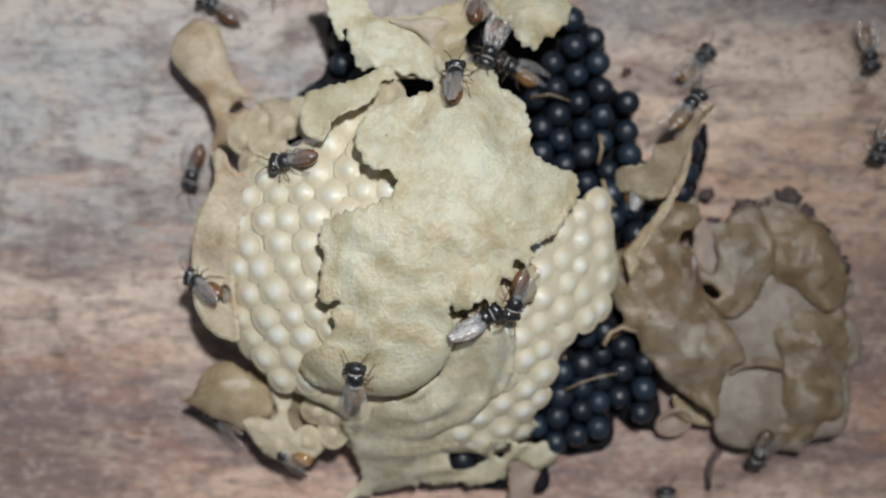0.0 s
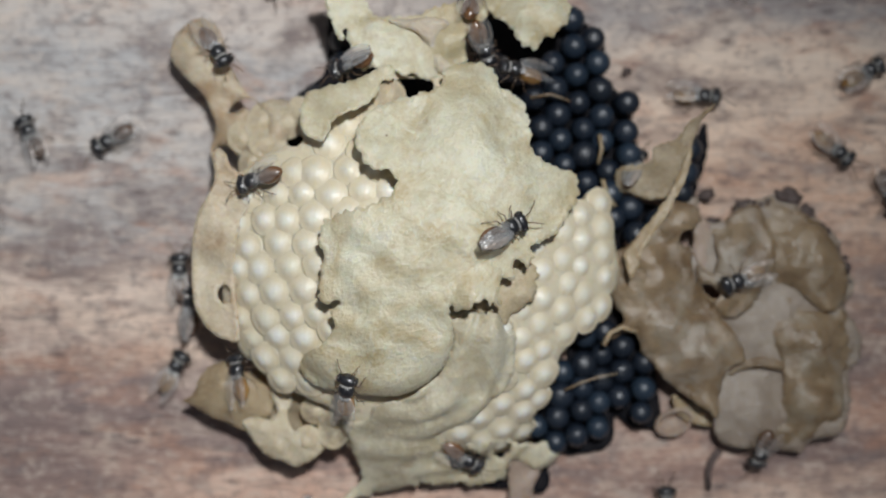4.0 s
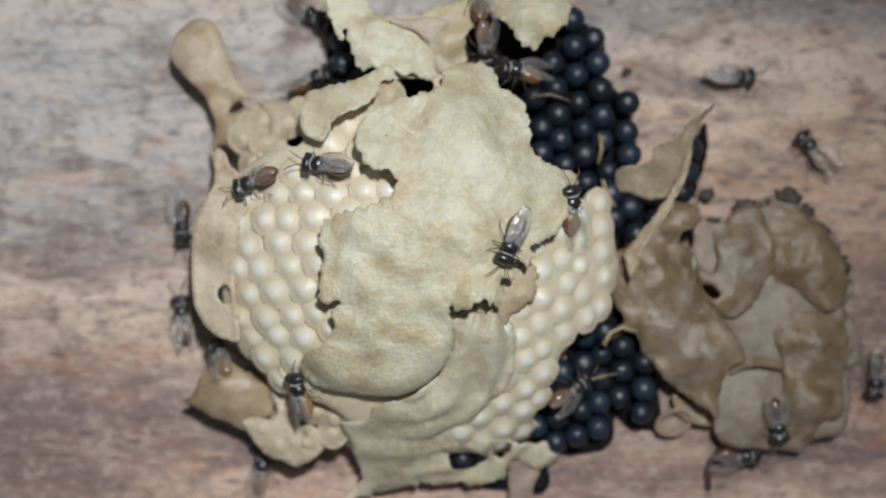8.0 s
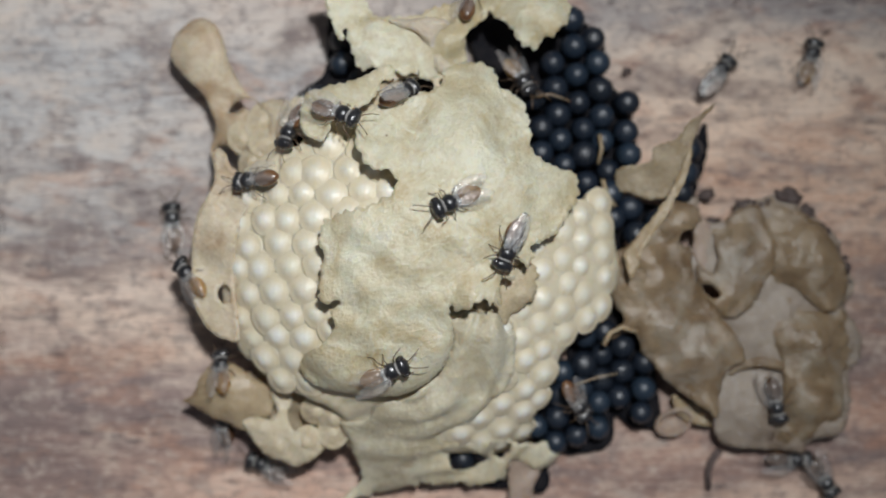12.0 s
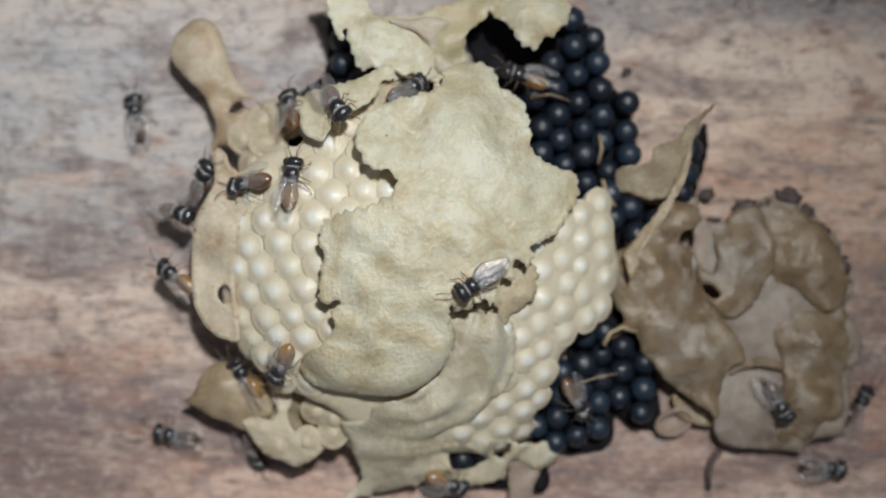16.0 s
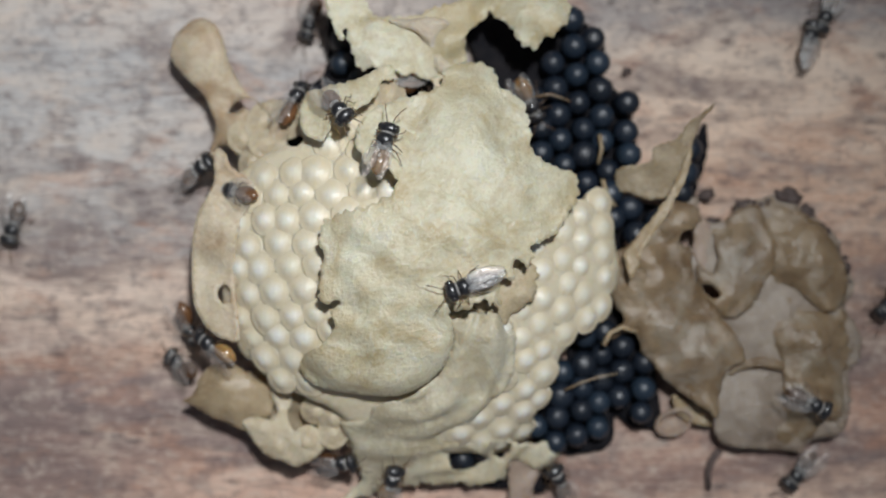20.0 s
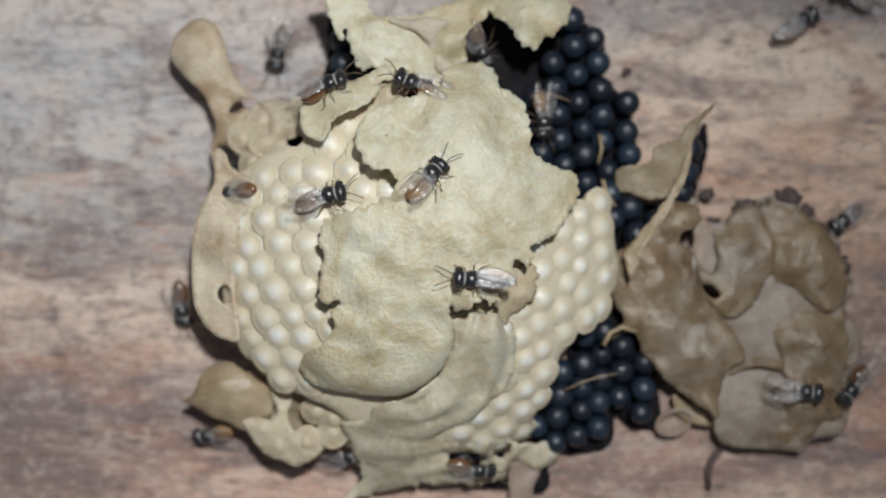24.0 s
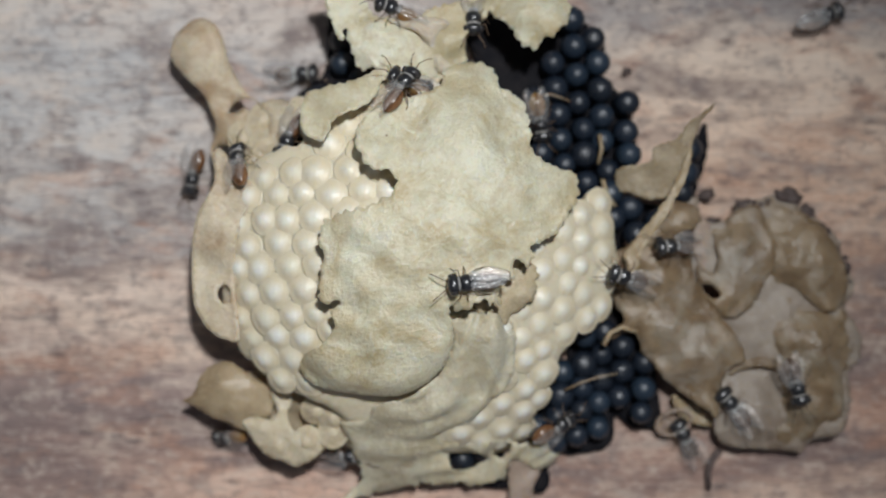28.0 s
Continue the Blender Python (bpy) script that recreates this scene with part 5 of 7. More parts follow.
    go(rust[1], (0, -16.19, 16.67, 0.17, 300, -0.49, -0.60), (0.5, -15.01, 16.35, 0.17, 300, -0.60, -0.60), (1, -15.83, 16.58, 0.21, 310, -0.60, -0.60), (1.5, -16.25, 15.98, 2.93, 300, -0.08, -0.60), (1.75, -17.48, 15.74, 2.64, 330, 0.60, -0.60), (2, -19.16, 15.85, 0.66, 360, 0.60, -0.54), (2.5, -19.80, 15.71, 0.00, 390, -0.01, -0.02), (2.75, -19.05, 15.79, 0.38, 420, 0.60, -0.60), (3, -17.84, 15.46, 2.67, 450, 0.60, -0.60), (3.25, -17.22, 14.80, 3.28, 482, 0.60, -0.60), (3.5, -16.59, 14.15, 3.91, 515, 0.60, -0.60), (4.5, -13.97, 12.39, 3.19, 488, -0.60, -0.52), (5.5, -11.30, 10.60, 2.40, 460, -0.02, -0.60), (6, -10.94, 10.63, 2.24, 455, 0.44, -0.60), (6.5, -10.68, 10.76, 1.86, 450, 0.37, -0.60), (7, -10.28, 10.78, 1.43, 450, 0.60, -0.60), (7.5, -9.42, 11.46, 0.55, 435, 0.47, -0.60), (8, -8.86, 11.49, 0.91, 430, 0.51, -0.60), (8.5, -7.47, 11.58, 2.28, 440, 0.60, -0.60), (9, -7.12, 7.72, 8.46, 490, -0.34, -0.60), (9.5, -6.78, 8.05, 8.28, 470, -0.12, -0.18), (10, -6.53, 7.93, 8.70, 480, 0.17, 0.22), (11, -6.46, 8.17, 8.74, 475, 0.20, -0.52), (12.5, -6.46, 8.22, 8.68, 475, 0.17, -0.51), (14.5, -6.57, 8.54, 8.61, 500, 0.60, -0.60), (17, -6.30, 8.83, 8.58, 505, 0.60, -0.60), (18, -6.37, 8.84, 8.52, 505, 0.60, -0.60), (19, -6.29, 8.75, 8.66, 502, 0.60, -0.60), (20, -6.28, 8.52, 8.79, 500, 0.60, -0.60), (20.5, -6.35, 8.46, 8.74, 500, 0.27, -0.60), (21, -6.06, 7.43, 8.51, 535, 0.14, 0.19), (21.5, -6.07, 7.38, 8.35, 555, 0.15, 0.24), (22.17, -7.04, 4.60, 8.07, 503, 0.19, -0.23), (22.83, -7.86, 1.76, 9.10, 452, 0.60, -0.57), (23.5, -8.93, -1.03, 8.09, 400, 0.35, 0.01), (24, -7.39, 3.15, 8.25, 435, 0.20, -0.20), (24.5, -4.87, 4.17, 8.90, 425, 0.15, 0.32), (25, -4.89, 5.00, 9.46, 375, 0.49, 0.40), (25.5, -4.21, 6.46, 9.80, 390, 0.44, -0.21), (26, -4.31, 7.33, 9.38, 365, 0.24, -0.34), (26.5, -3.39, 8.24, 9.09, 405, 0.51, -0.60), (27, -2.94, 8.79, 8.83, 400, 0.60, -0.60), (28, -2.33, 9.86, 8.24, 390, 0.54, -0.60))
    go(dark[0], (0, -15.17, -3.00, 3.17, 270, 0.42, 0.00), (0.5, -16.57, -2.79, 3.67, 275, 0.60, -0.20), (1, -21.47, -2.82, 0.00, 280, 0.00, 0.02), (1.5, -26.47, -0.56, 0.00, 300, -0.01, -0.02), (1.75, -26.63, -0.18, 0.00, 330, 0.00, -0.02), (2, -26.79, 0.20, 0.00, 360, -0.01, -0.02), (2.5, -26.47, 1.83, 0.00, 365, -0.01, 0.01), (3, -26.43, 5.28, 0.00, 390, -0.01, -0.02), (3.5, -27.26, 7.98, 0.00, 360, -0.02, -0.00), (4.25, -30.38, 7.98, 0.00, 320, -0.01, -0.02), (5, -33.49, 7.98, 0.00, 280, 0.00, -0.07), (28, -33.49, 7.98, 0.00, 280, 0.00, -0.07))
    go(dark[1], (0, -12.06, 19.88, 0.00, 180, -0.00, 0.02), (0.7, -11.67, 18.29, 0.00, 180, -0.01, 0.02), (1, -11.67, 16.31, 0.00, 200, 0.00, -0.06), (1.5, -15.01, 12.94, 1.14, 220, -0.60, -0.20), (2, -19.37, 11.36, 0.73, 220, 0.45, 0.60), (2.5, -22.06, 9.96, 0.00, 215, -0.01, 0.06), (3, -23.06, 7.86, 0.00, 215, -0.02, 0.01), (3.5, -22.98, 7.70, 0.00, 245, -0.02, 0.01), (5.5, -25.28, 8.17, 0.00, 200, -0.01, 0.00), (6, -24.68, 5.95, 0.00, 180, -0.02, -0.02), (6.5, -21.91, 3.14, 0.00, 130, 0.00, -0.00), (7, -18.89, 2.10, 0.15, 120, 0.60, 0.48), (7.5, -17.13, 1.68, 4.49, 150, 0.60, -0.11), (8, -17.88, 1.73, 0.58, 170, 0.60, -0.23), (9, -17.4, 0.3, 1.2, 165, 0.60, -0.3), (10, -18.3, -1.9, 0.3, 175, 0.3, 0.0), (11, -18.1, -3.0, 0.3, 165, 0.3, 0.0), (12, -13.0, -2.5, 0.3, 100, 0.0, 0.0), (28, -12.4, -2.2, 0.3, 100, 0.0, 0.0))
    go(amber[4], (0, -15.00, -11.48, 1.19, 290, 0.60, 0.60), (1, -14.82, -11.54, 2.06, 290, 0.60, 0.60), (1.5, -16.11, -11.58, 2.33, 290, 0.60, 0.60), (1.75, -18.45, -10.90, 0.11, 322, 0.58, 0.33), (2, -20.32, -9.88, 0.00, 355, -0.00, -0.08), (2.5, -19.88, -9.48, 0.00, 365, -0.00, -0.08), (3, -19.33, -8.37, 0.00, 390, -0.00, 0.04), (3.5, -19.48, -8.69, 0.00, 370, -0.01, -0.00), (4.4, -17.2, -8.3, 0.2, 420, 0.1, 0.0), (5.2, -12.6, -8.0, 0.3, 450, 0.0, 0.0), (6.6, -12.2, -10.6, 0.2, 430, 0.0, 0.0), (7.1, -12.3, -13.4, 0.1, 400, 0.0, 0.0), (7.5, -12.58, -15.52, 0.00, 385, 0.40, 0.01), (8, -12.54, -15.52, 0.00, 370, 0.38, 0.11), (8.5, -11.81, -13.86, 2.06, 375, 0.60, 0.60), (9, -10.95, -11.79, 2.89, 380, -0.59, -0.38), (9.5, -10.71, -9.89, 5.02, 360, -0.60, 0.60), (10, -11.21, -7.34, 6.03, 355, 0.60, 0.52), (10.5, -12.72, -4.52, 6.14, 315, 0.57, 0.33), (11, -15.47, -4.48, 5.07, 280, 0.60, 0.37), (11.5, -16.48, -3.02, 4.58, 310, 0.60, -0.31), (12, -16.43, -1.83, 4.63, 315, 0.60, 0.02), (12.5, -16.94, -1.83, 4.52, 325, 0.60, 0.33), (14.5, -15.19, -2.29, 5.35, 275, 0.60, 0.53), (15, -15.51, -2.07, 5.06, 250, 0.60, 0.58), (15.5, -17.73, -1.29, 3.58, 290, 0.60, -0.60), (16, -17.52, -1.65, 4.14, 300, 0.60, 0.31), (16.35, -17.75, -2.36, 2.55, 250, 0.60, 0.60), (16.6, -17.6, -3.14, 0.40, 200, 0.60, 0.32), (17.2, -13.4, -3.6, 0.30, 120, 0.0, 0.0), (28, -12.8, -3.8, 0.30, 120, 0.0, 0.0))
    go(dark[2], (0, -3.33, -19.41, 0.00, 270, 0.02, -0.01), (9.5, -3.33, -19.41, 0.00, 270, 0.02, -0.01), (10.5, -7.40, -14.83, 2.21, 260, 0.38, 0.60), (11, -8.13, -14.54, 2.51, 255, -0.55, 0.60), (12, -12.46, -15.24, 0.00, 290, 0.00, 0.00), (12.25, -12.86, -14.74, 0.00, 320, -0.01, 0.02), (12.5, -13.15, -14.14, 0.57, 350, 0.60, 0.60), (13.5, -13.62, -13.02, 0.18, 350, 0.42, 0.60), (14.16, -13.49, -13.29, 0.03, 304, 0.60, 0.60), (14.82, -13.33, -13.53, 0.00, 258, 0.60, 0.60), (15.48, -13.18, -13.77, 0.00, 212, 0.60, 0.60), (16.14, -13.02, -14.01, 0.00, 166, 0.58, 0.60), (16.8, -12.86, -14.25, 0.00, 120, 0.60, 0.51), (17.5, -12.26, -15.44, 0.00, 90, 0.21, 0.39), (18, -11.35, -15.66, 0.25, 90, 0.37, 0.60), (18.5, -9.34, -15.32, 0.20, 90, -0.09, 0.60), (19, -7.41, -14.39, 2.86, 80, 0.05, 0.60), (19.5, -7.40, -14.27, 2.90, 80, 0.07, 0.60), (20, -6.84, -14.17, 2.81, 80, 0.59, 0.60), (21, -6.86, -14.14, 2.59, 80, 0.47, 0.60), (22, -6.38, -13.96, 1.50, 80, 0.60, 0.60), (28, -6.38, -13.96, 1.50, 80, 0.60, 0.60))
    go(dark[3], (0, -16.83, -20.20, 0.00, 0, -0.01, -0.03), (10, -16.83, -20.20, 0.00, 0, -0.01, -0.03), (11, -15.83, -16.63, 0.00, 15, -0.00, -0.00), (11.5, -15.32, -13.65, 0.00, 5, 0.39, 0.18), (12.2, -14.89, -11.94, 0.75, 10, 0.60, 0.60), (12.73, -14.69, -12.37, 0.12, 57, 0.49, 0.60), (13.27, -14.38, -12.73, 0.00, 103, 0.60, 0.60), (13.8, -13.99, -13.01, 0.29, 150, 0.50, 0.60), (14.5, -13.61, -14.44, 0.23, 180, 0.34, 0.40), (15, -14.64, -15.04, 0.00, 195, 0.02, 0.02), (15.25, -15.38, -14.58, 0.00, 222, 0.02, 0.04), (15.5, -16.11, -14.13, 0.00, 250, 0.01, 0.04), (16, -18.89, -13.18, 0.00, 280, 0.01, -0.03), (16.5, -21.59, -10.36, 0.00, 310, 0.01, -0.08), (17, -25.16, -7.10, 0.00, 310, -0.01, 0.07), (17.5, -27.74, -4.64, 0.00, 305, 0.01, 0.00), (18.3, -33.49, -2.34, 0.00, 280, -0.01, 0.02), (28, -33.49, -2.34, 0.00, 280, -0.01, 0.02))
    go(dark[4], (0, -33.49, -6.31, 0.00, 90, -0.00, -0.01), (13, -33.49, -6.31, 0.00, 90, -0.00, -0.01), (13.75, -27.68, -7.40, 0.00, 138, -0.02, 0.03), (14.5, -21.87, -8.49, 0.00, 185, 0.01, 0.02), (15, -21.59, -14.45, 0.00, 178, -0.01, -0.01), (15.7, -22.18, -20.20, 0.00, 185, -0.01, -0.04), (28, -22.18, -20.20, 0.00, 185, -0.01, -0.04))
    go(silver[2], (0, -8.29, -20.60, 0.00, 0, 0.03, -0.05), (1.8, -8.29, -19.80, 0.00, 0, 0.02, -0.04), (2.5, -8.37, -17.42, 0.00, -5, 0.01, 0.04), (3, -9.01, -16.95, 0.00, -10, 0.01, 0.01), (3.17, -9.07, -17.17, 0.00, -60, -0.00, 0.02), (3.33, -9.14, -17.39, 0.00, -110, -0.00, 0.06), (3.5, -9.21, -17.62, 0.00, -160, 0.01, 0.06), (4.5, -9.68, -20.60, 0.00, -180, 0.02, -0.06), (28, -9.68, -20.60, 0.00, -180, 0.02, -0.06))
    go(amber[5], (0, 30.91, 7.38, 0.00, 200, -0.01, -0.03), (0.5, 29.96, 5.48, 0.00, 210, -0.00, -0.02), (1, 27.62, 5.60, 0.00, 200, 0.00, -0.00), (1.25, 26.59, 5.62, 0.00, 162, -0.01, 0.01), (1.5, 25.56, 5.64, 0.00, 125, -0.00, 0.03), (2, 27.17, 2.10, 0.25, 140, -0.56, -0.60), (2.25, 26.68, 0.60, 2.35, 170, -0.60, -0.60), (2.5, 26.79, -0.84, 2.79, 200, -0.60, -0.56), (3, 23.26, -3.12, 2.23, 240, 0.24, 0.27), (3.5, 21.74, -2.26, 2.67, 260, -0.24, 0.45), (4.5, 17.66, -1.87, 3.01, 225, -0.05, -0.06), (5.5, 13.49, -1.47, 4.02, 190, -0.30, 0.24), (6, 12.71, -2.42, 3.51, 220, -0.04, 0.35), (6.25, 11.86, -1.83, 4.43, 265, -0.57, 0.16), (6.5, 11.10, -1.26, 4.89, 310, -0.60, 0.25), (7, 9.56, -0.99, 5.82, 290, -0.60, 0.08), (7.5, 8.43, 1.61, 7.52, 342, -0.60, 0.14), (8, 7.93, 2.78, 6.90, 350, -0.60, 0.30), (9, 7.89, 2.81, 6.98, 355, -0.60, 0.19), (9.5, 8.25, 2.55, 7.25, 372, -0.60, -0.07), (10, 9.22, 2.67, 5.85, 395, -0.26, -0.60), (10.25, 9.15, 2.44, 6.14, 355, -0.60, -0.50), (10.5, 8.99, 2.19, 7.05, 315, -0.60, 0.25), (11, 6.53, 3.83, 8.67, 283, -0.49, -0.10), (11.5, 2.96, 4.00, 9.90, 250, -0.14, -0.18), (12, 0.55, 2.83, 10.66, 245, -0.25, -0.15), (12.25, -1.07, 3.78, 10.64, 272, -0.10, -0.30), (12.5, -2.70, 4.74, 10.57, 300, 0.17, 0.07), (13.5, -4.51, -0.54, 10.73, 270, 0.23, 0.13), (14.5, -6.46, -5.93, 9.46, 240, 0.41, 0.05), (15, -8.03, -4.81, 8.17, 245, 0.60, -0.03), (15.5, -9.32, -6.73, 7.04, 220, 0.42, 0.27), (16, -10.20, -7.30, 6.40, 210, 0.45, 0.40), (16.5, -10.30, -8.76, 5.79, 240, 0.60, 0.60), (17, -10.58, -8.53, 5.82, 240, 0.60, 0.37), (17.5, -10.9, -8.7, 3.2, 250, 0.54, 0.60), (18.1, -9.8, -6.6, 0.4, 240, 0.0, 0.0), (28, -9.4, -6.2, 0.4, 240, 0.0, 0.0))
    go(amber[6], (0, 17.90, 13.14, 0.00, 45, 0.00, -0.03), (0.5, 18.77, 12.30, 0.00, 95, 0.00, -0.02), (0.75, 18.97, 11.91, 0.00, 122, 0.01, -0.02), (1, 19.17, 11.51, 0.00, 150, 0.01, -0.02), (1.5, 20.12, 11.23, 0.00, 105, 0.01, -0.03), (2, 20.99, 10.91, 0.00, 105, 0.01, 0.01), (2.5, 23.02, 9.72, 0.00, 105, -0.00, 0.10), (3, 24.76, 10.04, 0.00, 95, 0.00, 0.11), (3.5, 26.71, 11.07, 0.00, 60, -0.01, 0.00), (5, 33.97, 13.93, 0.00, 70, -0.00, -0.09), (28, 33.97, 13.93, 0.00, 70, -0.00, -0.09))
    go(amber[7], (0, 30.00, 13.93, 0.00, 170, 0.01, -0.01), (0.5, 29.17, 12.30, 0.00, 190, -0.00, -0.00), (1, 28.77, 11.07, 0.00, 190, -0.01, 0.01), (1.5, 27.34, 9.09, 0.00, 200, 0.01, 0.06), (2, 26.71, 6.91, 0.00, 185, -0.02, -0.08), (2.5, 26.63, 6.51, 0.00, 180, -0.01, -0.07), (3, 27.22, 7.10, 0.00, 130, -0.01, -0.08), (3.5, 27.50, 7.06, 0.00, 120, -0.01, -0.08), (4.5, 27.78, 6.91, 0.00, 150, -0.01, -0.07), (5.5, 28.06, 6.75, 0.00, 180, -0.00, -0.07), (6, 28.06, 4.76, 0.00, 190, 0.01, 0.01), (6.5, 27.98, 3.97, 0.00, 190, 0.00, -0.01), (7, 27.34, 3.97, 0.00, 210, 0.03, -0.01), (7.25, 27.10, 4.68, 0.00, 258, 0.01, 0.11), (7.5, 26.87, 5.40, 0.00, 305, -0.00, 0.03), (8, 26.03, 6.94, 0.00, 320, -0.01, -0.09), (8.5, 24.37, 8.10, 0.00, 295, 0.00, -0.04), (9, 22.26, 8.97, 0.00, 285, -0.00, 0.08), (9.5, 22.06, 9.29, 0.00, 310, -0.01, 0.06), (10, 22.18, 9.33, 0.00, 295, -0.01, 0.08), (10.25, 22.62, 9.54, 0.00, 325, -0.01, 0.07), (10.5, 23.06, 9.76, 0.00, 355, -0.00, 0.08), (11, 23.97, 10.16, 0.00, 390, 0.01, 0.08), (11.5, 25.00, 11.55, 0.00, 385, -0.01, -0.01), (12, 25.91, 13.33, 0.00, 375, 0.01, -0.06), (12.5, 26.71, 15.75, 0.00, 370, 0.02, 0.03), (13.5, 27.62, 19.88, 0.00, 375, -0.00, 0.04), (28, 27.62, 19.88, 0.00, 375, -0.00, 0.04))
    go(dark[5], (0, 28.81, 19.88, 0.00, 180, -0.00, 0.03), (1, 28.77, 17.10, 0.00, 180, 0.01, -0.03), (1.5, 29.17, 14.68, 0.00, 180, 0.01, -0.02), (2, 30.04, 12.94, 0.00, 160, -0.01, -0.01), (2.5, 29.17, 8.93, 0.00, 190, 0.01, 0.04), (3, 30.20, 8.37, 0.00, 200, -0.00, 0.02), (3.5, 30.56, 5.32, 0.00, 180, -0.00, -0.01), (4.25, 32.26, 3.47, 0.00, 150, -0.01, 0.02), (5, 33.97, 1.63, 0.00, 120, -0.03, -0.06), (28, 33.97, 1.63, 0.00, 120, -0.03, -0.06))
    go(amber[8], (0, 16.67, 9.12, 4.06, 40, 0.60, -0.60), (1, 16.90, 9.54, 1.40, 10, 0.60, -0.60), (1.5, 15.58, 8.57, 3.38, -30, 0.60, -0.60), (2.2, 14.80, 8.70, 0.62, -20, 0.33, -0.60), (2.47, 15.06, 9.32, 0.08, 17, 0.43, -0.42), (2.73, 15.24, 9.88, 0.00, 53, 0.01, 0.01), (3, 15.34, 10.40, 0.29, 90, -0.42, -0.33), (3.5, 17.67, 10.50, 0.13, 95, 0.23, -0.60), (5.5, 18.89, 10.68, 0.00, 110, 0.01, 0.02), (6, 22.22, 10.75, 0.00, 110, 0.01, 0.04), (6.5, 27.58, 8.77, 0.00, 120, 0.01, 0.05), (7, 29.33, 8.53, 0.00, 110, 0.01, 0.02), (7.5, 30.04, 9.80, 0.00, 90, 0.00, 0.10), (8.2, 33.97, 9.96, 0.00, 90, -0.01, 0.14), (28, 33.97, 9.96, 0.00, 90, -0.01, 0.14))
    go(silver[3], (0, 13.03, 4.69, 1.70, 20, -0.45, 0.02), (4.3, 13.20, 5.46, 1.87, 20, 0.06, -0.60), (5.5, 15.24, 10.44, 0.00, 35, 0.02, 0.01), (5.75, 14.80, 10.59, 0.63, 68, -0.60, 0.47), (6, 14.27, 10.67, 1.70, 100, -0.60, -0.60), (6.5, 14.70, 11.10, 0.32, 105, -0.57, -0.56), (7, 15.45, 10.55, 0.33, 75, -0.52, 0.30), (7.5, 18.85, 12.22, 0.00, 50, 0.00, -0.02), (8, 20.48, 12.06, 0.00, 92, 0.01, -0.07), (8.5, 21.07, 10.44, 0.00, 125, 0.00, 0.04), (9, 19.68, 10.95, 0.00, 165, 0.01, -0.01), (9.5, 19.37, 11.27, 0.00, 125, 0.01, -0.02), (10, 19.37, 11.63, 0.00, 98, 0.01, -0.07), (10.25, 19.52, 12.18, 0.00, 66, 0.01, -0.04), (10.5, 19.68, 12.74, 0.00, 35, 0.01, -0.04), (11, 19.48, 12.66, 0.00, 40, 0.01, -0.04), (11.5, 19.41, 12.70, 0.00, 25, 0.01, -0.04), (12, 19.41, 12.38, 0.00, 40, 0.01, -0.03), (12.25, 19.88, 11.98, 0.00, 70, 0.02, -0.05), (12.5, 20.36, 11.59, 0.00, 100, 0.01, -0.06), (14.5, 29.64, 7.14, 0.00, 95, -0.00, -0.02), (15.2, 33.97, 6.87, 0.00, 95, -0.01, -0.04), (28, 33.97, 6.87, 0.00, 95, -0.01, -0.04))
    go(amber[9], (0, 21.67, 19.88, 0.00, 200, -0.01, 0.05), (4.3, 21.67, 19.88, 0.00, 200, -0.01, 0.05), (5.5, 19.37, 6.94, 0.00, 220, -0.43, 0.02), (5.75, 17.26, 7.40, 4.05, 255, -0.60, -0.45), (6, 16.61, 8.44, 2.19, 290, 0.50, -0.60), (6.25, 17.24, 11.15, 0.00, 320, -0.10, -0.29), (6.5, 17.38, 13.61, 0.00, 350, -0.01, -0.04), (7, 12.66, 15.40, 0.00, 300, -0.03, -0.07), (8, 11.75, 19.88, 0.00, 340, 0.01, -0.01), (28, 11.75, 19.88, 0.00, 340, 0.01, -0.01))
    go(amber[10], (0, 21.67, 19.88, 0.00, 190, -0.01, 0.05), (16.8, 21.67, 19.88, 0.00, 190, -0.01, 0.05), (17.2, 20.48, 14.33, 0.00, 200, -0.01, -0.03), (17.35, 19.82, 13.47, 0.00, 235, -0.01, -0.04), (17.5, 19.17, 12.62, 0.00, 270, 0.00, 0.02), (17.75, 17.44, 14.90, 0.00, 300, -0.02, -0.04), (18, 15.71, 17.18, 0.00, 330, -0.00, 0.07), (18.6, 14.52, 19.88, 0.00, 330, 0.00, -0.01), (28, 14.52, 19.88, 0.00, 330, 0.00, -0.01))
    go(silver[4], (0, 33.97, 0.83, 0.00, 340, -0.01, -0.02), (17.3, 33.97, 0.83, 0.00, 340, -0.01, -0.02), (18, 30.04, 5.48, 0.00, 340, 0.01, -0.01), (18.5, 28.61, 10.68, 0.00, 335, -0.02, 0.02), (19, 26.95, 15.32, 0.00, 340, 0.00, 0.02), (19.5, 26.03, 14.80, 0.00, 375, 0.01, -0.00), (20, 25.79, 14.64, 0.00, 375, 0.01, -0.01), (20.5, 25.40, 13.85, 0.00, 375, 0.01, -0.05), (21, 25.56, 14.05, 0.00, 365, 0.01, -0.03), (21.5, 26.31, 14.37, 0.00, 395, 0.00, -0.03), (23.5, 25.56, 15.83, 0.00, 425, 0.00, 0.09), (24, 25.04, 15.99, 0.00, 420, 0.00, 0.07), (24.5, 24.52, 15.68, 0.00, 415, 0.01, 0.08), (25, 25.44, 16.39, 0.00, 420, 0.00, 0.03), (26, 24.84, 16.63, 0.00, 420, 0.01, 0.01), (27, 24.92, 16.31, 0.00, 420, 0.01, 0.05), (28, 26.75, 16.39, 0.00, 430, -0.00, 0.04))
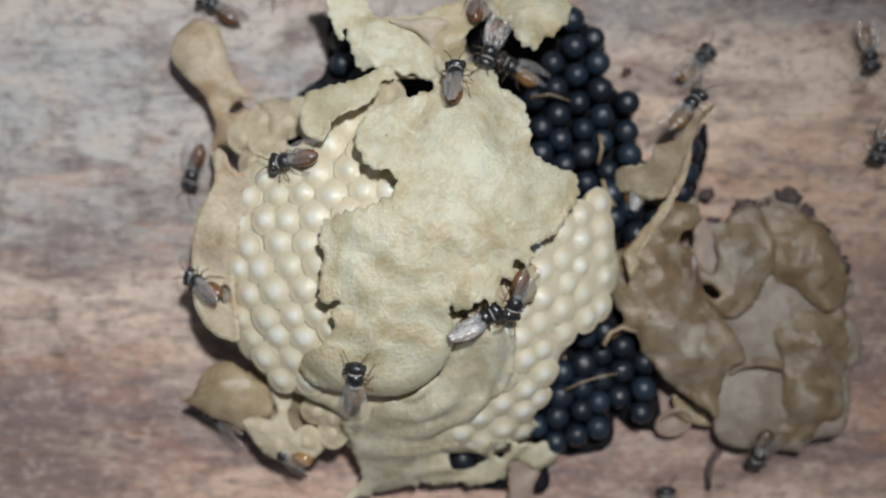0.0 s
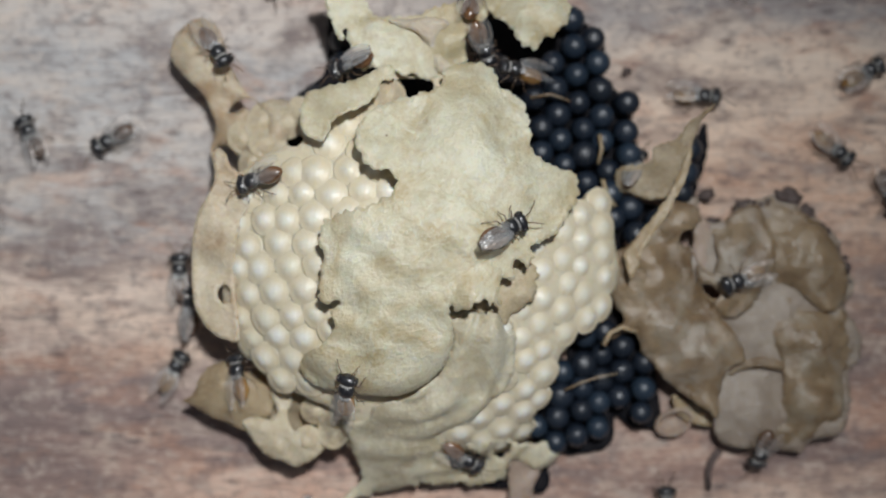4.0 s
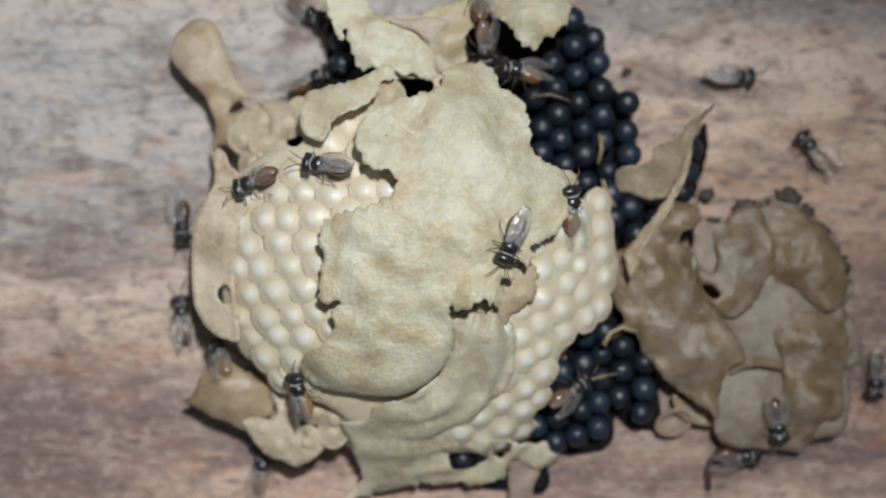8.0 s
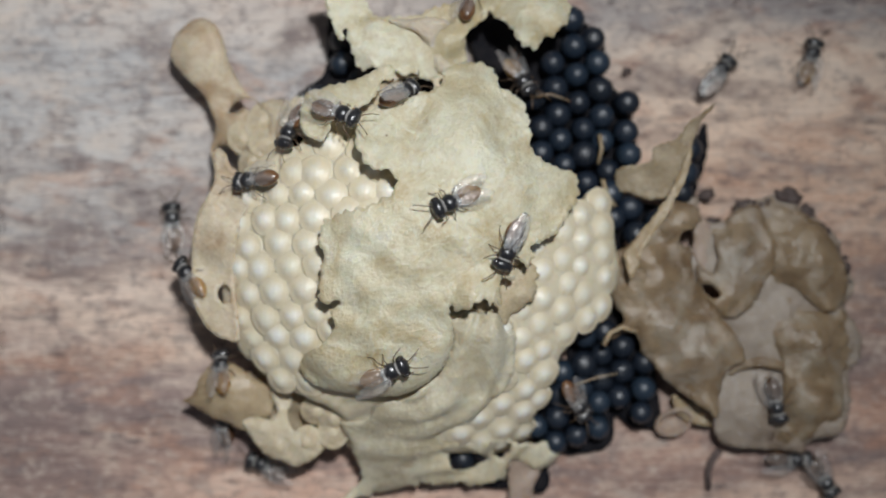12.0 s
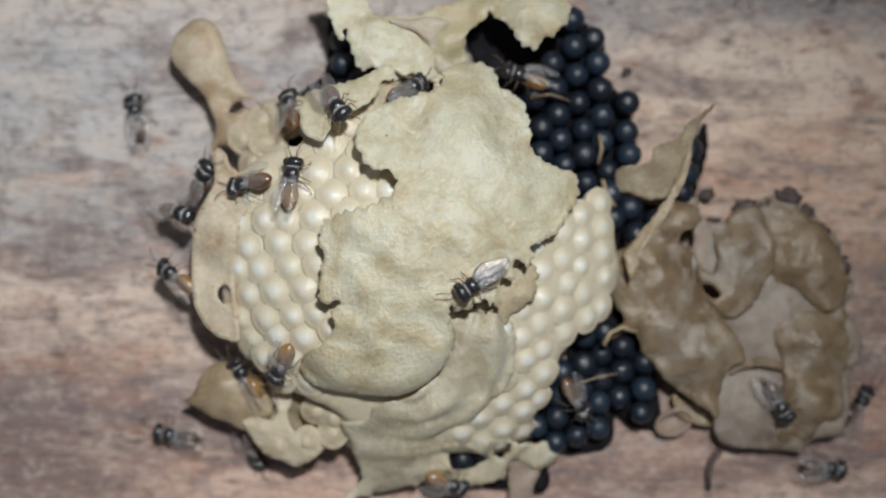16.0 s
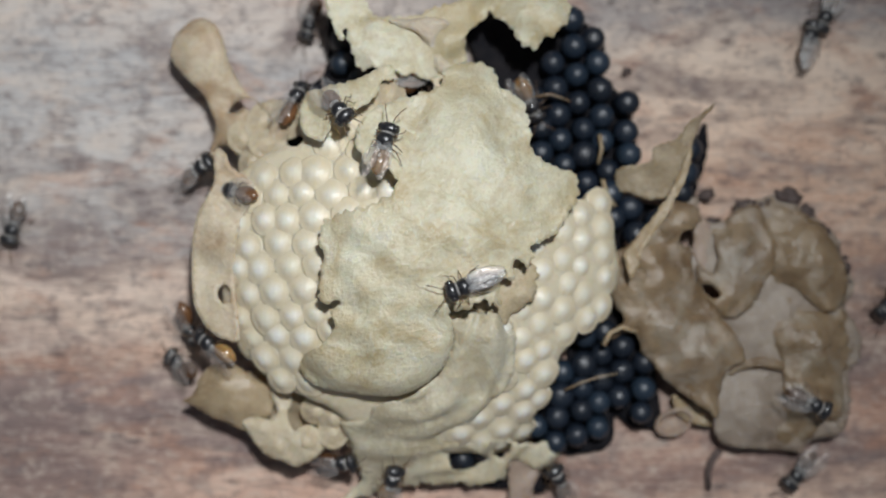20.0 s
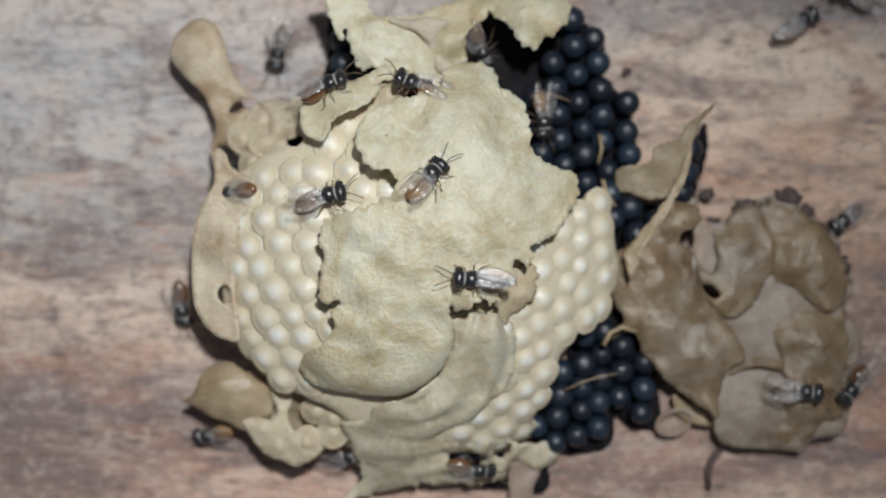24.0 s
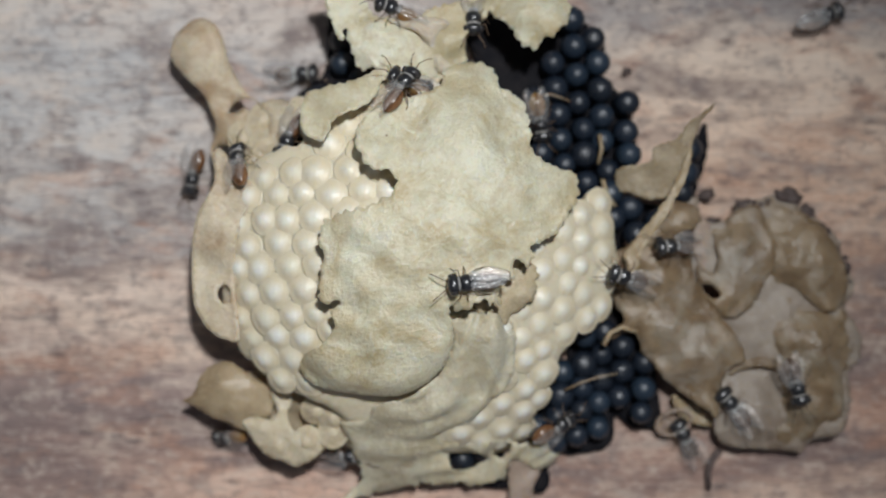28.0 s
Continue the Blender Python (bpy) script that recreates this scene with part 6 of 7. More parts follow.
    go(dark[6], (0, 27.62, 19.88, 0.00, 20, -0.00, 0.04), (4.67, 27.72, 19.88, 0.00, 65, -0.00, 0.04), (9.35, 27.82, 19.88, 0.00, 110, -0.00, 0.04), (14.02, 27.92, 19.88, 0.00, 155, -0.00, 0.04), (18.7, 28.02, 19.88, 0.00, 200, -0.00, 0.04), (19.5, 27.22, 17.18, 0.00, 200, -0.01, -0.03), (20, 27.06, 16.63, 0.00, 205, -0.00, -0.01), (21, 27.98, 16.63, 0.00, 200, 0.00, -0.01), (21.5, 28.93, 16.87, 0.00, 240, -0.01, -0.02), (23.5, 28.22, 16.55, 0.00, 250, -0.01, 0.01), (24, 28.81, 17.66, 0.00, 293, 0.00, -0.06), (24.5, 29.41, 18.77, 0.00, 337, 0.00, -0.01), (25, 30.00, 19.88, 0.00, 380, 0.00, 0.02), (28, 30.00, 19.88, 0.00, 380, 0.00, 0.02))
    go(dark[17], (0, 22.09, -13.62, 1.23, 190, -0.00, 0.60), (3, 22.17, -13.62, 1.23, 190, -0.02, 0.60), (5.5, 22.07, -13.45, 1.32, 190, -0.02, 0.60), (6, 22.11, -13.20, 1.44, 190, -0.24, 0.60), (6.5, 22.31, -12.86, 1.55, 185, -0.15, 0.60), (7, 22.44, -12.69, 1.64, 180, -0.20, 0.60), (8, 22.98, -11.76, 1.89, 170, 0.02, 0.19), (8.5, 22.69, -11.58, 1.83, 170, -0.28, 0.11), (9, 22.84, -12.06, 1.73, 170, -0.07, 0.33), (9.5, 22.91, -11.78, 1.75, 165, -0.15, 0.14), (10, 23.07, -11.69, 2.09, 155, 0.07, 0.14), (10.5, 23.54, -10.96, 2.32, 165, 0.60, 0.21), (11, 23.28, -10.83, 2.18, 165, 0.60, 0.16), (12.5, 23.12, -10.29, 2.19, 170, 0.60, 0.12), (14.5, 23.12, -10.44, 2.17, 170, 0.60, 0.13), (15.5, 23.25, -10.47, 2.26, 160, 0.60, 0.18), (16, 23.26, -10.42, 2.34, 150, 0.60, 0.14), (16.5, 23.50, -10.89, 2.32, 142, 0.54, 0.15), (17, 23.78, -10.68, 2.65, 130, 0.55, 0.14), (17.5, 23.80, -10.52, 2.70, 95, 0.50, 0.01), (18, 24.38, -10.06, 3.01, 90, 0.43, -0.07), (19, 24.75, -10.32, 3.07, 90, 0.21, 0.04), (19.5, 24.73, -10.39, 3.11, 110, 0.26, 0.12), (20, 24.87, -10.30, 3.16, 116, 0.18, 0.10), (21.5, 24.79, -10.30, 3.15, 125, 0.25, 0.14), (23.5, 24.46, -9.79, 3.01, 95, 0.28, -0.14), (24, 24.40, -9.80, 2.95, 95, 0.35, -0.22), (24.5, 24.17, -9.80, 2.96, 115, 0.47, 0.04), (25, 24.12, -9.58, 2.89, 115, 0.42, 0.00), (25.5, 23.91, -8.71, 2.83, 90, 0.35, 0.26), (26, 24.26, -8.36, 2.91, 130, 0.09, -0.08), (26.5, 23.98, -8.78, 2.84, 165, 0.33, -0.02), (27, 23.84, -8.94, 2.81, 170, 0.39, -0.00), (28, 24.12, -9.12, 2.90, 165, 0.33, -0.02))
    go(dark[7], (0, 15.71, -18.22, 0.00, 0, -0.01, 0.01), (4, 15.71, -18.22, 0.00, 0, -0.01, 0.01), (4.75, 16.27, -15.68, 0.00, 40, -0.02, 0.02), (5.5, 16.82, -13.13, 0.03, 80, -0.15, 0.42), (6, 17.37, -13.52, 0.06, 90, -0.17, 0.34), (6.5, 18.65, -13.76, 0.49, 95, 0.31, 0.51), (7, 19.68, -14.08, 0.46, 90, 0.25, 0.60), (7.5, 20.95, -13.98, 0.98, 90, -0.01, 0.60), (8, 20.70, -14.07, 0.92, 90, 0.06, 0.60), (9, 20.19, -14.56, 0.02, 90, 0.11, 0.42), (9.5, 20.99, -14.48, 0.00, 90, 0.04, 0.41), (10, 21.15, -14.84, 0.00, 90, -0.01, -0.01), (10.5, 22.32, -14.34, 0.74, 80, -0.01, 0.60), (11, 22.64, -13.98, 0.99, 85, 0.00, 0.60), (11.5, 23.30, -14.28, 0.87, 90, -0.01, 0.60), (12, 24.52, -14.60, 0.00, 90, 0.03, 0.37), (12.5, 26.55, -14.25, 0.00, 80, -0.25, 0.37), (14.5, 27.10, -15.95, 0.00, 120, -0.00, -0.02), (15.5, 27.10, -15.71, 0.00, 90, -0.00, 0.01), (16, 26.91, -15.44, 0.00, 95, -0.00, 0.02), (16.25, 26.47, -15.83, 0.00, 128, -0.01, -0.02), (16.5, 26.03, -16.23, 0.00, 160, -0.01, -0.04), (17.2, 25.64, -20.20, 0.00, 180, 0.02, 0.01), (28, 25.64, -20.20, 0.00, 180, 0.02, 0.01))
    go(dark[8], (0, 33.97, -2.34, 0.00, 240, -0.00, 0.05), (19.2, 33.97, -2.34, 0.00, 240, -0.00, 0.05), (20.5, 29.86, -4.96, 0.05, 200, -0.52, -0.11), (21, 30.00, -5.75, 0.00, 190, -0.01, -0.03), (21.5, 30.00, -5.91, 0.00, 190, -0.01, -0.02), (23.5, 29.17, -9.10, 0.20, 210, -0.60, 0.15), (24, 27.83, -9.26, 2.06, 220, -0.60, 0.22), (24.5, 26.23, -11.14, 2.64, 225, -0.60, 0.60), (25, 26.16, -13.47, 0.78, 250, -0.60, 0.60), (25.5, 25.37, -13.63, 0.78, 265, -0.53, 0.60), (26, 23.93, -12.70, 2.06, 275, 0.03, 0.60), (26.5, 21.56, -12.76, 1.71, 270, -0.13, 0.41), (27, 19.89, -11.83, 2.15, 280, 0.29, 0.60), (28, 19.87, -10.82, 2.22, 320, 0.01, 0.01))
    go(dark[9], (0, 33.97, 0.04, 0.00, 200, 0.00, -0.00), (5.5, 33.97, 0.04, 0.00, 200, 0.00, -0.00), (6.5, 30.40, -2.34, 0.00, 210, 0.01, 0.04), (7, 30.00, -4.52, 0.00, 190, 0.00, -0.07), (7.5, 30.44, -6.71, 0.00, 180, -0.01, 0.02), (8, 30.52, -9.09, 0.00, 190, -0.02, -0.01), (9, 30.20, -10.28, 0.00, 200, 0.01, 0.02), (9.5, 29.80, -11.23, 0.00, 205, -0.02, 0.00), (10, 29.17, -12.42, 0.00, 220, -0.00, 0.01), (10.5, 27.74, -13.21, 0.00, 225, 0.02, 0.04), (11, 27.54, -13.93, 0.00, 220, 0.01, 0.04), (11.5, 26.79, -14.76, 0.00, 215, 0.00, 0.02), (11.75, 26.79, -15.48, 0.00, 182, 0.01, -0.00), (12, 26.79, -16.19, 0.00, 150, -0.00, -0.04), (12.25, 26.93, -16.39, 0.00, 120, -0.00, -0.05), (12.5, 27.06, -16.59, 0.00, 90, -0.00, -0.06), (14.5, 29.64, -10.83, 0.00, 40, 0.00, 0.01), (15, 29.24, -10.75, 0.02, 35, -0.46, 0.10), (16, 28.91, -10.73, 0.15, 35, -0.60, 0.40), (17, 29.35, -10.57, 0.15, 50, -0.60, 0.34), (17.5, 29.27, -10.84, 0.54, 90, -0.60, 0.22), (17.75, 29.06, -11.53, 0.63, 120, -0.60, -0.06), (18, 29.08, -12.32, 0.13, 150, -0.47, 0.10), (18.5, 29.17, -14.45, 0.00, 175, 0.01, 0.04), (19.3, 29.60, -20.20, 0.00, 180, 0.00, -0.01), (28, 29.60, -20.20, 0.00, 180, 0.00, -0.01))
    go(dark[10], (0, 33.97, -7.90, 0.00, 240, 0.01, 0.02), (17.8, 33.97, -7.90, 0.00, 240, 0.01, 0.02), (18.5, 30.20, -10.08, 0.00, 225, -0.00, 0.03), (19, 28.10, -13.14, 0.00, 222, 0.02, 0.03), (19.5, 27.22, -14.64, 0.00, 225, 0.01, 0.02), (20, 25.12, -15.68, 0.00, 220, -0.01, -0.00), (20.8, 23.65, -20.20, 0.00, 200, 0.01, 0.01), (28, 23.65, -20.20, 0.00, 200, 0.01, 0.01))
    go(dark[11], (0, 15.71, -20.20, 0.00, 20, -0.01, 0.01), (23.8, 15.71, -20.20, 0.00, 20, -0.01, 0.01), (25, 16.37, -10.77, 2.04, 25, 0.60, 0.42), (25.12, 16.34, -11.15, 2.20, 66, 0.57, 0.29), (25.25, 16.60, -11.74, 1.02, 108, 0.08, 0.36), (25.38, 16.70, -12.23, 0.57, 149, -0.25, 0.14), (25.5, 16.64, -12.59, 0.85, 190, -0.14, 0.38), (25.62, 16.66, -12.35, 0.92, 238, -0.31, 0.60), (25.75, 16.79, -12.18, 0.51, 285, -0.24, -0.04), (25.88, 16.91, -12.00, 0.14, 332, -0.33, -0.21), (26, 16.58, -11.51, 1.79, 380, 0.08, 0.53), (26.5, 16.34, -11.50, 1.81, 380, 0.60, 0.11), (27, 16.16, -13.58, 0.16, 360, -0.16, 0.30), (28, 16.94, -13.10, 0.22, 330, -0.10, 0.29))
    go(dark[12], (0, 33.97, 5.60, 0.00, 250, -0.02, -0.05), (22, 33.97, 5.60, 0.00, 250, -0.02, -0.05), (23.5, 28.85, 3.73, 0.00, 240, 0.02, -0.03), (24, 28.14, 2.02, 0.20, 235, -0.28, -0.18), (24.5, 26.58, 1.82, 1.67, 255, -0.60, -0.60), (25, 23.24, 1.27, 2.52, 270, 0.21, -0.41), (25.5, 19.77, 0.34, 3.03, 268, -0.03, -0.25), (26, 17.98, 1.10, 3.17, 280, 0.28, 0.26), (26.5, 15.95, 2.15, 3.58, 285, -0.60, -0.60), (27, 14.88, 1.32, 4.00, 250, -0.54, 0.37), (27.5, 13.50, -1.02, 3.93, 240, -0.21, 0.29), (28, 11.99, -1.72, 4.46, 288, -0.43, 0.32))
    go(dark[13], (0, 33.97, 7.18, 0.00, 260, -0.01, -0.06), (24.5, 33.97, 7.18, 0.00, 260, -0.01, -0.06), (26, 25.17, 4.79, 0.20, 260, -0.16, -0.50), (26.5, 21.94, 4.20, 0.03, 262, 0.11, -0.60), (27, 19.84, 3.60, 1.03, 260, 0.23, -0.60), (27.5, 17.48, 1.76, 2.58, 235, -0.60, 0.22), (28, 15.22, -0.19, 3.62, 265, -0.59, -0.60))
    go(silver[5], (0, 2.25, -4.39, 8.68, 62, -0.05, 0.08), (0.5, 2.32, -4.39, 8.69, 55, -0.11, 0.11), (1, 1.66, -4.10, 9.86, 20, -0.44, 0.60), (1.5, 1.58, -3.75, 9.96, 15, -0.23, 0.60), (2, 2.26, -3.12, 10.20, 36, -0.16, 0.60), (2.5, 2.18, -1.84, 10.59, 10, -0.50, 0.08), (3, 2.43, -1.16, 10.41, 8, -0.33, -0.03), (3.5, 2.94, 0.99, 10.35, 20, -0.42, 0.08), (4, 3.55, 1.20, 10.14, 65, -0.39, 0.07), (4.5, 4.17, 1.41, 9.88, 110, -0.41, -0.04), (5, 4.26, 0.98, 9.86, 151, -0.60, -0.00), (5.5, 4.35, 0.55, 9.80, 192, -0.51, 0.23), (6, 4.28, 0.55, 9.81, 195, -0.49, 0.24), (7, 4.11, 0.59, 9.84, 196, -0.29, 0.08), (8, 4.00, 0.55, 9.86, 200, -0.28, 0.09), (9, 4.00, 0.59, 9.92, 200, -0.29, 0.09), (11, 4.00, 0.72, 9.87, 190, -0.27, 0.07), (11.5, 3.93, 0.55, 9.88, 195, -0.30, 0.08), (12, 3.86, 0.17, 9.90, 202, -0.30, 0.09), (12.5, 3.58, -0.48, 9.94, 204, -0.32, 0.10), (14.5, 2.67, -1.68, 10.26, 200, -0.40, -0.08), (15, 2.46, -2.36, 10.46, 205, -0.58, 0.54), (15.5, 2.26, -2.09, 10.44, 240, -0.41, -0.07), (16, 1.98, -2.12, 10.45, 236, -0.16, -0.15), (17, 1.71, -2.18, 10.60, 232, -0.14, 0.16), (18, 1.64, -2.22, 10.52, 238, -0.08, -0.11), (19, 1.47, -2.25, 10.52, 243, -0.04, -0.13), (20, 1.57, -2.25, 10.53, 250, -0.08, -0.13), (21.5, 1.64, -2.22, 10.56, 250, -0.08, -0.14), (23.5, 1.64, -2.19, 10.53, 252, -0.09, -0.14), (24, 1.98, -2.02, 10.42, 275, -0.18, -0.21), (24.5, 2.88, -2.09, 10.17, 300, -0.60, -0.02), (25, 2.09, -1.85, 10.43, 278, -0.31, -0.19), (25.5, 1.71, -2.08, 10.50, 260, -0.11, -0.18), (27, 1.71, -2.12, 10.52, 258, -0.11, -0.17), (28, 1.71, -2.12, 10.52, 262, -0.11, -0.16))
    go(rust[2], (0, 4.25, -2.84, 8.70, 195, -0.60, 0.36), (0.5, 4.34, -3.07, 8.30, 190, -0.45, 0.33), (1, 4.21, -4.28, 8.13, 160, -0.60, 0.39), (1.5, 3.95, -8.29, 6.61, 205, -0.51, 0.55), (2, 1.51, -11.75, 5.40, 200, -0.22, 0.60), (2.5, 1.04, -13.00, 4.61, 180, 0.16, 0.60), (3, 1.29, -14.73, 3.09, 170, 0.17, 0.60), (3.5, 1.30, -14.28, 2.84, 160, -0.01, 0.60), (4, 1.49, -13.78, 2.99, 130, 0.08, 0.60), (4.5, 1.68, -13.31, 2.94, 100, -0.09, 0.60), (5.5, 2.37, -12.02, 4.92, 95, -0.28, 0.60), (6, 4.53, -12.13, 4.25, 100, -0.45, 0.60), (6.5, 5.62, -11.06, 4.63, 80, -0.60, 0.60), (7, 6.34, -9.86, 5.00, 55, -0.60, 0.60), (7.5, 7.13, -9.85, 4.51, 65, -0.60, 0.26), (8, 8.30, -9.28, 4.02, 62, -0.60, 0.28), (9, 8.59, -9.57, 3.79, 90, -0.60, 0.23), (10, 8.79, -9.92, 3.45, 110, -0.60, -0.02), (11, 8.76, -10.47, 3.07, 145, -0.60, 0.06), (12, 8.69, -10.28, 3.30, 145, -0.60, 0.15), (14.5, 8.65, -10.28, 3.29, 150, -0.60, 0.20), (16.5, 8.78, -10.15, 3.18, 140, -0.60, -0.03), (17, 9.50, -9.77, 2.90, 110, -0.23, 0.14), (17.5, 9.38, -9.76, 2.97, 110, -0.34, 0.03), (17.75, 8.78, -10.05, 3.18, 155, -0.14, 0.51), (18, 8.23, -10.40, 2.99, 200, -0.57, 0.34), (18.5, 7.40, -12.32, 2.94, 195, -0.05, 0.45), (19, 7.43, -16.00, 1.05, 190, -0.60, 0.60), (19.5, 7.27, -16.23, 0.37, 240, -0.60, 0.60), (19.75, 7.50, -15.92, 1.19, 285, -0.37, 0.60), (20, 7.81, -15.78, 1.17, 330, -0.55, 0.60), (20.5, 8.38, -14.66, 1.70, 370, -0.32, 0.60), (21, 8.42, -12.13, 2.69, 380, -0.40, 0.46), (21.5, 9.66, -10.23, 2.58, 400, -0.15, 0.09), (21.77, 9.18, -11.38, 2.76, 447, -0.18, 0.16), (22.03, 8.74, -12.58, 2.59, 493, -0.41, 0.52), (22.3, 8.36, -13.90, 1.86, 540, -0.42, 0.60), (22.6, 6.77, -14.77, 2.33, 585, -0.53, 0.60), (22.9, 5.23, -15.74, 2.29, 630, -0.35, 0.60), (23.05, 4.34, -15.37, 2.44, 585, -0.04, 0.60), (23.2, 3.45, -15.01, 2.54, 540, -0.06, 0.60), (23.35, 2.54, -14.50, 3.41, 495, 0.19, 0.60), (23.5, 1.66, -14.15, 3.52, 450, -0.13, 0.60), (24, 2.14, -14.59, 2.82, 460, 0.07, 0.60), (24.5, 2.98, -14.69, 2.70, 470, -0.00, 0.60), (25, 4.62, -14.86, 2.82, 515, -0.60, 0.30), (25.17, 4.62, -14.57, 2.87, 467, -0.21, 0.58), (25.33, 4.64, -14.35, 2.58, 418, -0.26, 0.35), (25.5, 4.60, -13.95, 3.17, 370, -0.26, 0.55), (26, 4.51, -13.14, 3.47, 420, -0.56, 0.60), (26.5, 6.65, -11.60, 3.59, 430, -0.60, 0.60), (27, 7.28, -11.69, 3.02, 430, -0.60, 0.56), (28, 7.39, -11.77, 3.02, 430, -0.60, 0.60))
    go(rust[3], (0, -17.22, 5.60, 0.00, 200, 0.60, 0.00), (0.5, -17.42, 5.60, 0.00, 195, 0.60, 0.10), (1, -18.89, 6.19, 0.00, 190, 0.01, -0.03), (1.5, -18.89, 0.44, 0.00, 185, -0.01, -0.01), (2, -20.32, -4.72, 0.00, 175, 0.00, -0.07), (2.17, -19.95, -3.93, 0.00, 123, 0.01, -0.08), (2.33, -19.58, -3.14, 0.00, 72, 0.01, -0.08), (2.5, -19.21, -2.34, 0.00, 20, 0.01, 0.04), (3, -18.41, -2.66, 0.00, 0, -0.00, 0.01), (3.5, -18.49, -1.63, 0.00, 0, -0.01, 0.05), (5.5, -18.57, -2.54, 0.00, -10, -0.00, 0.02), (6.3, -17.2, -1.5, 0.4, 40, 0.2, 0.0), (6.8, -13.4, -1.1, 0.4, 40, 0.0, 0.0), (13.2, -13.2, 3.4, 0.4, 40, 0.0, 0.0), (14.5, -16.1, 4.2, 2.2, 20, 0.4, -0.37), (15.5, -16.06, 4.10, 4.59, 30, 0.60, -0.60), (16, -15.78, 5.00, 4.03, 40, 0.60, 0.52), (16.5, -15.31, 5.28, 4.26, 85, 0.60, -0.60), (17, -15.31, 5.30, 3.92, 90, 0.60, -0.60), (17.5, -15.92, 5.81, 2.34, 45, 0.60, 0.16), (18, -17.20, 5.98, 0.11, 10, 0.60, 0.02), (18.5, -18.33, 5.87, 0.00, -15, 0.01, -0.01), (19, -18.10, 5.60, 0.00, -15, 0.00, -0.01), (19.5, -17.38, 5.58, 0.16, 20, 0.60, 0.00), (20, -16.42, 5.55, 2.17, 60, 0.60, 0.22), (20.25, -16.23, 5.01, 4.09, 95, 0.60, 0.20), (20.5, -16.53, 4.63, 3.88, 130, 0.60, -0.60), (20.75, -17.31, 4.29, 0.90, 162, 0.60, -0.47), (21, -17.49, 3.78, 0.56, 195, 0.60, -0.60), (21.5, -17.90, 3.21, 0.00, 205, -0.03, -0.03), (22, -16.9, 4.1, 0.5, 247, 0.1, 0.0), (22.6, -13.6, 5.0, 0.4, 288, 0.0, 0.0), (26.4, -13.4, 5.3, 0.4, 330, 0.0, 0.0), (27.1, -16.4, 7.4, 0.5, 318, 0.2, -0.2), (27.5, -16.75, 6.87, 1.81, 275, 0.60, -0.60), (27.75, -16.72, 5.91, 2.08, 232, 0.60, -0.54), (28, -17.17, 5.10, 0.23, 190, 0.60, -0.24))
    go(dark[14], (0, -33.49, 1.63, 0.00, 80, -0.01, -0.04), (13, -33.49, 1.63, 0.00, 80, -0.01, -0.04), (14.5, -22.30, 1.94, 0.00, 60, 0.01, 0.02), (15, -20.52, 4.52, 0.00, 20, 0.00, -0.04), (15.5, -20.87, 7.10, 0.00, 5, -0.01, -0.03), (16, -21.59, 9.44, 0.00, -10, -0.02, 0.05), (16.5, -22.30, 10.16, 0.00, -55, -0.01, 0.06), (17, -25.24, 9.60, 0.00, -85, -0.01, 0.00), (17.5, -27.74, 9.96, 0.00, -95, -0.02, 0.02), (18, -30.12, 8.17, 0.00, -140, -0.00, -0.01), (19, -30.52, 6.19, 0.00, -160, -0.02, -0.00), (20, -30.24, 1.71, 0.00, -165, -0.01, -0.02), (20.5, -30.91, -0.75, 0.00, -165, -0.01, 0.02), (21.5, -33.49, -3.14, 0.00, -130, -0.01, 0.08), (28, -33.49, -3.14, 0.00, -130, -0.01, 0.08))
    go(rust[4], (0, 3.06, 13.09, 6.11, 200, -0.12, -0.05), (0.5, 3.17, 13.45, 4.62, 210, 0.60, 0.29), (1, 2.91, 13.42, 5.36, 200, 0.38, 0.10), (2, 2.70, 13.51, 5.06, 190, 0.44, 0.14), (2.5, 2.85, 13.45, 5.00, 160, -0.60, -0.01), (3, 3.09, 13.76, 3.00, 130, 0.60, 0.60), (3.5, 2.46, 13.76, 4.53, 150, -0.38, 0.60), (5.5, 2.65, 14.15, 4.45, 160, -0.17, 0.60), (8, 2.47, 13.73, 4.31, 170, -0.55, 0.60), (9.5, 2.40, 13.81, 4.28, 165, -0.59, 0.60), (9.83, 2.36, 14.27, 4.29, 113, -0.60, 0.60), (10.17, 2.31, 14.66, 4.66, 62, -0.60, 0.60), (10.5, 2.2, 15.0, 3.4, 10, -0.32, 0.3), (11.2, 0.6, 14.6, 1.2, 350, 0.0, 0.0), (21.4, 0.5, 14.4, 1.2, 350, 0.0, 0.0), (22.5, 2.39, 14.55, 4.84, 53, -0.60, 0.60), (23, 2.53, 14.09, 4.47, 97, -0.60, 0.58), (23.5, 2.69, 13.76, 3.40, 140, 0.22, 0.60), (25, 2.46, 14.14, 4.49, 170, 0.03, 0.60), (26, 2.93, 13.94, 4.01, 150, 0.00, 0.60), (27, 2.00, 13.68, 4.96, 170, -0.60, 0.60), (28, 2.01, 15.28, 4.75, 180, 0.02, -0.38))
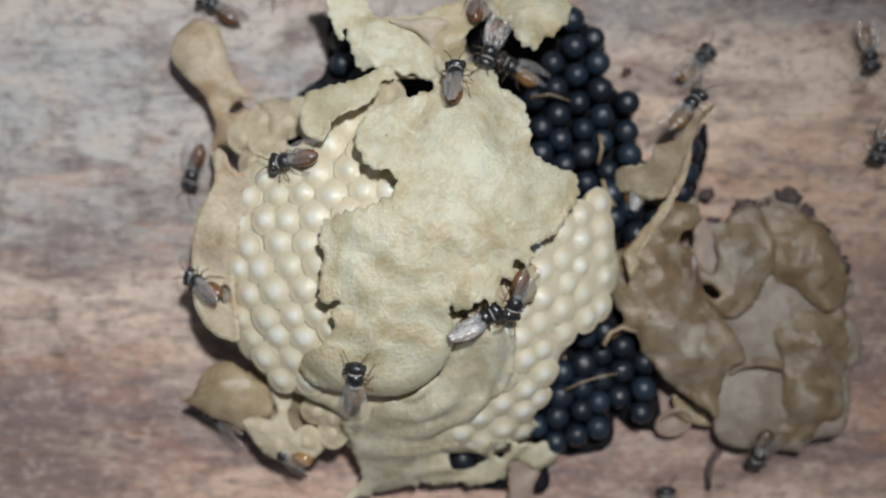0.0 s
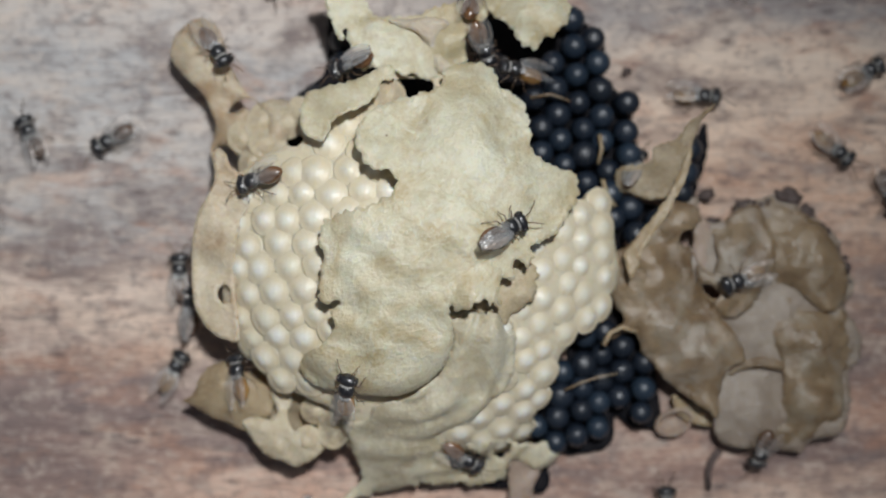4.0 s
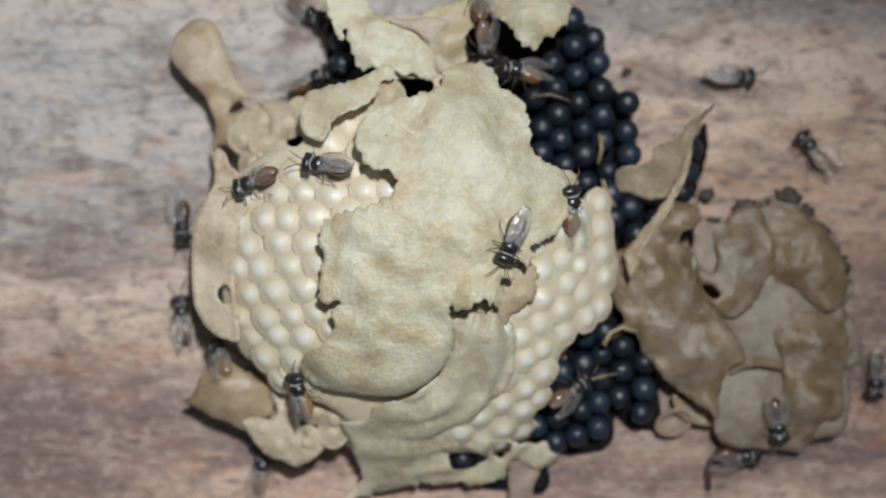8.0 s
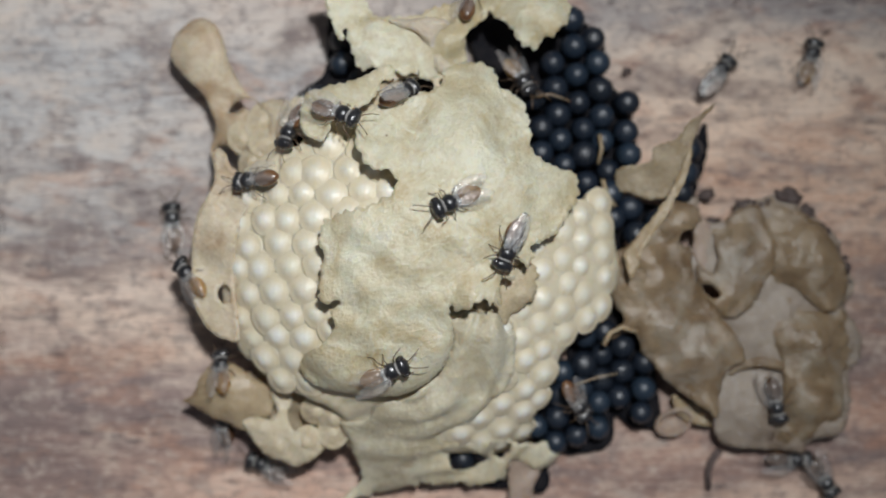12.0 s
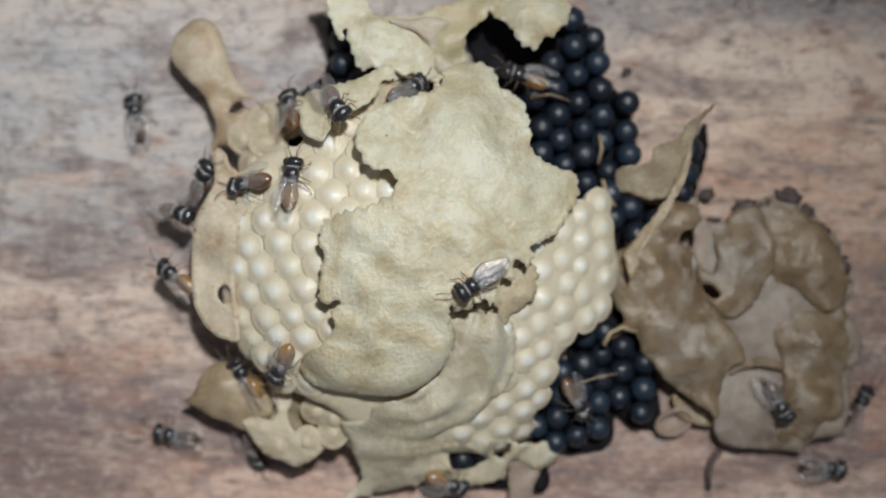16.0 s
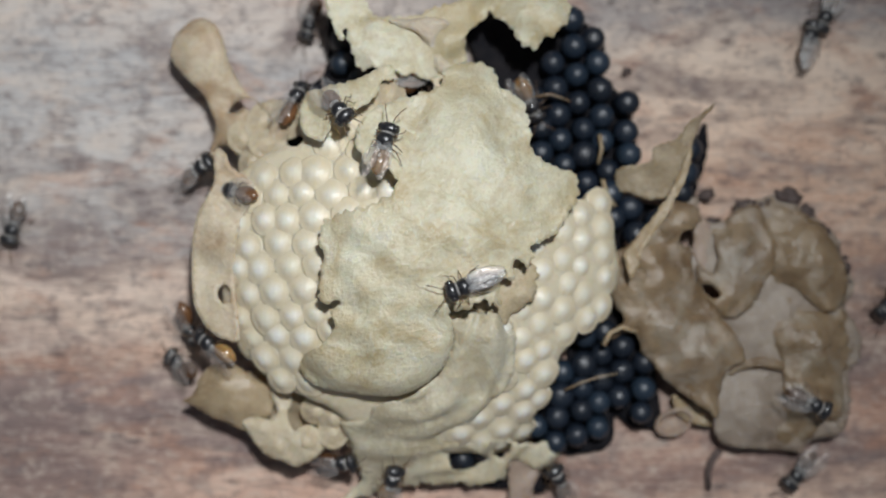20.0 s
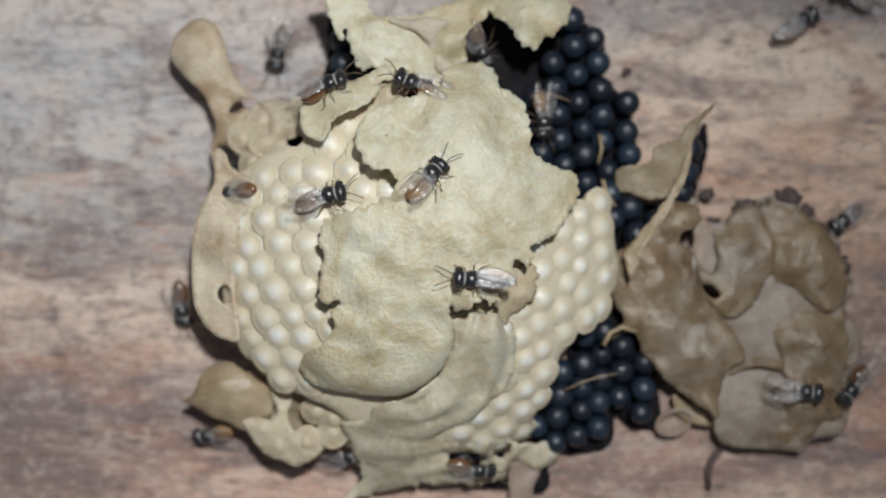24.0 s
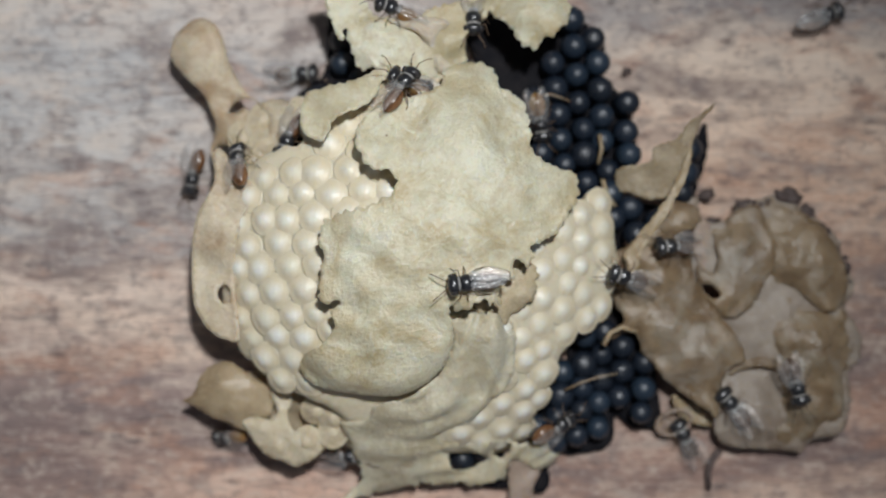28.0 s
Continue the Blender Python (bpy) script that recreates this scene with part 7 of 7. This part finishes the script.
    go(amber[11], (0, 4.58, 11.77, 3.49, 300, -0.59, -0.60), (1, 4.54, 11.63, 4.15, 280, -0.60, -0.60), (3, 4.81, 11.54, 3.98, 278, -0.60, -0.60), (5.5, 4.74, 11.62, 3.97, 278, -0.60, -0.60), (8, 4.81, 11.59, 3.93, 275, -0.60, -0.60), (10, 4.81, 11.54, 3.98, 278, -0.60, -0.60), (10.25, 4.73, 11.10, 6.01, 246, -0.60, -0.60), (10.5, 4.76, 10.95, 6.30, 215, -0.28, -0.60), (10.75, 4.83, 10.88, 6.17, 182, -0.60, -0.60), (11, 5.09, 11.25, 3.19, 150, -0.16, -0.60), (12.5, 5.16, 11.11, 3.38, 150, -0.10, -0.60), (13, 5.05, 10.61, 6.33, 196, -0.41, -0.60), (13.5, 5.33, 10.91, 4.14, 242, -0.60, -0.60), (14, 5.52, 11.04, 3.08, 289, -0.03, -0.39), (14.5, 5.63, 11.00, 3.10, 335, -0.60, -0.60), (15, 5.64, 10.90, 3.00, 330, -0.22, 0.22), (16, 5.25, 11.33, 3.16, 287, -0.39, -0.60), (17, 5.25, 11.44, 3.17, 290, -0.43, -0.60), (18, 5.18, 11.45, 3.09, 285, -0.42, -0.60), (19, 5.11, 11.31, 4.01, 240, -0.60, -0.60), (19.25, 5.29, 10.96, 4.07, 191, -0.60, -0.60), (19.5, 5.57, 10.79, 2.95, 142, 0.07, 0.14), (20, 5.99, 10.26, 2.96, 156, 0.23, 0.50), (20.5, 6.19, 8.98, 4.59, 172, -0.60, -0.60), (21, 6.51, 8.72, 3.02, 170, -0.60, 0.20), (25, 6.53, 8.98, 2.83, 175, -0.31, -0.09), (28, 6.62, 8.92, 2.67, 170, 0.10, 0.19))
    go(rust[5], (0, 2.00, 16.11, 5.03, 5, -0.29, -0.60), (3, 1.92, 16.21, 5.26, 5, 0.18, -0.60), (8, 2.07, 16.08, 5.15, 0, -0.44, -0.60), (11, 1.85, 16.00, 5.19, 5, 0.08, -0.60), (12.5, 2.01, 16.75, 4.82, 0, 0.58, -0.60), (14, 2.14, 19.88, 0.00, 0, -0.01, 0.06), (28, 2.14, 19.88, 0.00, 0, -0.01, 0.06))
    go(rust[6], (0, -12.46, 19.48, 0.00, 150, -0.00, 0.03), (5.5, -12.46, 19.09, 0.00, 150, -0.02, 0.03), (6, -12.00, 16.95, 0.00, 112, 0.00, -0.03), (6.5, -11.55, 14.80, 0.00, 75, -0.01, -0.07), (7, -10.95, 15.04, 0.00, 85, -0.01, -0.09), (7.5, -9.95, 16.37, 0.08, 80, 0.30, 0.04), (8, -9.17, 16.84, 0.31, 120, 0.60, 0.30), (8.5, -9.02, 16.26, 0.25, 150, 0.53, -0.02), (9, -9.15, 15.57, 0.15, 160, 0.60, 0.06), (9.5, -8.74, 15.78, 0.26, 165, 0.60, 0.05), (10, -8.29, 14.73, 0.77, 165, 0.57, -0.10), (10.5, -7.59, 13.77, 2.53, 185, 0.60, 0.57), (10.75, -7.86, 12.90, 1.12, 218, 0.60, -0.49), (11, -7.88, 11.63, 2.00, 250, 0.60, -0.60), (11.5, -9.47, 9.25, 4.56, 220, 0.60, -0.60), (12, -9.52, 7.49, 6.33, 195, 0.60, -0.60), (12.5, -10.14, 6.51, 6.35, 200, 0.19, -0.60), (12.75, -9.88, 6.89, 6.29, 245, 0.60, -0.60), (13, -9.60, 7.27, 6.31, 290, 0.60, -0.12), (13.25, -9.27, 7.61, 6.73, 335, 0.60, 0.09), (13.5, -8.88, 7.89, 7.61, 380, 0.60, -0.60), (14.5, -8.47, 9.82, 6.06, 390, 0.60, -0.60), (15, -8.48, 9.91, 5.94, 385, 0.60, -0.60), (15.25, -9.00, 9.25, 6.75, 358, 0.60, -0.60), (15.5, -9.82, 8.90, 5.23, 330, 0.60, -0.60), (16, -9.74, 8.96, 5.32, 340, 0.60, -0.60), (16.5, -8.93, 9.29, 6.73, 350, 0.60, -0.60), (17, -8.62, 9.41, 6.88, 370, 0.60, -0.60), (17.5, -8.60, 9.72, 6.72, 370, 0.60, -0.60), (18, -9.35, 9.88, 4.02, 380, 0.60, -0.60), (19, -9.47, 9.88, 4.02, 380, 0.60, -0.60), (19.5, -9.54, 9.73, 4.00, 380, 0.60, -0.60), (20, -9.62, 9.59, 3.98, 380, 0.60, -0.60), (20.5, -9.65, 8.43, 5.43, 380, 0.60, -0.60), (21, -9.72, 7.29, 6.46, 400, 0.60, -0.60), (22, -8.55, 8.26, 7.43, 420, 0.60, 0.02), (23.5, -7.48, 9.77, 7.43, 430, 0.60, -0.60), (24, -7.15, 10.05, 7.47, 430, 0.60, -0.60), (24.5, -8.96, 11.51, 0.75, 460, 0.57, -0.60), (24.75, -8.78, 9.75, 6.63, 505, 0.60, -0.60), (25, -9.63, 9.21, 4.24, 550, 0.60, -0.60), (25.5, -9.92, 8.54, 4.53, 545, 0.60, -0.60), (26, -9.83, 6.25, 6.73, 570, 0.60, -0.60), (27, -9.83, 7.11, 4.66, 560, 0.60, -0.60), (28, -9.83, 7.11, 4.66, 560, 0.60, -0.60))
    go(dark[15], (0, -8.42, 19.70, 0.68, 180, 0.60, -0.60), (18.8, -8.42, 19.70, 0.68, 180, 0.60, -0.60), (19.5, -8.04, 15.74, 4.71, 190, 0.60, 0.47), (20, -8.93, 16.08, 0.32, 200, 0.60, -0.06), (20.5, -8.44, 15.48, 4.87, 235, 0.60, 0.30), (21, -8.50, 15.84, 4.91, 270, 0.60, -0.21), (21.4, -9.55, 18.34, 0.28, 300, 0.60, 0.01), (21.8, -10.08, 19.88, 0.00, 330, 0.00, 0.04), (22.13, -10.41, 19.88, 0.00, 283, -0.01, 0.02), (22.47, -10.74, 19.88, 0.00, 237, -0.01, 0.04), (22.8, -11.07, 19.88, 0.00, 190, -0.00, 0.03), (24, -11.59, 14.09, 0.00, 190, -0.01, -0.02), (24.5, -12.14, 12.42, 0.00, 170, -0.00, 0.03), (25, -11.28, 10.82, 2.74, 160, -0.08, -0.60), (25.5, -11.09, 11.29, 0.67, 125, 0.13, -0.60), (26, -10.65, 11.52, 0.18, 90, 0.34, -0.60), (27, -10.48, 13.33, 0.00, 60, 0.08, -0.03), (28, -10.08, 12.34, 0.00, 90, 0.26, 0.02))
    go(amber[12], (0, -10.6, -5.2, 0.30, 130, 0.0, 0.0), (19.6, -10.9, -5.4, 0.30, 130, 0.0, 0.0), (20.4, -12.6, -6.9, 2.2, 130, 0.3, -0.4), (21, -13.79, -8.60, 3.43, 130, -0.07, -0.60), (21.5, -14.20, -9.40, 3.65, 175, 0.46, -0.25), (22.5, -14.72, -10.84, 3.14, 212, 0.38, 0.60), (23.5, -15.67, -12.64, 0.58, 250, 0.22, 0.60), (24, -16.01, -12.66, 0.48, 250, 0.29, 0.60), (24.5, -15.15, -12.41, 1.96, 235, 0.36, 0.60), (25, -14.96, -12.50, 1.39, 250, 0.49, 0.60), (26, -14.88, -12.57, 1.01, 250, 0.50, 0.60), (27, -14.77, -12.77, 0.76, 250, 0.60, 0.60), (28, -14.75, -12.96, 0.08, 250, 0.60, 0.60))
    go(dark[16], (0, -11.6, -4.0, 0.30, 290, 0.0, 0.0), (17.8, -11.9, -4.2, 0.30, 290, 0.0, 0.0), (18.5, -14.6, -6.6, 0.9, 300, 0.2, -0.2), (19, -16.68, -7.99, 2.05, 315, 0.60, -0.60), (20, -18.08, -8.23, 0.57, 300, 0.59, -0.31), (20.5, -20.04, -8.10, 0.00, 290, 0.01, 0.09), (21, -22.58, -6.79, 0.00, 290, 0.02, 0.11), (21.5, -23.06, -6.59, 0.00, 290, 0.02, 0.07), (23, -33.49, -4.72, 0.00, 280, -0.00, -0.04), (28, -33.49, -4.72, 0.00, 280, -0.00, -0.04))


motions()
